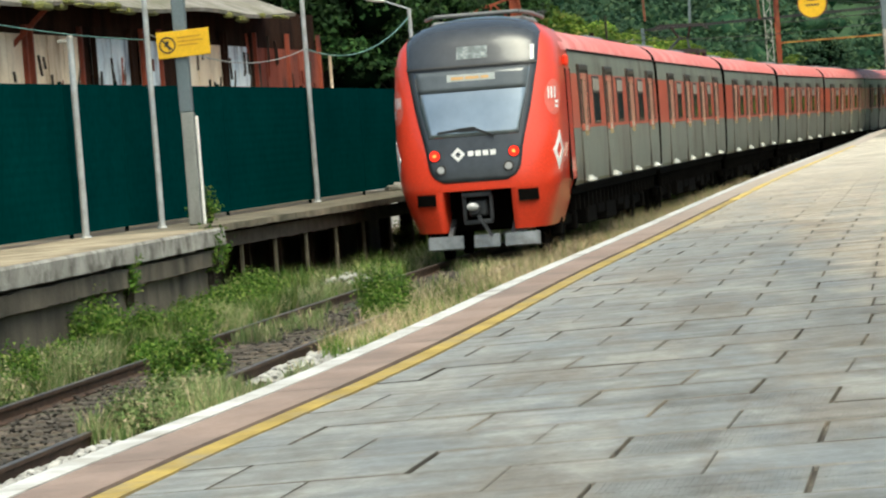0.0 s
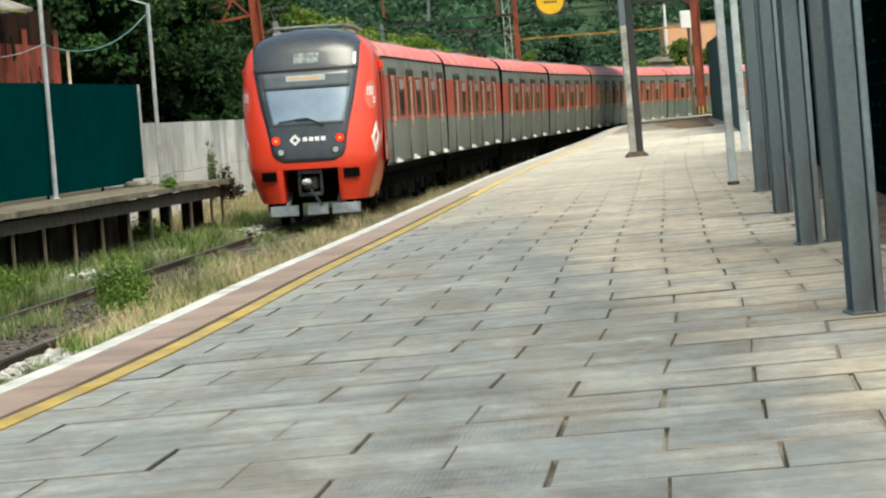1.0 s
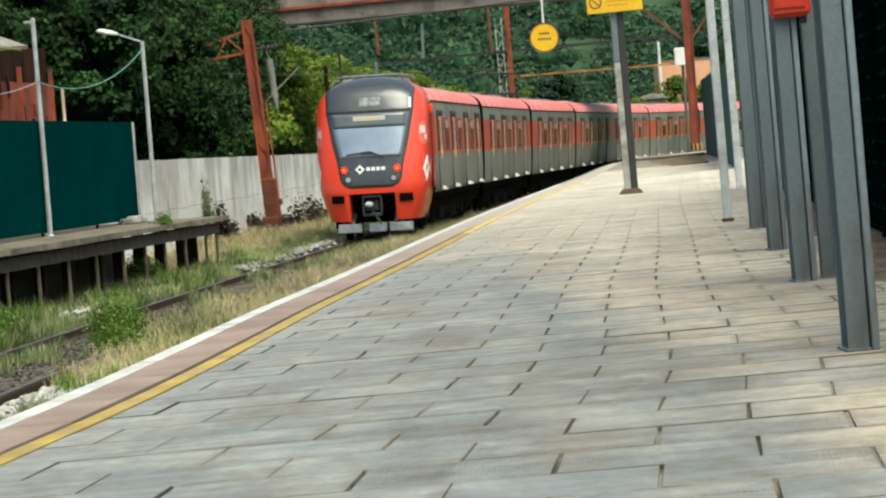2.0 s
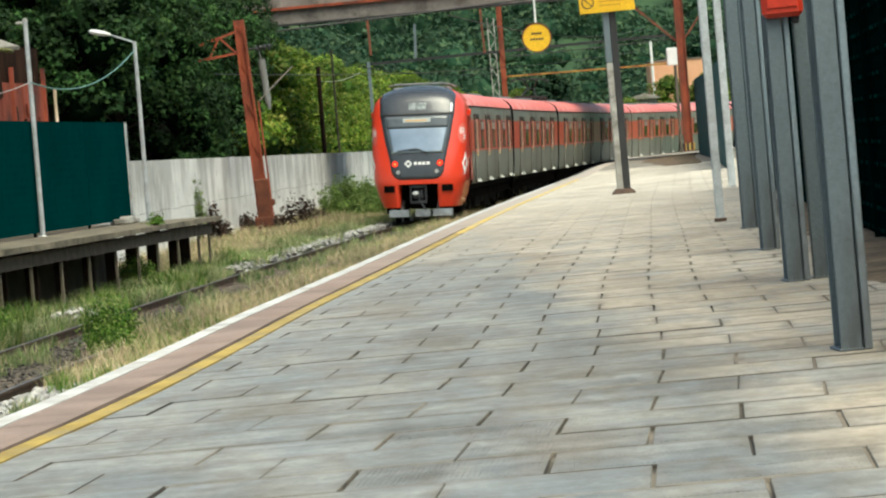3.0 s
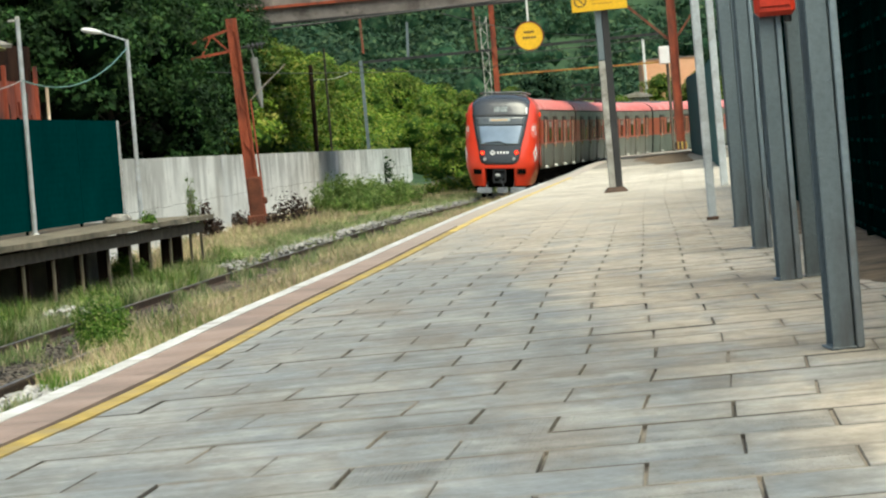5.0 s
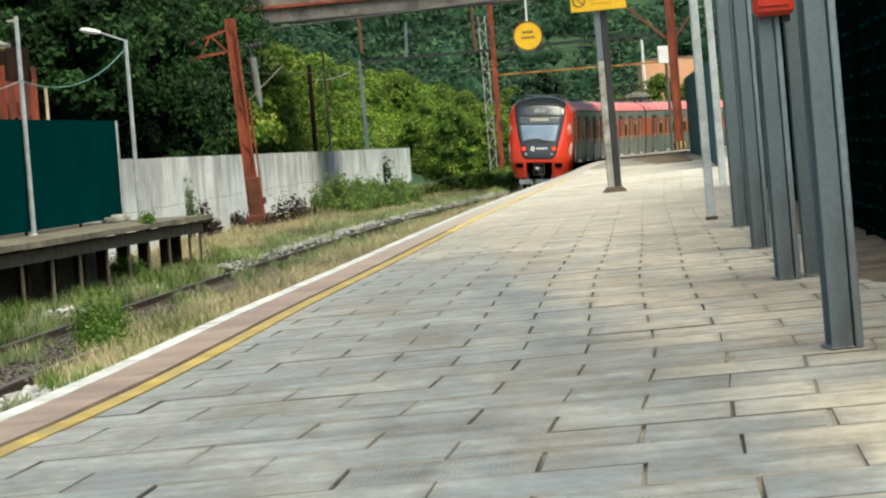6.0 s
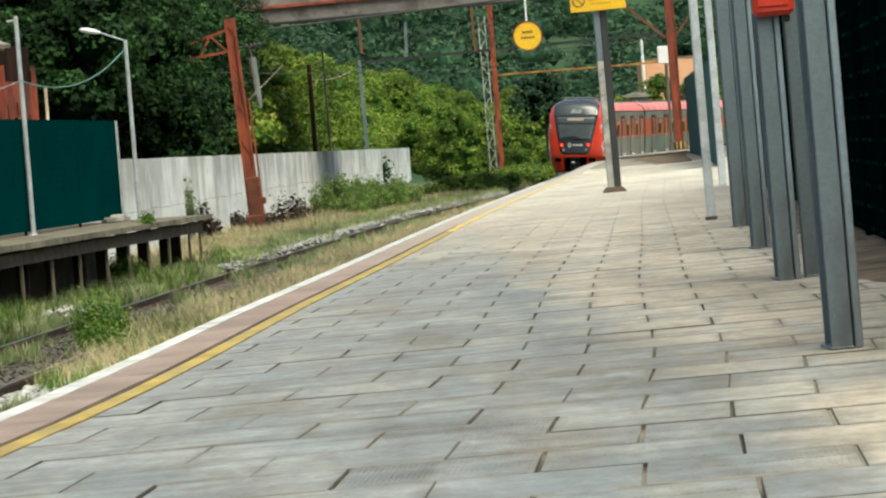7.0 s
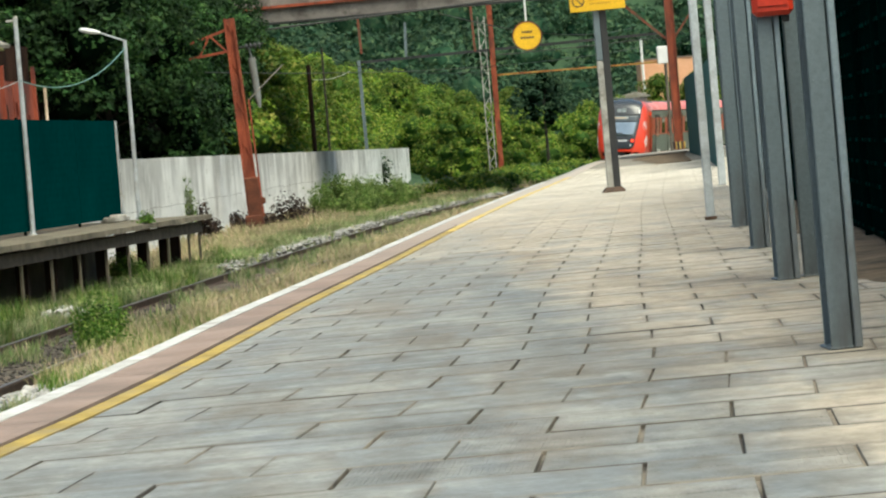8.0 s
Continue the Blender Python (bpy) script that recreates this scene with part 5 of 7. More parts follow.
NOSE_W = [(0.5, 1.16), (0.9, 1.30), (1.3, 1.41), (2.0, 1.465), (3.1, 1.465), (3.5, 1.44), (3.75, 1.37), (3.95, 1.22), (4.08, 1.0), (4.18, 0.72), (4.24, 0.4)]
NOSE_P = [(0.5, 0.14), (0.9, 0.05), (1.3, 0.0), (1.6, 0.02), (2.1, 0.10), (2.8, 0.26), (3.37, 0.42), (3.8, 0.62), (4.0, 0.80), (4.1, 0.98), (4.18, 1.25), (4.24, 1.7)]
NOSE_R = 0.95


def nose_pt(th, z, off=0.0):
    """A point of the cab's front: th runs from -90 (one side) through 0 (middle) to 90 degrees."""
    w, p = interp(z, NOSE_W), interp(z, NOSE_P)
    s, c = math.sin(th), math.cos(th)
    x = w * math.copysign(abs(s) ** 0.62, s)
    y = p + NOSE_R * (1 - max(c, 0.0) ** 0.62)
    return (x + off * math.copysign(abs(s) ** 3, s), y - off * (1 - abs(s) ** 6), z + off * 1.2 * min(1.0, max(0.0, (z - 3.8) / 0.4)))


def th_of(x, z):
    k = min(1.0, abs(x) / interp(z, NOSE_W))
    return math.copysign(math.asin(k ** (1 / 0.62)), x)


def nose_patch(bm, half, z0, z1, off, nz=18, nx=16, depth=0.03, centre=0.0):
    """A panel laid on the cab's front between z0 and z1, half(z) metres wide to each side."""
    rows = []
    for i in range(nz + 1):
        z = z0 + (z1 - z0) * i / nz
        h = half(z)
        rows.append([bm.verts.new(nose_pt(th_of(centre - h + 2 * h * j / nx, z), z, off)) for j in range(nx + 1)])
    for a, b in zip(rows, rows[1:]):
        for j in range(nx):
            bm.faces.new((a[j], a[j + 1], b[j + 1], b[j]))
    loop = rows[0] + [r[-1] for r in rows[1:-1]] + rows[-1][::-1] + [r[0] for r in rows[1:-1]][::-1]
    back = [bm.verts.new(v.co + Vector((0, depth, 0))) for v in loop]
    for i in range(len(loop)):
        k = (i + 1) % len(loop)
        bm.faces.new((loop[i], back[i], back[k], loop[k]))


def nose_blob(bm, th0, dth, z0, dz, off, outline):
    """A flat mark with the given outline (unit square) laid on the cab's corner."""
    vs = [bm.verts.new(nose_pt(th0 + a * dth, z0 + b * dz, off)) for a, b in outline]
    c = bm.verts.new(nose_pt(th0, z0, off))
    for i in range(len(vs)):
        bm.faces.new((vs[i], vs[(i + 1) % len(vs)], c))


MASK = [(1.38, 0.55), (1.42, 0.66), (1.50, 0.75), (1.62, 0.80), (1.9, 0.84), (2.1, 0.88), (2.6, 1.0), (3.37, 1.14), (3.9, 1.17), (4.05, 1.04), (4.1, 0.93), (4.15, 0.78), (4.2, 0.60), (4.236, 0.40)]
SIDE = [(1.13, 1.40), (1.22, 1.445), (1.6, 1.46), (2.17, 1.465), (3.16, 1.455), (3.57, 1.43)]
ROOF = [(3.57, 1.43), (3.72, 1.38), (3.85, 1.27), (3.95, 1.10), (4.02, 0.85), (4.06, 0.5), (4.07, 0.0)]
CAR = 19.95
PITCH = 20.3


def side_skin(bm, table, y0, y1, both=True):
    for s in (-1, 1):
        rows = [[bm.verts.new((s * x, y, z)) for z, x in table] for y in (y0, y1)]
        for i in range(len(table) - 1):
            bm.faces.new((rows[0][i], rows[0][i + 1], rows[1][i + 1], rows[1][i]))


def shared(name, build, material, smooth=False):
    bm = bmesh.new()
    build(bm)
    return mesh_of(name, bm, material, smooth)


def put(name, me, parent, m=None, label=""):
    ob = new(name, me)
    ob.parent = parent
    if m is not None:
        ob.matrix_basis = m
    return tagged(ob, label)


ME = {}
def build_frame(bm):
    box(bm, (0, 0, 1.03), (0.03, 1.42, 2.06), bevel=0.01)
    for s in (-1, 1):
        box(bm, (0, s * 0.70, 1.56), (0.085, 0.09, 1.04), bevel=0.02)
    box(bm, (0, 0, 2.09), (0.09, 1.5, 0.13), bevel=0.02)


ME["frame"] = shared("door", build_frame, M_TDOOR)
ME["pillar"] = shared("door_pillar", lambda bm: box(bm, (0, 0, 1.46), (0.095, 0.035, 1.04), bevel=0.006), M_TPILLAR)
ME["tip"] = shared("pillar_tip", lambda bm: box(bm, (0, 0, 0.88), (0.10, 0.045, 0.10), bevel=0.008), M_TTIP)
ME["leaf_low"] = shared("leaf_lower", lambda bm: box(bm, (0, 0, 0.46), (0.05, 0.62, 0.90), bevel=0.012), M_TGREY)
ME["leaf_up"] = shared("leaf_upper", lambda bm: box(bm, (0, 0, 1.46), (0.05, 0.62, 1.06), bevel=0.012), M_TBAND)
ME["door_glass"] = shared("door_glass", lambda bm: box(bm, (0, 0, 1.47), (0.055, 0.30, 0.86), bevel=0.02), M_TGLASS)
ME["handle"] = shared("handle", lambda bm: box(bm, (0, 0, 0.98), (0.08, 0.04, 0.10), bevel=0.012), M_TSTEP)
ME["window"] = shared("window", lambda bm: box(bm, (0, 0, 0), (0.035, 1.15, 0.92), bevel=0.02), M_TDOOR)
ME["pane"] = shared("pane", lambda bm: box(bm, (0, 0, -0.13), (0.045, 1.03, 0.56), bevel=0.015), M_TGLASS)
ME["hopper"] = shared("hopper", lambda bm: box(bm, (0, 0, 0.29), (0.05, 1.03, 0.24), bevel=0.015), M_THOPPER)


def build_step(bm):
    box(bm, (0, 0, 0), (0.20, 0.55, 0.05), bevel=0.012)
    for s in (-1, 1):
        bar(bm, (0.08, s * 0.2, 0), (-0.08, s * 0.2, 0.12), 0.04, 0.04)


ME["step"] = shared("step", build_step, M_TSTEP)


def build_bogie(bm):
    for s in (-1, 1):
        box(bm, (s * 1.05, 0, 0.55), (0.16, 3.0, 0.26), bevel=0.04)
        for y in (-1.15, 1.15):
            rod(bm, (s * 0.78, y, 0.43), (s * 0.92, y, 0.43), 0.43, n=24)
            box(bm, (s * 1.1, y, 0.48), (0.2, 0.34, 0.34), bevel=0.03)
            rod(bm, (s * 1.12, y * 0.6, 0.6), (s * 1.12, y * 0.6, 1.0), 0.09, n=10)
    box(bm, (0, 0, 0.7), (2.0, 0.7, 0.3), bevel=0.05)


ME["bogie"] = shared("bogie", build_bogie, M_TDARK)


def build_underframe(bm, y0=0.2):
    box(bm, (0, (y0 + 19.6) / 2, 1.06), (2.74, 19.6 - y0, 0.16), bevel=0.02)
    for i, (y, L, d) in enumerate(((6.6, 1.6, 0.62), (8.4, 1.2, 0.5), (10.2, 1.9, 0.66), (12.2, 1.1, 0.45), (13.5, 0.9, 0.6))):
        box(bm, (0, y, 0.98 - d / 2), (2.5, L, d), bevel=0.03)
    for i in range(26):
        y = 0.9 + i * 0.72
        if y < y0 + 0.2:
            continue
        box(bm, (1.32, y, 0.86), (0.06, 0.09, 0.34))
        box(bm, (-1.32, y, 0.86), (0.06, 0.09, 0.34))


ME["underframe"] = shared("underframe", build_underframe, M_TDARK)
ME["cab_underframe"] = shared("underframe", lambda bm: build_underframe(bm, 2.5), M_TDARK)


def build_ac(bm):
    box(bm, (0, 0, 4.03), (1.5, 3.2, 0.13), bevel=0.05)
    for i in range(10):
        box(bm, (0, -1.3 + i * 0.29, 4.10), (1.3, 0.12, 0.02))


ME["ac"] = shared("roof_unit", build_ac, M_TAC)


def build_gangway(bm):
    for i in range(6):
        w = 1.2 + 0.05 * (i % 2)
        box(bm, (0, CAR + 0.03 + i * 0.058, 2.45), (w * 2, 0.05, 2.6), bevel=0.02)


ME["gangway"] = shared("gangway_bellows", build_gangway, M_TDARK)


def build_car(cab):
    t = thing("train_car", "rear cab car of a red and grey commuter train" if cab else "red and grey commuter train car with four doors a side", "train car", "cars of the train")
    y0 = 2.6 if cab else 0.0
    def skin(name, table, material, y_from=y0, smooth=False):
        bm = bmesh.new()
        side_skin(bm, table, y_from, CAR)
        part(name, bm, material, t, smooth=smooth)
    skin("lower_body", [(1.13, 1.40), (1.22, 1.445), (1.6, 1.46), (2.17, 1.465)], M_TGREY)
    skin("window_band", [(2.17, 1.465), (2.7, 1.462), (3.16, 1.455)], M_TBAND)
    skin("upper_body", [(3.16, 1.455), (3.4, 1.447), (3.57, 1.43)], M_TGREY)
    bm = bmesh.new()
    ys = (y0 if not cab else 1.75, CAR)
    prof = [(-x, z) for z, x in ROOF] + [(x, z) for z, x in ROOF[::-1][1:]]
    rings = [[(x, y, z) for x, z in prof] for y in ys]
    sweep(bm, rings, closed=False)
    part("roof", bm, M_TROOF, t, "red roof with the sky sheen put into its colour", True)
    bm = bmesh.new()
    for s in (-1, 1):
        bar(bm, (s * 1.435, y0, 3.575), (s * 1.435, CAR, 3.575), 0.03, 0.035)
        bar(bm, (s * 1.40, y0, 1.125), (s * 1.40, CAR, 1.125), 0.05, 0.04)
    part("gutter", bm, M_TDARK, t)
    for y in ((CAR,) if cab else (0.0, CAR)):
        bm = bmesh.new()
        vs = [bm.verts.new((s * x, y, z)) for s, tab in ((1, SIDE + ROOF[1:-1]), (-1, (SIDE + ROOF[1:-1])[::-1])) for z, x in tab]
        bm.faces.new(vs)
        part("end_wall", bm, M_TDARK, t)
    put("underframe", ME["cab_underframe" if cab else "underframe"], t)
    for y in (3.2, 16.7):
        put("bogie", ME["bogie"], t, pose(0, y, 0))
    for y in (5.5, 14.5):
        put("roof_unit", ME["ac"], t, pose(0, y, 0))
    put("gangway_bellows", ME["gangway"], t)
    doors = [4.5 + 4.57 * i for i in range(4)] if cab else [3.0 + 4.65 * i for i in range(4)]
    for s in (1, -1):
        for y in doors:
            d = put("door", ME["frame"], t, pose(s * 1.462, y, 1.18))
            for k in (-0.325, 0.325):
                put("leaf_lower", ME["leaf_low"], d, pose(0, k, 0))
                put("leaf_upper", ME["leaf_up"], d, pose(0, k, 0))
                put("door_glass", ME["door_glass"], d, pose(s * 0.002, k, 0))
                put("handle", ME["handle"], d, pose(0, k * 0.2, 0))
            for k in (-0.18, 0.18):
                put("door_pillar", ME["pillar"], d, pose(0, k, 0))
                put("pillar_tip", ME["tip"], d, pose(0, k, 0))
            put("step", ME["step"], t, pose(s * 1.50, y, 1.20, 0, 0, 0 if s > 0 else 180))
        for a, b in zip(doors, doors[1:]):
            w = put("window", ME["window"], t, pose(s * 1.458, (a + b) / 2, 2.68))
            put("pane", ME["pane"], w, pose(s * 0.002, 0, 0))
            put("hopper", ME["hopper"], w, pose(s * 0.002, 0, 0))
    return t


def build_nose(t):
    N = 28
    ths = [math.radians(-90 + 180 * j / N) for j in range(N + 1)]
    bm = bmesh.new()
    rings = []
    for z in (1.23, 1.3, 1.45, 1.6, 1.85, 2.1, 2.45, 2.8, 3.1, 3.37, 3.6, 3.75, 3.88, 3.97, 4.05, 4.11, 4.16, 4.20, 4.24):
        w = interp(z, NOSE_W)
        ring = [(-w, 2.6, z)] + [nose_pt(a, z) for a in ths] + [(w, 2.6, z)]
        rings.append(ring)
    sweep(bm, rings, closed=False)
    bm.verts.ensure_lookup_table()
    part("cab_shell", bm, M_TRED, t, "glossy orange-red moulded cab", True)
    for s in (-1, 1):
        bm = bmesh.new()
        rings = []
        for z in (0.52, 0.7, 0.9, 1.1, 1.229):
            w = interp(z, NOSE_W)
            ring = [(s * 0.60, 0.9, z)]
            a0 = abs(th_of(0.60, z))
            for j in range(13):
                a = a0 + (math.pi / 2 - a0) * j / 12
                p = nose_pt(a, z)
                ring.append((s * p[0], p[1], z))
            ring.append((s * w, 2.6, z))
            rings.append(ring)
        sweep(bm, rings, closed=False)
        part("skirt", bm, M_TRED, t, "red front skirt", True)
        bm = bmesh.new()
        nose_patch(bm, lambda z: 0.16, 1.0, 1.20, 0.06, 4, 4, 0.12, centre=s * 0.88)
        part("anti_climber", bm, M_TDARK, t, "black ribbed anti-climber block")
    bm = bmesh.new()
    nose_patch(bm, lambda z: interp(z, MASK), 1.38, 4.236, 0.014, 34, 20)
    mask = part("front_mask", bm, M_TMASK, t, "dark grey glossy front mask", True)
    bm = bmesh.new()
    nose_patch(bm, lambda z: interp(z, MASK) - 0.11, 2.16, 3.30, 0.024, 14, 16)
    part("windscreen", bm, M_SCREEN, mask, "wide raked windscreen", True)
    # added band: the darker top of the reflection laid on as colour
    bm = bmesh.new()
    nose_patch(bm, lambda z: interp(z, MASK) - 0.13, 2.94, 3.31, 0.028, 4, 16)
    part("dark_screen_band", bm, M_SCREENTOP, mask, "added darker band for the dim upper reflection of the windscreen", True)
    bm = bmesh.new()
    nose_patch(bm, lambda z: interp(z, MASK) - 0.005, 3.36, 3.40, 0.05, 2, 16)
    part("visor", bm, M_BLACK, mask, "thin black visor")
    bm = bmesh.new()
    nose_patch(bm, lambda z: 0.27, 3.50, 3.72, 0.026, 2, 4, centre=0.02)
    part("number_display", bm, M_TDISPLAY_DIM, mask, "dim number display")
    bm = bmesh.new()
    nose_patch(bm, lambda z: 0.42, 3.12, 3.24, 0.034, 2, 6)
    shown = part("destination_display", bm, M_TDISPLAY, mask, "destination display with a pale sky reflection put into its colour")
    for c, h in ((-0.24, 0.11), (0.02, 0.12), (0.24, 0.07)):
        bm = bmesh.new()
        nose_patch(bm, lambda z: h, 3.15, 3.20, 0.040, 1, 3, 0.01, centre=c)
        part("lit_text", bm, M_AMBER, shown, "dim amber lit text")
    bm = bmesh.new()
    a = nose_pt(th_of(-0.62, 2.25), 2.25, 0.05)
    b = nose_pt(th_of(0.0, 2.31), 2.31, 0.06)
    c = nose_pt(th_of(0.36, 2.14), 2.14, 0.05)
    bar(bm, a, b, 0.03, 0.035)
    bar(bm, b, c, 0.03, 0.04)
    bar(bm, nose_pt(th_of(-0.25, 2.28), 2.28, 0.06), nose_pt(th_of(0.05, 2.29), 2.29, 0.07), 0.05, 0.06)
    part("wiper", bm, M_BLACK, mask)
    bm = bmesh.new()
    nose_patch(bm, lambda z: 0.03, 3.42, 3.68, 0.026, 3, 2, centre=1.05)
    part("marker_strip", bm, M_TWHITE, mask, "white marker strip")
    for s in (-1, 1):
        p = nose_pt(th_of(s * 0.69, 1.86), 1.86, 0.02)
        bm = bmesh.new()
        rod(bm, (p[0], p[1] - 0.02, p[2]), (p[0], p[1] + 0.05, p[2]), 0.105, n=24)
        lamp_ = part("lamp_housing", bm, M_BLACK, mask)
        bm = bmesh.new()
        rod(bm, (p[0], p[1] - 0.035, p[2]), (p[0], p[1] - 0.015, p[2]), 0.088, n=24)
        part("tail_lamp", bm, M_TLAMP, lamp_, "glowing red tail lamp")
        bm = bmesh.new()
        rod(bm, (p[0], p[1] - 0.045, p[2]), (p[0], p[1] - 0.034, p[2]), 0.03, n=16)
        part("lamp_core", bm, M_TLAMPCORE, lamp_)
        p = nose_pt(th_of(s * 0.59, 1.61), 1.61, 0.02)
        bm = bmesh.new()
        rod(bm, (p[0], p[1] - 0.02, p[2]), (p[0], p[1] + 0.05, p[2]), 0.095, n=24)
        lamp_ = part("lamp_housing", bm, M_BLACK, mask)
        bm = bmesh.new()
        rod(bm, (p[0], p[1] - 0.035, p[2]), (p[0], p[1] - 0.015, p[2]), 0.062, n=24)
        part("headlamp", bm, M_TCLEAR, lamp_, "unlit clear headlamp")
    # emblem: open diamond and four plain blocks
    bm = bmesh.new()
    zc, xc = 1.86, -0.28
    sq = [(0, 1), (1, 0), (0, -1), (-1, 0)]
    for (a0, b0), (a1, b1) in zip(sq, sq[1:] + sq[:1]):
        q = [nose_pt(th_of(xc + k * a, zc + k * b), zc + k * b, 0.024) for a, b, k in ((a0, b0, 0.125), (a1, b1, 0.125), (a1, b1, 0.055), (a0, b0, 0.055))]
        bm.faces.new([bm.verts.new(p) for p in q])
    r = bmesh.ops.extrude_face_region(bm, geom=bm.faces[:])
    bmesh.ops.translate(bm, verts=[v for v in r["geom"] if isinstance(v, bmesh.types.BMVert)], vec=(0, 0.01, 0))
    part("emblem", bm, M_TWHITE, mask, "white open diamond emblem")
    for i in range(4):
        bm = bmesh.new()
        nose_patch(bm, lambda z: 0.048, 1.82, 1.91, 0.022, 2, 2, 0.01, centre=-0.06 + i * 0.13)
        part("letter_block", bm, M_TWHITE, mask)
    # marks on the cab's corners
    for s in (-1, 1):
        bm = bmesh.new()
        ring = [(math.cos(a), math.sin(a)) for a in np.linspace(0, math.tau, 28, endpoint=False)]
        nose_blob(bm, s * radians(64), radians(15), 2.74, 0.31, 0.010, ring)
        m1 = part("round_mark", bm, M_TROUND, t, "paler red round mark")
        for k, (a, zz, w, h) in enumerate(((-8, 2.82, 1.1, 0.10), (-3, 2.82, 1.6, 0.10), (3, 2.82, 1.6, 0.10), (6, 2.66, 3.0, 0.025), (6, 2.58, 3.0, 0.025))):
            bm = bmesh.new()
            nose_blob(bm, s * radians(63 + a), radians(w), zz, h, 0.018, [(-1, -1), (1, -1), (1, 1), (-1, 1)])
            part("number_bar", bm, M_TWHITE, m1)
        bm = bmesh.new()
        pts = [(0, 1), (1, 0), (0, -1), (-1, 0)]
        for (a0, b0), (a1, b1) in zip(pts, pts[1:] + pts[:1]):
            bm.faces.new([bm.verts.new(nose_pt(s * radians(74 + 13 * k * a2), 1.82 + 0.34 * k * zz2, 0.012)) for a2, zz2, k in ((a0, b0, 1), (a1, b1, 1), (a1, b1, 0.5), (a0, b0, 0.5))])
        r = bmesh.ops.extrude_face_region(bm, geom=bm.faces[:])
        bmesh.ops.translate(bm, verts=[v for v in r["geom"] if isinstance(v, bmesh.types.BMVert)], vec=(-s * 0.03, 0, 0))
        part("side_emblem", bm, M_TWHITE, t, "white open diamond emblem")
        bm = bmesh.new()
        box(bm, (s * 1.462, 2.15, 2.25), (0.03, 0.62, 1.95), bevel=0.02)
        cd = part("cab_door", bm, M_TRED, t)
        bm = bmesh.new()
        for yy in (1.82, 2.48):
            box(bm, (s * 1.463, yy, 2.25), (0.032, 0.05, 1.97))
        part("door_gap", bm, M_TDARK, cd)
        bm = bmesh.new()
        box(bm, (s * 1.50, 1.75, 3.38), (0.10, 0.14, 0.20), bevel=0.03)
        part("rear_camera", bm, M_TRED, t, "small red camera pod")
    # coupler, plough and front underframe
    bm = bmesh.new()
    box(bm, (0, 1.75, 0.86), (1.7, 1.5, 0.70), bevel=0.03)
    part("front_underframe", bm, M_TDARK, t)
    bm = bmesh.new()
    box(bm, (-0.02, 0.12, 1.16), (0.52, 0.10, 0.09), bevel=0.015)
    for x in (-0.25, 0.22):
        box(bm, (x, 0.16, 0.92), (0.06, 0.10, 0.45), bevel=0.012)
    box(bm, (-0.02, 0.18, 0.68), (0.50, 0.12, 0.08), bevel=0.015)
    rod(bm, (-0.06, 0.9, 0.92), (-0.06, -0.05, 0.92), 0.10, n=14)
    box(bm, (-0.02, 0.25, 0.92), (0.34, 0.14, 0.30), bevel=0.04)
    bar(bm, (0.0, 0.0, 0.8), (0.22, 0.0, 0.42), 0.05, 0.06, (0, 1, 0))
    cp = part("coupler", bm, M_TSTEEL, t, "grey steel coupler head")
    bm = bmesh.new()
    bmesh.ops.create_uvsphere(bm, u_segments=12, v_segments=8, radius=0.09, matrix=Matrix.Translation((-0.08, -0.06, 0.95)) @ Matrix.Diagonal((1.2, 0.8, 0.8, 1)))
    part("coupler_lamp", bm, M_TCLEAR, cp)
    bm = bmesh.new()
    for x, w in ((-0.62, 0.62), (0.1, 0.46), (0.72, 0.62)):
        box(bm, (x, 0.18, 0.34), (w, 0.06, 0.24), pose(0, 0, 0, -14, 0, 0), bevel=0.015)
    for x in (-0.55, 0.55):
        bar(bm, (x, 0.22, 0.4), (x, 0.9, 0.7), 0.08, 0.08)
    part("plough", bm, M_TPLOUGH, t, "grey steel obstacle plough")
    bm = bmesh.new()
    pts = [(-0.95, 1.9, 4.26), (-0.75, 1.55, 4.30), (0.75, 1.55, 4.30), (0.95, 1.9, 4.26), (0.95, 3.4, 4.22)]
    for a, b in zip(pts, pts[1:]):
        rod(bm, a, b, 0.035, n=8)
    box(bm, (0, 2.6, 4.14), (1.7, 1.8, 0.16), bevel=0.06)
    part("roof_fairing", bm, M_TAC, t, "grey roof equipment fairing")


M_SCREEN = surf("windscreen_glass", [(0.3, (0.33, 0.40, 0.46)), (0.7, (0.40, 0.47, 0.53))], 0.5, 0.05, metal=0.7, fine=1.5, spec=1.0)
M_TROUND = surf("pale_red_mark", [(0.3, (0.66, 0.13, 0.10)), (0.7, (0.72, 0.17, 0.13))], 1, 0.35)

CARS = []
rear = build_car(True)
build_nose(rear)
CARS.append(rear)
middle = build_car(False)
CARS.append(middle)
for i in range(6):
    CARS.append(copy_thing(middle, Matrix()))


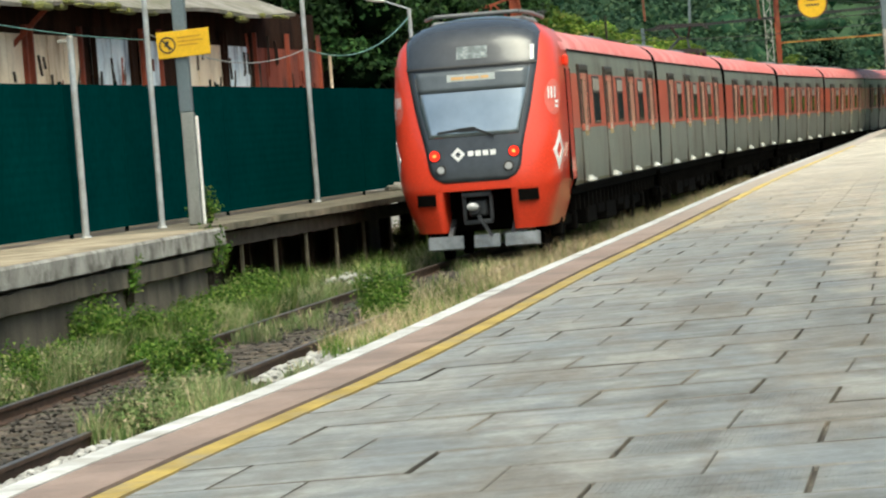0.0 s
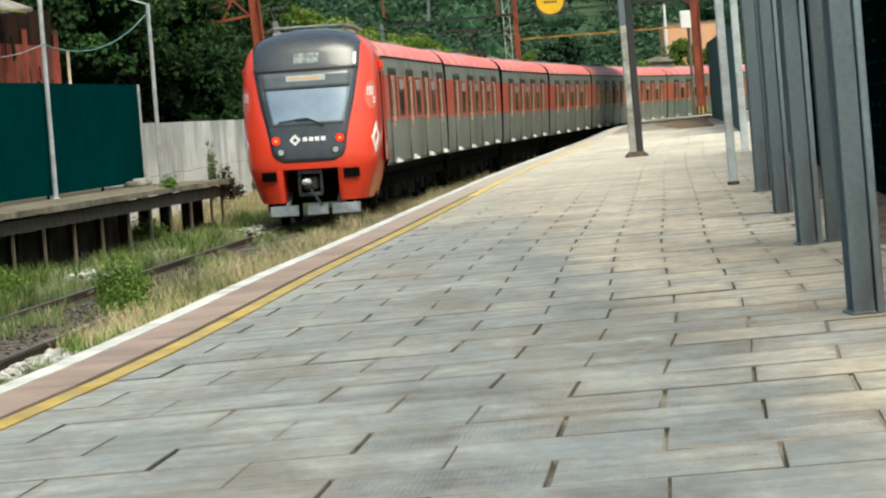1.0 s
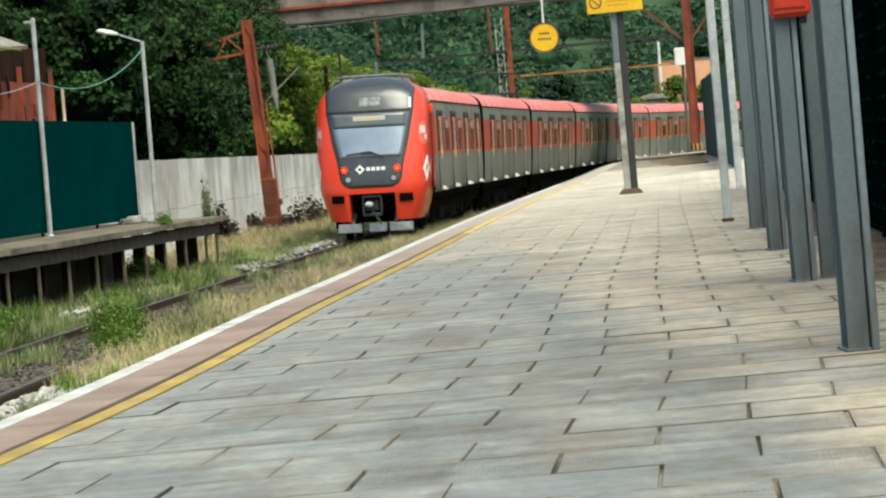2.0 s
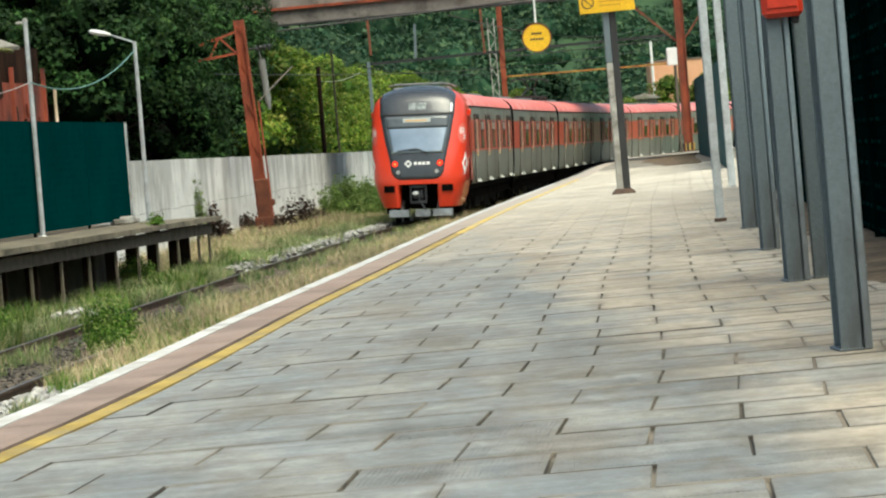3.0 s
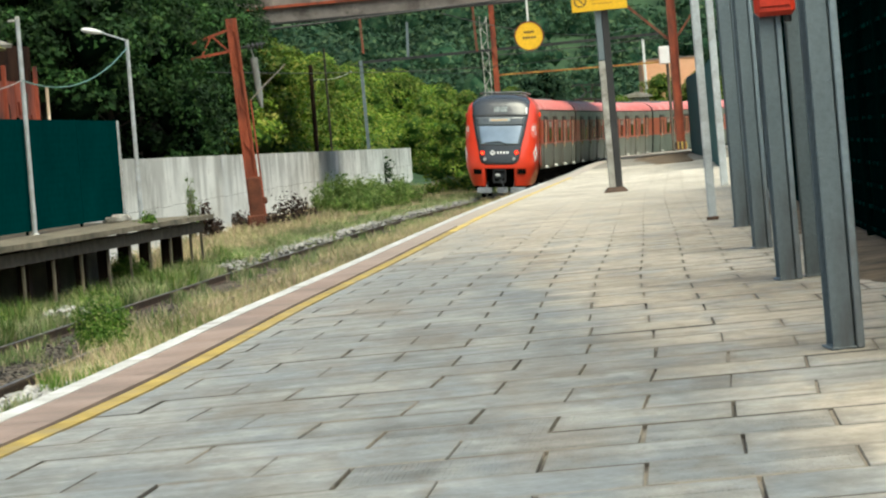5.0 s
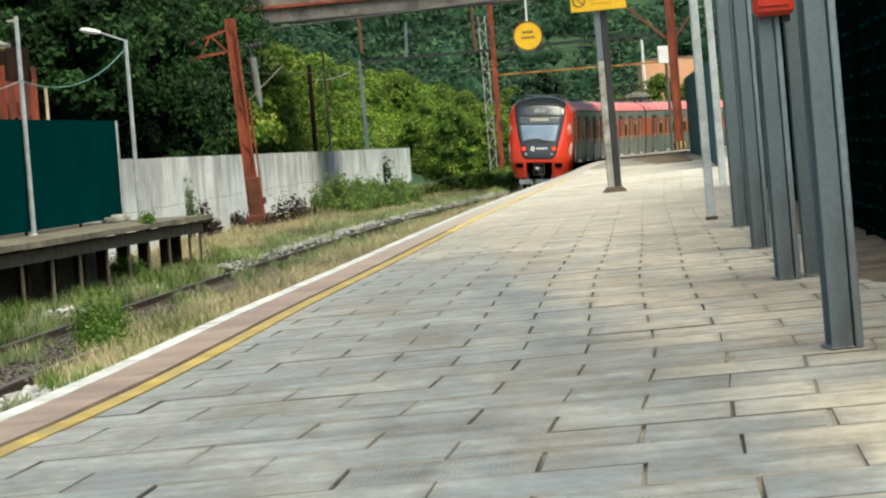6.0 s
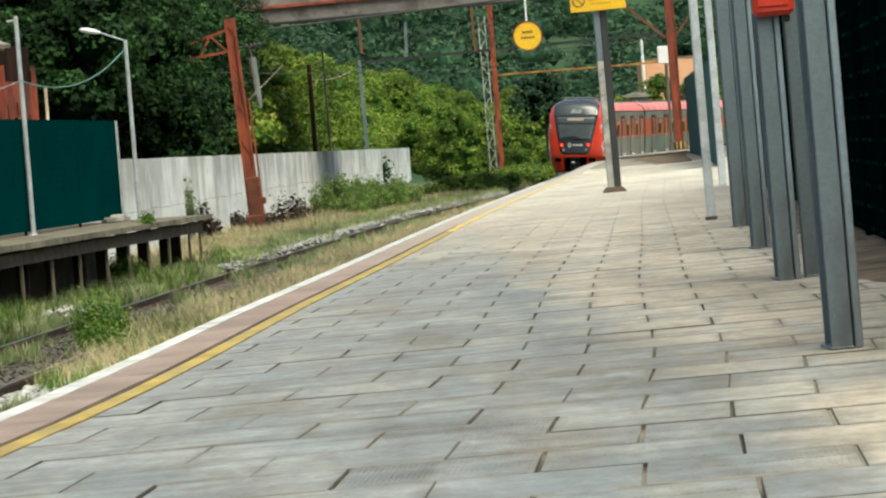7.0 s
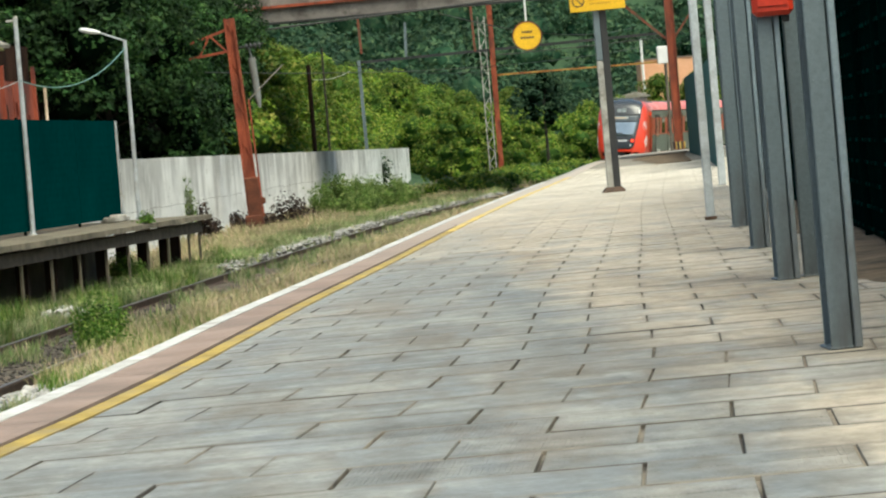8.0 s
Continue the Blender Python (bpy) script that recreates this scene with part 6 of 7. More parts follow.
def pantograph(t):
    """Raised current collector: insulated base, hinged arms, contact head."""
    bm = bmesh.new()
    for s in (-1, 1):
        bar(bm, (s * 0.55, 1.3, 4.22), (s * 0.55, 3.7, 4.22), 0.09, 0.09)
        for y in (1.45, 3.55):
            rod(bm, (s * 0.55, y, 4.0), (s * 0.55, y, 4.19), 0.07, n=8)
    for y in (1.5, 2.5, 3.5):
        bar(bm, (-0.6, y, 4.23), (0.6, y, 4.23), 0.09, 0.09)
    base = part("pantograph", bm, M_BLACK, t, "black steel current collector on the roof")
    bm = bmesh.new()
    for s in (-1, 1):
        bar(bm, (s * 0.30, 1.6, 4.27), (s * 0.12, 2.9, 4.62), 0.06, 0.06)
    part("lower_arm", bm, M_BLACK, base)
    bm = bmesh.new()
    for s in (-1, 1):
        bar(bm, (s * 0.12, 2.9, 4.62), (s * 0.30, 2.1, 4.98), 0.05, 0.05)
    bar(bm, (-0.14, 2.9, 4.62), (0.14, 2.9, 4.62), 0.06, 0.06)
    part("upper_arm", bm, M_BLACK, base)
    bm = bmesh.new()
    for y in (1.95, 2.25):
        sweep(bm, [[(x, y - 0.03, z - 0.035), (x, y + 0.03, z - 0.035), (x, y + 0.03, z + 0.035), (x, y - 0.03, z + 0.035)] for x, z in ((-0.82, 4.88), (-0.62, 5.0), (0.62, 5.0), (0.82, 4.88))])
    part("contact_head", bm, M_BLACK, base)


pantograph(CARS[2])


def nose_y(t):
    u = t - 6.0
    rush = 0.4 + 2.0 * u - 0.1 * u * u if u > 0 else 2.5 * max(0.0, u + 0.4) ** 2
    return 57.2 + 13.9 * t + 0.31 * t * t + rush


def cant(y):
    return float(np.interp(y, [60, 80, 100, 125, 150, 400], [0.0, 0.6, 1.6, 3.4, 4.2, 4.2]))


def car_pose(y):
    a, b = y + 3.2, y + 16.7
    xa, xb = track_x(a), track_x(b)
    h = math.atan2(xb - xa, b - a)
    return pose(xa - 3.2 * math.sin(h), a - 3.2 * math.cos(h), RAIL, 0, 0, -math.degrees(h)) @ pose(0, 0, 0, 0, cant(y + 10), 0)


def motions():
    times = [i * 0.25 for i in range(33)]
    for i, car in enumerate(CARS):
        rows = []
        for t in times:
            rows.append((t, car_pose(nose_y(t) + PITCH * i * 0.992)))
        walk(car, rows)


# ---- plants ----
def cards(rng, centres, normals, size, aspect=1.6, spread=0.7, small=False):
    """Leaves at the given places, facing roughly along the given directions; small ones are three-cornered."""
    n = len(centres)
    nor = normals + rng.normal(0, spread, (n, 3))
    nor /= np.linalg.norm(nor, axis=1)[:, None] + 1e-9
    ref = rng.normal(0, 1, (n, 3))
    u = np.cross(nor, ref)
    u /= np.linalg.norm(u, axis=1)[:, None] + 1e-9
    v = np.cross(nor, u)
    s = (size * rng.uniform(0.6, 1.4, n))[:, None]
    a, b = u * s * aspect * 0.5, v * s * 0.5
    bend = nor * s * 0.12
    if small:
        return np.stack([centres - a, centres + a * 0.7 - b + bend, centres + a * 0.7 + b - bend], 1).reshape(-1, 3), np.arange(3 * n).reshape(-1, 3)
    verts = np.stack([centres - a, centres - b * 0.9 + bend, centres + a, centres + b * 0.9 + bend], 1).reshape(-1, 3)
    return verts, np.arange(4 * n).reshape(-1, 4)


def blob_cards(rng, blobs, per, size, squash=0.8, spread=0.5, up=0.3):
    """Leaves on the upper shells of many rounded clumps (x, y, z, r)."""
    cs, ns = [], []
    for x, y, z, r in blobs:
        k = max(8, int(per * r * r))
        d = rng.normal(0, 1, (k, 3))
        d /= np.linalg.norm(d, axis=1)[:, None]
        d[:, 2] = np.where(d[:, 2] < -0.35, -d[:, 2], d[:, 2])
        rr = r * (1.12 - 0.42 * rng.uniform(0, 1, k) ** 2)[:, None]
        cs.append(np.array([x, y, z]) + d * rr * np.array([1, 1, squash]))
        ns.append(d + np.array([0, 0, up]))
    return cards(rng, np.concatenate(cs), np.concatenate(ns), size, spread=spread, small=True)


def ball_mesh():
    bm = bmesh.new()
    bmesh.ops.create_icosphere(bm, subdivisions=2, radius=1.0)
    ball = np.array([v.co[:] for v in bm.verts])
    tri = np.array([[v.index for v in f.verts] for f in bm.faces])
    bm.free()
    return ball, tri


def lumps(rng, blobs, lo=0.45, hi=0.82):
    """Ragged lumps inside foliage clumps; their dark colours stand for the shade there."""
    ball, tri = ball_mesh()
    V, F, n = [], [], 0
    for x, y, z, r in blobs:
        V.append(np.array([x, y, z]) + ball * rng.uniform(lo, hi, (len(ball), 1)) * r * np.array([1, 1, 0.8]))
        F.append(tri + n)
        n += len(ball)
    return np.concatenate(V), np.concatenate(F)


def clumps(name, rng, blobs, per, size, material, core=None, spread=0.5, up=0.3):
    """Rounded foliage: a lumpy core in shade colours and leaves over it."""
    v, f = blob_cards(rng, blobs, per, size, spread=spread, up=up)
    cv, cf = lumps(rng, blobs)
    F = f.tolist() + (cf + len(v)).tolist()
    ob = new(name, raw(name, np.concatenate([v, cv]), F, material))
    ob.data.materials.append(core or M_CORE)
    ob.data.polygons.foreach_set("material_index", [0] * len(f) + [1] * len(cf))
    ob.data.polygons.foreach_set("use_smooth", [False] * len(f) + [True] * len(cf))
    return ob


def tree(name, seed, h, crown_r, material, label, leaf=0.12, per=480, low=0.25, lobes=74, core=None):
    """Trunk with limbs, and a crown of separate lobes of leaves round a core in shade colours."""
    rng = np.random.default_rng(seed)
    t = thing(name, label, "tree", "trees behind the platform")
    bm = bmesh.new()
    pts = [Vector((0, 0, -0.4))]
    for i in range(1, 6):
        pts.append(Vector((rng.normal(0, 0.05 * h / 5), rng.normal(0, 0.05 * h / 5), h * 0.8 * i / 5)))
    for i, (a, b) in enumerate(zip(pts, pts[1:])):
        rod(bm, a, b, 0.022 * h * (1 - i / 6), 0.022 * h * (1 - (i + 1) / 6), 9)
    blobs = []
    for i in range(lobes):
        u = (i + 0.5) / lobes
        z = h * (low + (1.0 - low) * u)
        k = math.sin(math.pi * min(1, max(0.14, 0.1 + 0.92 * u))) ** 0.55
        a = i * 2.39996 + rng.uniform(-0.4, 0.4)
        r = crown_r * k * (0.95 - 0.6 * rng.uniform() ** 2)
        tip = Vector((r * math.cos(a), r * math.sin(a), z))
        if i % 4 == 0:
            rod(bm, (0, 0, max(0.3, min(z * 0.75, h * 0.75))), tip, 0.005 * h, 0.0015 * h, 5)
        blobs.append((tip.x, tip.y, z, crown_r * rng.uniform(0.17, 0.30)))
    part("trunk", bm, M_BARK, t)
    v, f = blob_cards(rng, blobs, per, leaf, spread=0.6, up=0.4)
    ob = new("crown", raw("crown", v, f, material))
    ob.parent = t
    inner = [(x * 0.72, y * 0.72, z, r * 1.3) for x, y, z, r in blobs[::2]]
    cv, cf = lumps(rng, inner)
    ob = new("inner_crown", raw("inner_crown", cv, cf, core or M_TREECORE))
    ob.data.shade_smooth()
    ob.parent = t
    return t


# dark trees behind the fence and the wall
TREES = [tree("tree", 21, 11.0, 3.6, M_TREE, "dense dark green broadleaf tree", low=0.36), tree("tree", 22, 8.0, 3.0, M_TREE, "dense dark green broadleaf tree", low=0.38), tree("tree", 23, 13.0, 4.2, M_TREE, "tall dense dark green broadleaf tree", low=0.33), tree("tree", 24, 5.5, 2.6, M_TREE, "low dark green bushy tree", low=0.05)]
SPOTS = [(0, -11.0, 98, 10), (1, -9.4, 93, 60), (2, -13.5, 108, 80), (1, -8.6, 108, 200), (3, -8.3, 112, 30), (0, -10.5, 118, 120), (1, -12.4, 92, 250),
         (2, -17, 122, 40), (0, -8.4, 126, 300), (3, -7.6, 120, 210), (2, -19, 104, 10), (1, -15, 96, 15), (0, -17, 92, 190), (2, -23, 118, 77), (1, -8.7, 134, 17), (0, -11.6, 140, 48), (2, -15.5, 136, 160), (2, -9.6, 123, 20), (2, -10.2, 141.5, 300)]
used = set()
for k, x, y, rz in SPOTS:
    x = min(x, wall_x(y) - (3.6, 3.0, 4.2, 2.6)[k] * 1.08)
    m = pose(x, y, ground_z(x, y), 0, 0, rz)
    if k in used:
        copy_thing(TREES[k], m)
    else:
        TREES[k].matrix_basis = m
        used.add(k)

# bright scrub on the slope
rng = np.random.default_rng(5)
blobs = []
for i in range(1500):
    y = rng.uniform(150, 335)
    right = min(wall_x(min(y, 262)) - 0.9 + max(0, y - 264) * 0.14, track_x(y) - 6.0)
    r = rng.uniform(0.45, 1.5)
    x = right - r - rng.exponential(7.0)
    d = right - x
    z = ground_z(x, y) + rng.uniform(0.2, 1.0) * min(6.6, 1.6 + d * 1.05)
    blobs.append((x, y, z, r))
for i in range(420):
    y = rng.uniform(264, 330)
    w = max(4.0, track_x(y) - 6.5 + 3.0)
    u = rng.uniform()
    x = -3.0 + w * u
    blobs.append((x, y, RAIL + 0.2 + rng.uniform(0.1, 1.0) * (1.2 + 4.2 * (1 - u) ** 0.8), rng.uniform(0.5, 1.3)))
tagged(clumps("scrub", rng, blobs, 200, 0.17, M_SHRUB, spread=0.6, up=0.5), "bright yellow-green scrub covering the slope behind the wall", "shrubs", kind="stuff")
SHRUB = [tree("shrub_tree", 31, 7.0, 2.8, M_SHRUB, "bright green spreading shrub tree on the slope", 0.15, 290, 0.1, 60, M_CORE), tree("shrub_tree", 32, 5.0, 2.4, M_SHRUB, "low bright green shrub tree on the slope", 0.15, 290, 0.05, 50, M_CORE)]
SH = [(0, -8.5, 172, 0), (1, -7.6, 182, 40), (0, -8.2, 196, 90), (1, -7.0, 205, 10), (0, -7.3, 222, 140), (1, -7.4, 236, 70), (0, -7.6, 252, 30), (1, -0.6, 274, 200), (0, -2.6, 280, 260), (1, 1.5, 285, 33), (0, 3.0, 300, 120), (0, -10.5, 160, 60), (1, 5.5, 262, 100), (0, 7.0, 300, 200), (1, 3.2, 240, 310), (1, 1.0, 226, 15), (1, 15.0, 268, 10), (1, 13.0, 280, 50), (0, 20.2, 294, 80), (0, 23.5, 293, 150), (0, 26.5, 292, 210)]
used = set()
for k, x, y, rz in SH:
    m = pose(x, y, ground_z(x, y), 0, 0, rz)
    if k in used:
        copy_thing(SHRUB[k], m)
    else:
        SHRUB[k].matrix_basis = m
        used.add(k)

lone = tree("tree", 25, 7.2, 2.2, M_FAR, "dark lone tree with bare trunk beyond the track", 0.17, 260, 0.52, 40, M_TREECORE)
lone.matrix_basis = pose(7.9, 235, ground_z(7.9, 235), 0, 0, 20)

# far wooded hill
blobs = []
for i in range(1700):
    y = rng.uniform(340, 760)
    x = rng.uniform(-90, 95) * y / 600
    r = rng.uniform(1.8, 4.2)
    blobs.append((x, y, ground_z(x, y) + rng.uniform(0.0, 3.5), r))
tagged(clumps("far_wood", rng, blobs, 20.0, 0.50, M_FAR, M_FARCORE, spread=0.7), "dense dark green woods on the far hill", "woods", kind="stuff")

# shrubs beyond the far end of the platform and between track and slope
blobs = []
for i in range(420):
    y = rng.uniform(158, 300)
    x = track_x(y) - rng.uniform(2.6, 6.0 if y < 200 else 8.0)
    blobs.append((x, y, RAIL + rng.uniform(-0.1, 0.5), rng.uniform(0.3, 0.75)))
for i in range(160):
    y = rng.uniform(232, 300)
    x = track_x(y) + rng.uniform(3, 14)
    blobs.append((x, y, RAIL + rng.uniform(0, 1.6), rng.uniform(0.5, 1.2)))
tagged(clumps("verge_bushes", rng, blobs, 260, 0.10, M_SHRUB, spread=0.6, up=0.5), "low green bushes along the verge of the track", "shrubs", kind="stuff")

# weeds by the track
def weed(seed, at_, r, h, material, label, leaf=0.045, n=2200):
    """A leafy plant: many stems that fan out from the root, with leaves along them."""
    rng = np.random.default_rng(seed)
    t = thing("bush", label, "bush", "weeds and bushes along the track", at=at_)
    k = 46
    a = rng.uniform(0, math.tau, k)
    d = np.sqrt(rng.uniform(0, 1, k))
    foot = np.stack([0.45 * r * d * np.cos(a), 0.45 * r * d * np.sin(a), np.full(k, -0.15)], 1)
    tip = np.stack([r * d * np.cos(a) * rng.uniform(0.8, 1.2, k), r * d * np.sin(a) * rng.uniform(0.8, 1.2, k), h * rng.uniform(0.55, 1.1, k) * (1 - 0.35 * d * d)], 1)
    bm = bmesh.new()
    for p, q in zip(foot, tip):
        rod(bm, p, q, 0.006, 0.002, 4, False)
    part("branching_stem", bm, M_BARK, t)
    which = rng.integers(0, k, n)
    u = rng.uniform(0.25, 1.0, n) ** 0.8
    c = foot[which] + (tip[which] - foot[which]) * u[:, None] + rng.normal(0, 0.055 + r * 0.05, (n, 3)) * np.array([1, 1, 0.7])
    c[:, 2] = np.abs(c[:, 2] - 0.02) + 0.02
    out = np.stack([c[:, 0], c[:, 1], np.full(n, 0.5 * h)], 1)
    v, f = cards(rng, c, out / (np.linalg.norm(out, axis=1)[:, None] + 1e-6), leaf, 2.0, 0.7, True)
    ob = new("leaves", raw("leaves", v, f, material))
    ob.parent = t
    return t


GREEN = "leafy green weed bush by the rails"
BUSHES = [(-5.25, 32.2, 0.30, 0.66), (-5.62, 33.2, 0.24, 0.44), (-6.5, 36.6, 0.26, 0.30), (-7.35, 37.9, 0.30, 0.72), (-7.5, 39.1, 0.32, 0.80), (-7.2, 40.6, 0.28, 0.52), (-6.75, 41.6, 0.30, 0.42), (-7.05, 43.2, 0.30, 0.48),
          (-7.0, 45.0, 0.30, 0.52), (-6.95, 47.0, 0.32, 0.50), (-7.0, 48.6, 0.30, 0.58), (-7.1, 50.2, 0.34, 0.50), (-4.5, 43.1, 0.30, 0.76), (-4.62, 44.3, 0.24, 0.52), (-4.42, 42.2, 0.22, 0.40), (-7.3, 35.6, 0.34, 0.46), (-7.4, 33.6, 0.34, 0.50), (-6.35, 66.6, 0.4, 0.7)]
for s, (x, y, r, h) in enumerate(BUSHES):
    weed(s + 1, (x, y, RAIL - 0.14), r, h, M_WEED, GREEN, 0.026, 5200)
for s, (x, y, r, h) in enumerate([(-4.98, 27.0, 0.26, 0.40), (-4.92, 28.2, 0.28, 0.42), (-4.9, 29.6, 0.26, 0.40), (-7.3, 31.4, 0.5, 0.5), (-7.0, 34.6, 0.36, 0.42)]):
    weed(s + 90, (x, y, RAIL - 0.14), r, h, M_MEADOW, "pale green weed with whitish flower heads", 0.024, 3600)
for s, (x, y, r, h) in enumerate([(-5.25, 115.0, 0.6, 1.3), (-6.0, 113.0, 0.45, 0.7), (-6.85, 111.5, 0.5, 0.75), (-7.2, 101.0, 0.3, 1.3), (-7.3, 104.5, 0.4, 0.8), (-4.7, 117.5, 0.5, 0.7)]):
    weed(s + 60, (x, y, RAIL - 0.14), r, h, M_BROWNLEAF, "withered dark brown bush before the concrete wall", 0.075, 700)
for s, (x, y, r, h) in enumerate([(-3.95, 123.5, 0.95, 1.8), (-3.1, 126.0, 0.9, 1.5), (-2.3, 129.5, 1.0, 1.5), (-3.0, 121.5, 0.7, 1.1), (-1.6, 133.5, 0.9, 1.3), (-3.2, 131.5, 0.9, 1.5)]):
    weed(s + 70, (x, y, RAIL - 0.14), r, h, M_FEATHER, "pale feathery green bush before the concrete wall", 0.055, 5600)
weed(85, (-7.32, 98.0, RAIL - 0.14), 0.14, 2.2, M_FEATHER, "thin pale green creeper on the concrete wall", 0.06, 420)
weed(80, (-3.35, 216.0, RAIL - 0.2), 0.6, 2.6, M_TREE, "dark straggly climber on the concrete wall", 0.14, 240)
weed(81, (-5.82, 66.0, LEFT), 0.14, 0.22, M_WEED, "small green weed growing from the platform edge", 0.04, 260)
weed(82, (-7.95, 50.6, LEFT), 0.22, 0.6, M_WEED, "small green weed growing through the platform", 0.05, 350)
weed(83, (-7.15, 45.9, LEFT - 0.62), 0.22, 0.75, M_WEED, "green weed climbing over the platform edge", 0.04, 700)
weed(84, (-7.42, 40.8, LEFT - 0.62), 0.14, 0.5, M_WEED, "green weed climbing over the platform edge", 0.04, 350)


def grass(name, seed, n, place, h, material, label, lean=0.5, width=0.0055):
    """Blades of grass: bent strips that end in a tip."""
    rng = np.random.default_rng(seed)
    base = np.array([place(rng) for _ in range(n)])
    hh = h * rng.uniform(0.35, 1.3, n) * base[:, 3]
    a = rng.uniform(0, math.tau, n)
    d = np.stack([np.cos(a), np.sin(a), np.zeros(n)], 1)
    s = np.stack([-np.sin(a), np.cos(a), np.zeros(n)], 1) * (width * (0.7 + base[:, 1] / 60))[:, None]
    p = base[:, :3]
    up = np.array([0, 0, 1.0])
    l = (lean * rng.uniform(0.2, 1.5, n) * hh)[:, None] * d
    q = p + l * 0.35 + up * (hh * 0.6)[:, None]
    e = p + l + up * hh[:, None]
    verts = np.stack([p - s, p + s, q + s * 0.8, q - s * 0.8, e], 1).reshape(-1, 3)
    k = np.arange(n)[:, None] * 5
    faces = (k + np.array([0, 1, 2, 3])).tolist() + (k + np.array([3, 2, 4])).tolist()
    tagged(new(name, raw(name, verts, faces, material)), label, "grass", kind="stuff")


def clumped(rng, x0, x1, y0, y1, cell, cut):
    while True:
        y = y0 + (y1 - y0) * rng.uniform() ** 1.25
        x = x0(y) + (x1(y) - x0(y)) * rng.uniform()
        g = noise.noise((x * cell, y * cell * 0.5, 3.1)) + 0.5 * noise.noise((x * cell * 2.7, y * cell, 7.7))
        if g > cut:
            return x, y, ground_z(x, y) + 0.0, 0.75 + 0.8 * max(0, g)


grass("dry_grass", 51, 88000, lambda r: clumped(r, lambda y: track_x(y) + (1.0 if y < 41 else 0.6), lambda y: edge_x(y) - 0.05, 36, 150, 0.9, -0.2), 0.35, M_DRY, "tall dry tan and green grass between rail and platform", 0.8, 0.0034)
grass("green_grass", 52, 90000, lambda r: clumped(r, lambda y: max(track_x(y) - 3.6, A_EDGE(y) + 0.1 if y < 47 else B_EDGE(min(y, 72)) - 0.6), lambda y: track_x(y) - 1.15, 24, 150, 0.8, -0.2), 0.32, M_MEADOW, "lush green grass between track and opposite platform", 0.7, 0.0038)
grass("lush_grass", 56, 16000, lambda r: clumped(r, lambda y: max(track_x(y) - 3.6, A_EDGE(y) + 0.1 if y < 47 else B_EDGE(min(y, 72)) - 0.6), lambda y: track_x(y) - 1.15, 24, 80, 1.4, 0.1), 0.34, M_GRASS, "lush green grass between track and opposite platform")
grass("track_grass", 53, 7000, lambda r: clumped(r, lambda y: track_x(y) - 0.75, lambda y: track_x(y) + 0.75, 40, 140, 1.3, 0.2), 0.18, M_MEADOW, "patchy grass between the rails")
grass("seed_grass", 54, 5000, lambda r: clumped(r, lambda y: track_x(y) + 0.75, lambda y: track_x(y) + 1.6, 26.5, 33, 1.2, -0.25), 0.27, M_MEADOW, "tall grass with pale seed heads beside the platform edge")
grass("edge_grass", 57, 5000, lambda r: clumped(r, lambda y: track_x(y) + 0.95, lambda y: edge_x(y) - 0.1, 35, 46, 1.2, 0.0), 0.30, M_GRASS, "patchy green grass beside the platform edge")
grass("wall_grass", 55, 42000, lambda r: clumped(r, lambda y: wall_x(y) + 0.2, lambda y: track_x(y) - 2.6, 76, 200, 0.6, -0.2), 0.42, M_DRY, "tall dry grass at the foot of the concrete wall", 0.7, 0.004)


# ballast stones
def stones(name, seed, n, place, r0, r1, label, material=None):
    rng = np.random.default_rng(seed)
    oct_ = np.array([(1, 0, 0), (0, 1, 0), (-1, 0, 0), (0, -1, 0), (0, 0, 1), (0, 0, -1), (.6, .6, .55), (-.6, .6, .5), (.6, -.6, .5), (-.6, -.6, .55)])
    fs = np.array([(0, 6, 8), (4, 6, 7), (4, 7, 9), (4, 9, 8), (4, 8, 6), (1, 7, 6), (2, 9, 7), (3, 8, 9), (0, 1, 6), (1, 2, 7), (2, 3, 9), (3, 0, 8), (5, 1, 0), (5, 2, 1), (5, 3, 2), (5, 0, 3)])
    V, F = [], []
    for i in range(n):
        x, y, z = place(rng)
        r = rng.uniform(r0, r1)
        a = rng.uniform(0, math.tau)
        o = oct_ * rng.uniform(0.7, 1.25, (10, 1)) * r * np.array([1.2, 1, 0.75])
        o = np.stack([o[:, 0] * math.cos(a) - o[:, 1] * math.sin(a), o[:, 0] * math.sin(a) + o[:, 1] * math.cos(a), o[:, 2]], 1)
        V.append(o + np.array([x, y, z]))
        F.append(fs + 10 * i)
    tagged(new(name, raw(name, np.concatenate(V), np.concatenate(F), material or M_STONE)), label, "gravel", kind="stuff")


def bed(rng):
    y = rng.uniform(23, 28.5) if rng.uniform() < 0.4 else rng.uniform(32.5, 41)
    x = track_x(y) + 0.95 + 0.9 * rng.uniform() ** 1.3
    return x, y, ground_z(x, y) + rng.uniform(0.0, 0.07)


def between_rails(rng):
    y = 22 + 38 * rng.uniform() ** 1.3
    x = track_x(y) + rng.uniform(-1.3, 0.9)
    return x, y, ground_z(x, y) + rng.uniform(-0.01, 0.04)


def kerb_stones(rng):
    y = rng.uniform(70, 150)
    x = track_x(y) - 1.35 + rng.normal(0, 0.13)
    return x, y, RAIL - 0.02 + rng.uniform(-0.05, 0.08)


stones("ballast", 61, 3600, bed, 0.025, 0.055, "pale grey crushed ballast stones")
stones("sooty_ballast", 64, 5200, between_rails, 0.012, 0.032, "dark sooty ballast between the rails", M_STONE_DARK)
stones("stone_border", 62, 3600, kerb_stones, 0.03, 0.085, "row of grey stones beside the far track", M_STONE_GREY)
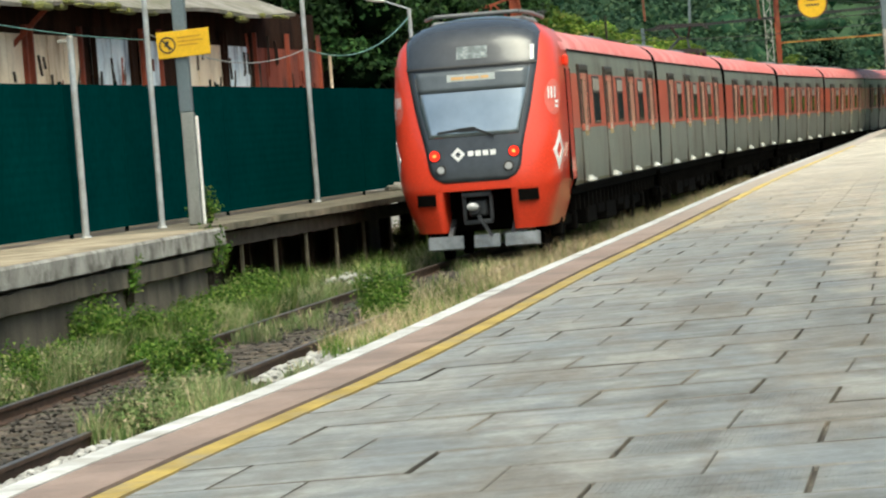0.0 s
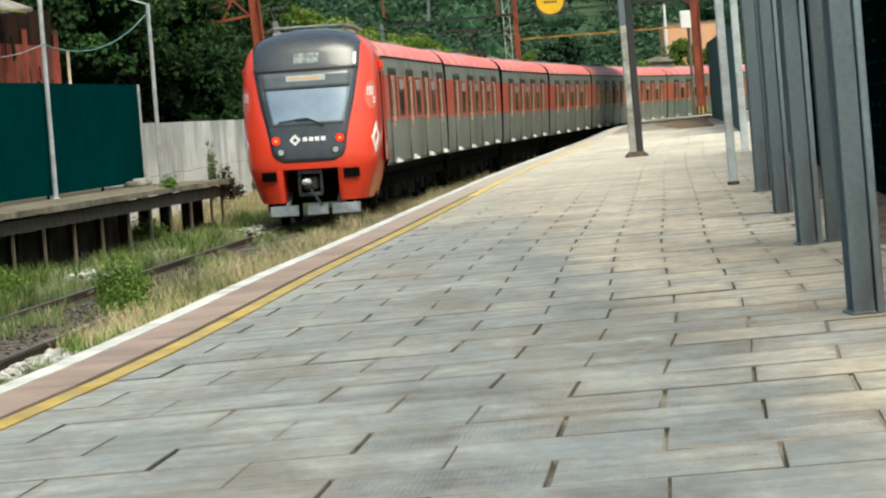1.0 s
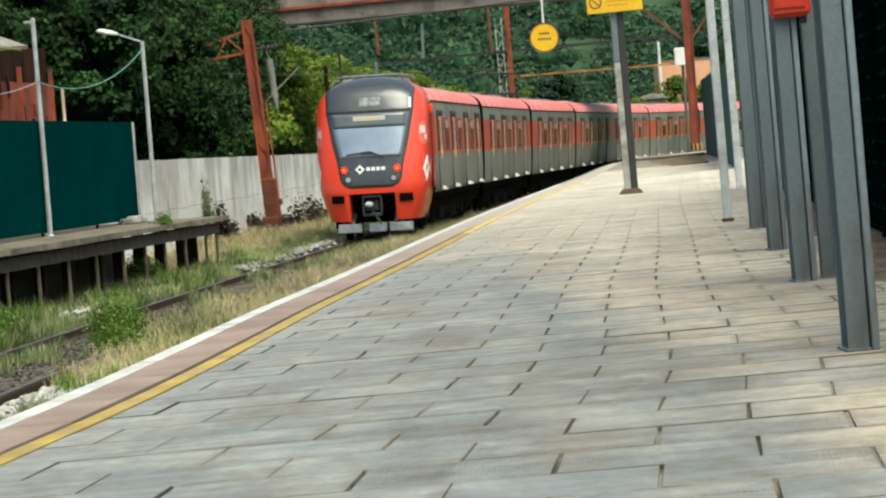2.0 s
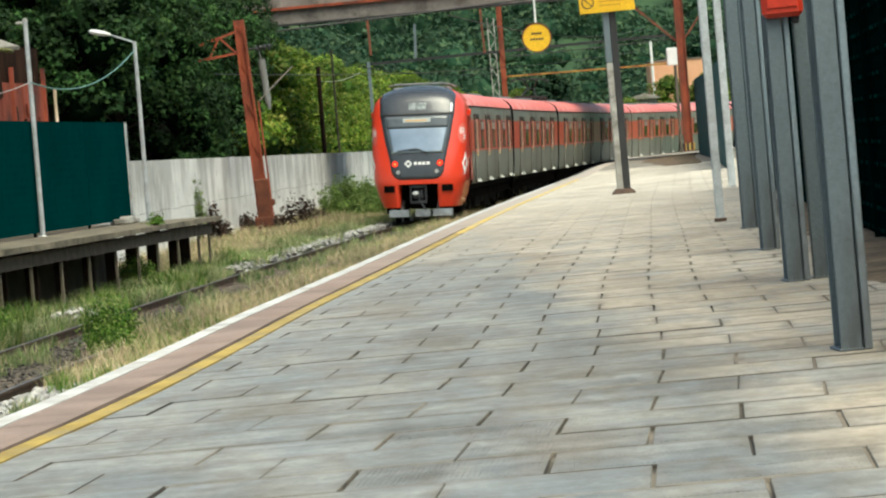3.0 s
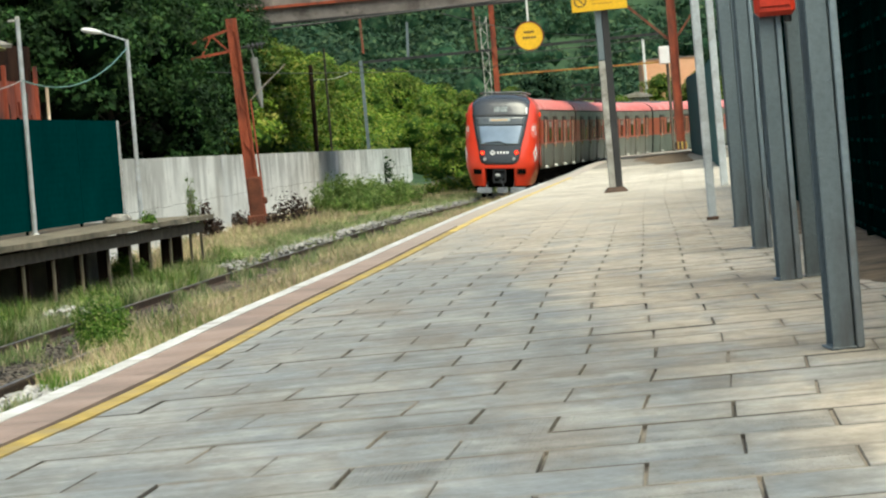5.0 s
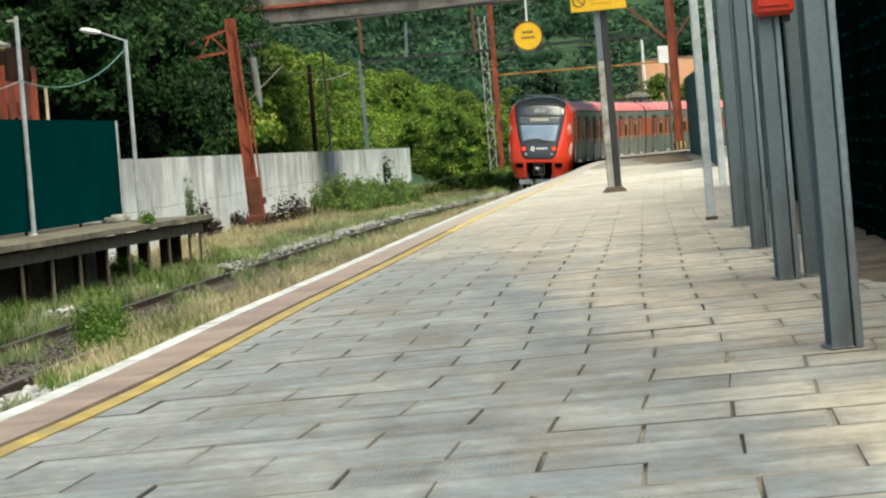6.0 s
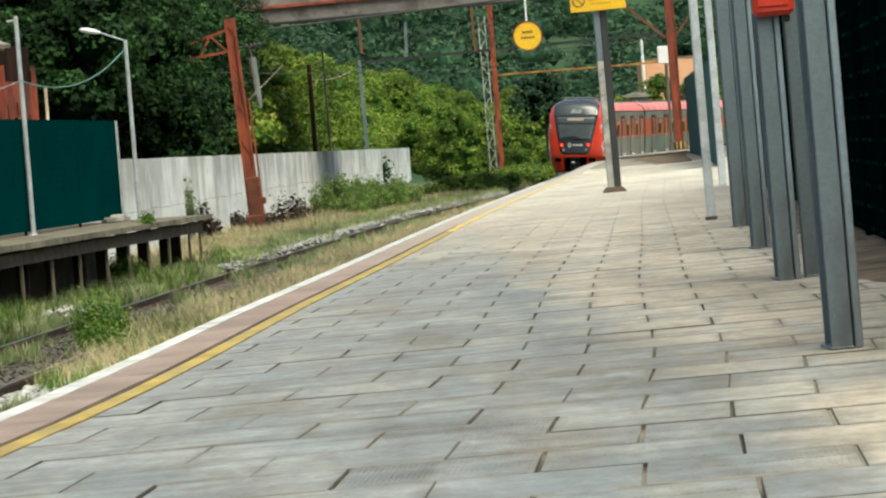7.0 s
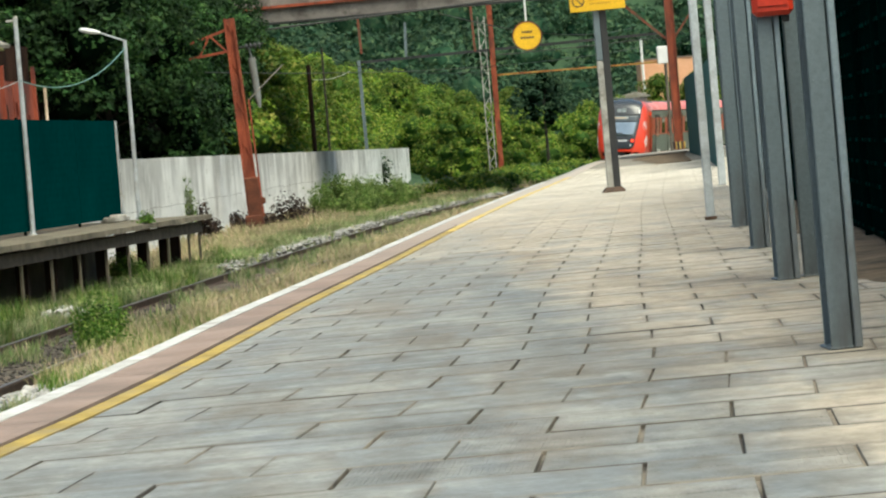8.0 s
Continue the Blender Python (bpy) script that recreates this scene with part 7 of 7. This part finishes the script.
stones("stone_heap", 63, 46, lambda r: (-6.15 + r.normal(0, 0.16), 53.4 + r.normal(0, 0.5), RAIL - 0.1 + r.uniform(0, 0.16)), 0.06, 0.12, "small heap of pale stones in the grass")


# ---- paving slabs of the near platform ----
SLAB_W, SLAB_D = 0.668, 0.712
PAVED_END = 117.0


def slab_mesh(w, d, jx=0.009, jy=0.007):
    bm = bmesh.new()
    g = 0.003
    lo = [(-w / 2 + jx, -d / 2 + jy, -0.034), (w / 2 - jx, -d / 2 + jy, -0.034), (w / 2 - jx, d / 2 - jy, -0.034), (-w / 2 + jx, d / 2 - jy, -0.034)]
    mi = [(x, y, -g) for x, y, _ in lo]
    hi = [(x * (1 - 2 * g / w), y * (1 - 2 * g / d), 0.0) for x, y, _ in lo]
    sweep(bm, [lo, mi, hi])
    bmesh.ops.recalc_face_normals(bm, faces=bm.faces)
    for f in bm.faces:
        f.material_index = 0 if f.normal.z > 0.9 else 1
    return bm


def ribbed():
    """A warning slab: two fields of low ribs that run along the platform."""
    bm = slab_mesh(SLAB_W, SLAB_D)
    for i in range(32):
        x = -SLAB_W / 2 + 0.04 + i * (SLAB_W - 0.08) / 31
        for s in (-1, 1):
            box(bm, (x, s * 0.16, 0.000), (0.012, 0.27, 0.0035))
    return bm


SLABS = []
for jx, jy in ((0.005, 0.004), (0.008, 0.006), (0.006, 0.008), (0.003, 0.003)):
    me = mesh_of("paving_slab", slab_mesh(SLAB_W, SLAB_D, jx, jy), M_SLAB)
    me.materials.append(M_JOINT if jy > 0.005 else M_SLAB)
    SLABS.append(me)
me_rib = mesh_of("ribbed_slab", ribbed(), M_SLAB)
me_rib.materials.append(M_JOINT)
rnd = random.Random(9)
V, F = [], []
far_lo = np.array([(-1, -1, -0.034), (1, -1, -0.034), (1, 1, -0.034), (-1, 1, -0.034), (-1, -1, 0), (1, -1, 0), (1, 1, 0), (-1, 1, 0)], float)
far_f = np.array([(4, 5, 6, 7), (0, 1, 5, 4), (1, 2, 6, 5), (2, 3, 7, 6), (3, 0, 4, 7)])
count = 0
near = 0


def edge_slope(y):
    return edge_x(y + 1.0) / 2 - edge_x(y - 1.0) / 2


for row in range(-16, int(PAVED_END / SLAB_D)):
    v = 0.459 + SLAB_D * row
    drift = -0.014 * (min(max(v, 6.0), 20.0) - 14.0)
    for k in range(0, 20):
        if (row + k) % 2:
            continue
        dc = 0.144 + SLAB_W / 2 * k + drift
        d0, d1 = max(dc - SLAB_W / 2, 0.588), min(dc + SLAB_W / 2, 6.28)
        w = d1 - d0
        if w < 0.05:
            continue
        dm = (d0 + d1) / 2
        y = v
        for _ in range(4):
            y = v - edge_slope(y) * dm
        x = edge_x(y) + dm
        turn = -math.degrees(math.atan(edge_slope(y)))
        dz = fall(dm) + rnd.uniform(-0.002, 0.002)
        tw = rnd.uniform(-0.35, 0.35)
        if abs(w - SLAB_W) < 1e-3 and 9.0 < y < 36 and near < 300:
            rib = 2.3 < dm < 3.8 and y < 12.9 and rnd.random() < 0.7
            ob = new("paving_slab", me_rib if rib else SLABS[rnd.randrange(4)])
            ob.parent = platform
            ob.matrix_basis = pose(x, y, dz, rnd.uniform(-0.2, 0.2), -math.degrees(CROSS) + rnd.uniform(-0.2, 0.2), turn + tw)
            near += 1
        else:
            a = math.radians(turn + tw)
            o = far_lo.copy()
            o[:, 0] *= w / 2 - 0.006
            o[:, 1] *= SLAB_D / 2 - 0.004
            lift = o[:, 0] * CROSS
            V.append(np.stack([o[:, 0] * math.cos(a) - o[:, 1] * math.sin(a) + x, o[:, 0] * math.sin(a) + o[:, 1] * math.cos(a) + y, o[:, 2] + dz + lift], 1))
            F.append(far_f + 8 * count)
            count += 1
bm = bmesh.new()
strip(bm, 3.6, 6.27, -0.03, -0.007, 9.0, 60.0)
part("joint_sand", bm, M_JOINTSAND, platform, "pale sand swept into the joints")
bm = bmesh.new()
strip(bm, 0.588, 6.28, -0.06, 0.0, PAVED_END + 0.4, PLATFORM_END)
part("far_floor", bm, M_FARFLOOR, platform, "bare grey-brown concrete floor")
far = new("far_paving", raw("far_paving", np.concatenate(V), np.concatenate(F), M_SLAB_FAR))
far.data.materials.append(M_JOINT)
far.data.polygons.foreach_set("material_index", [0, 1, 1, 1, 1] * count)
far.parent = platform
tagged(far, "worn sandy and grey paving slabs", kind="stuff")

motions()
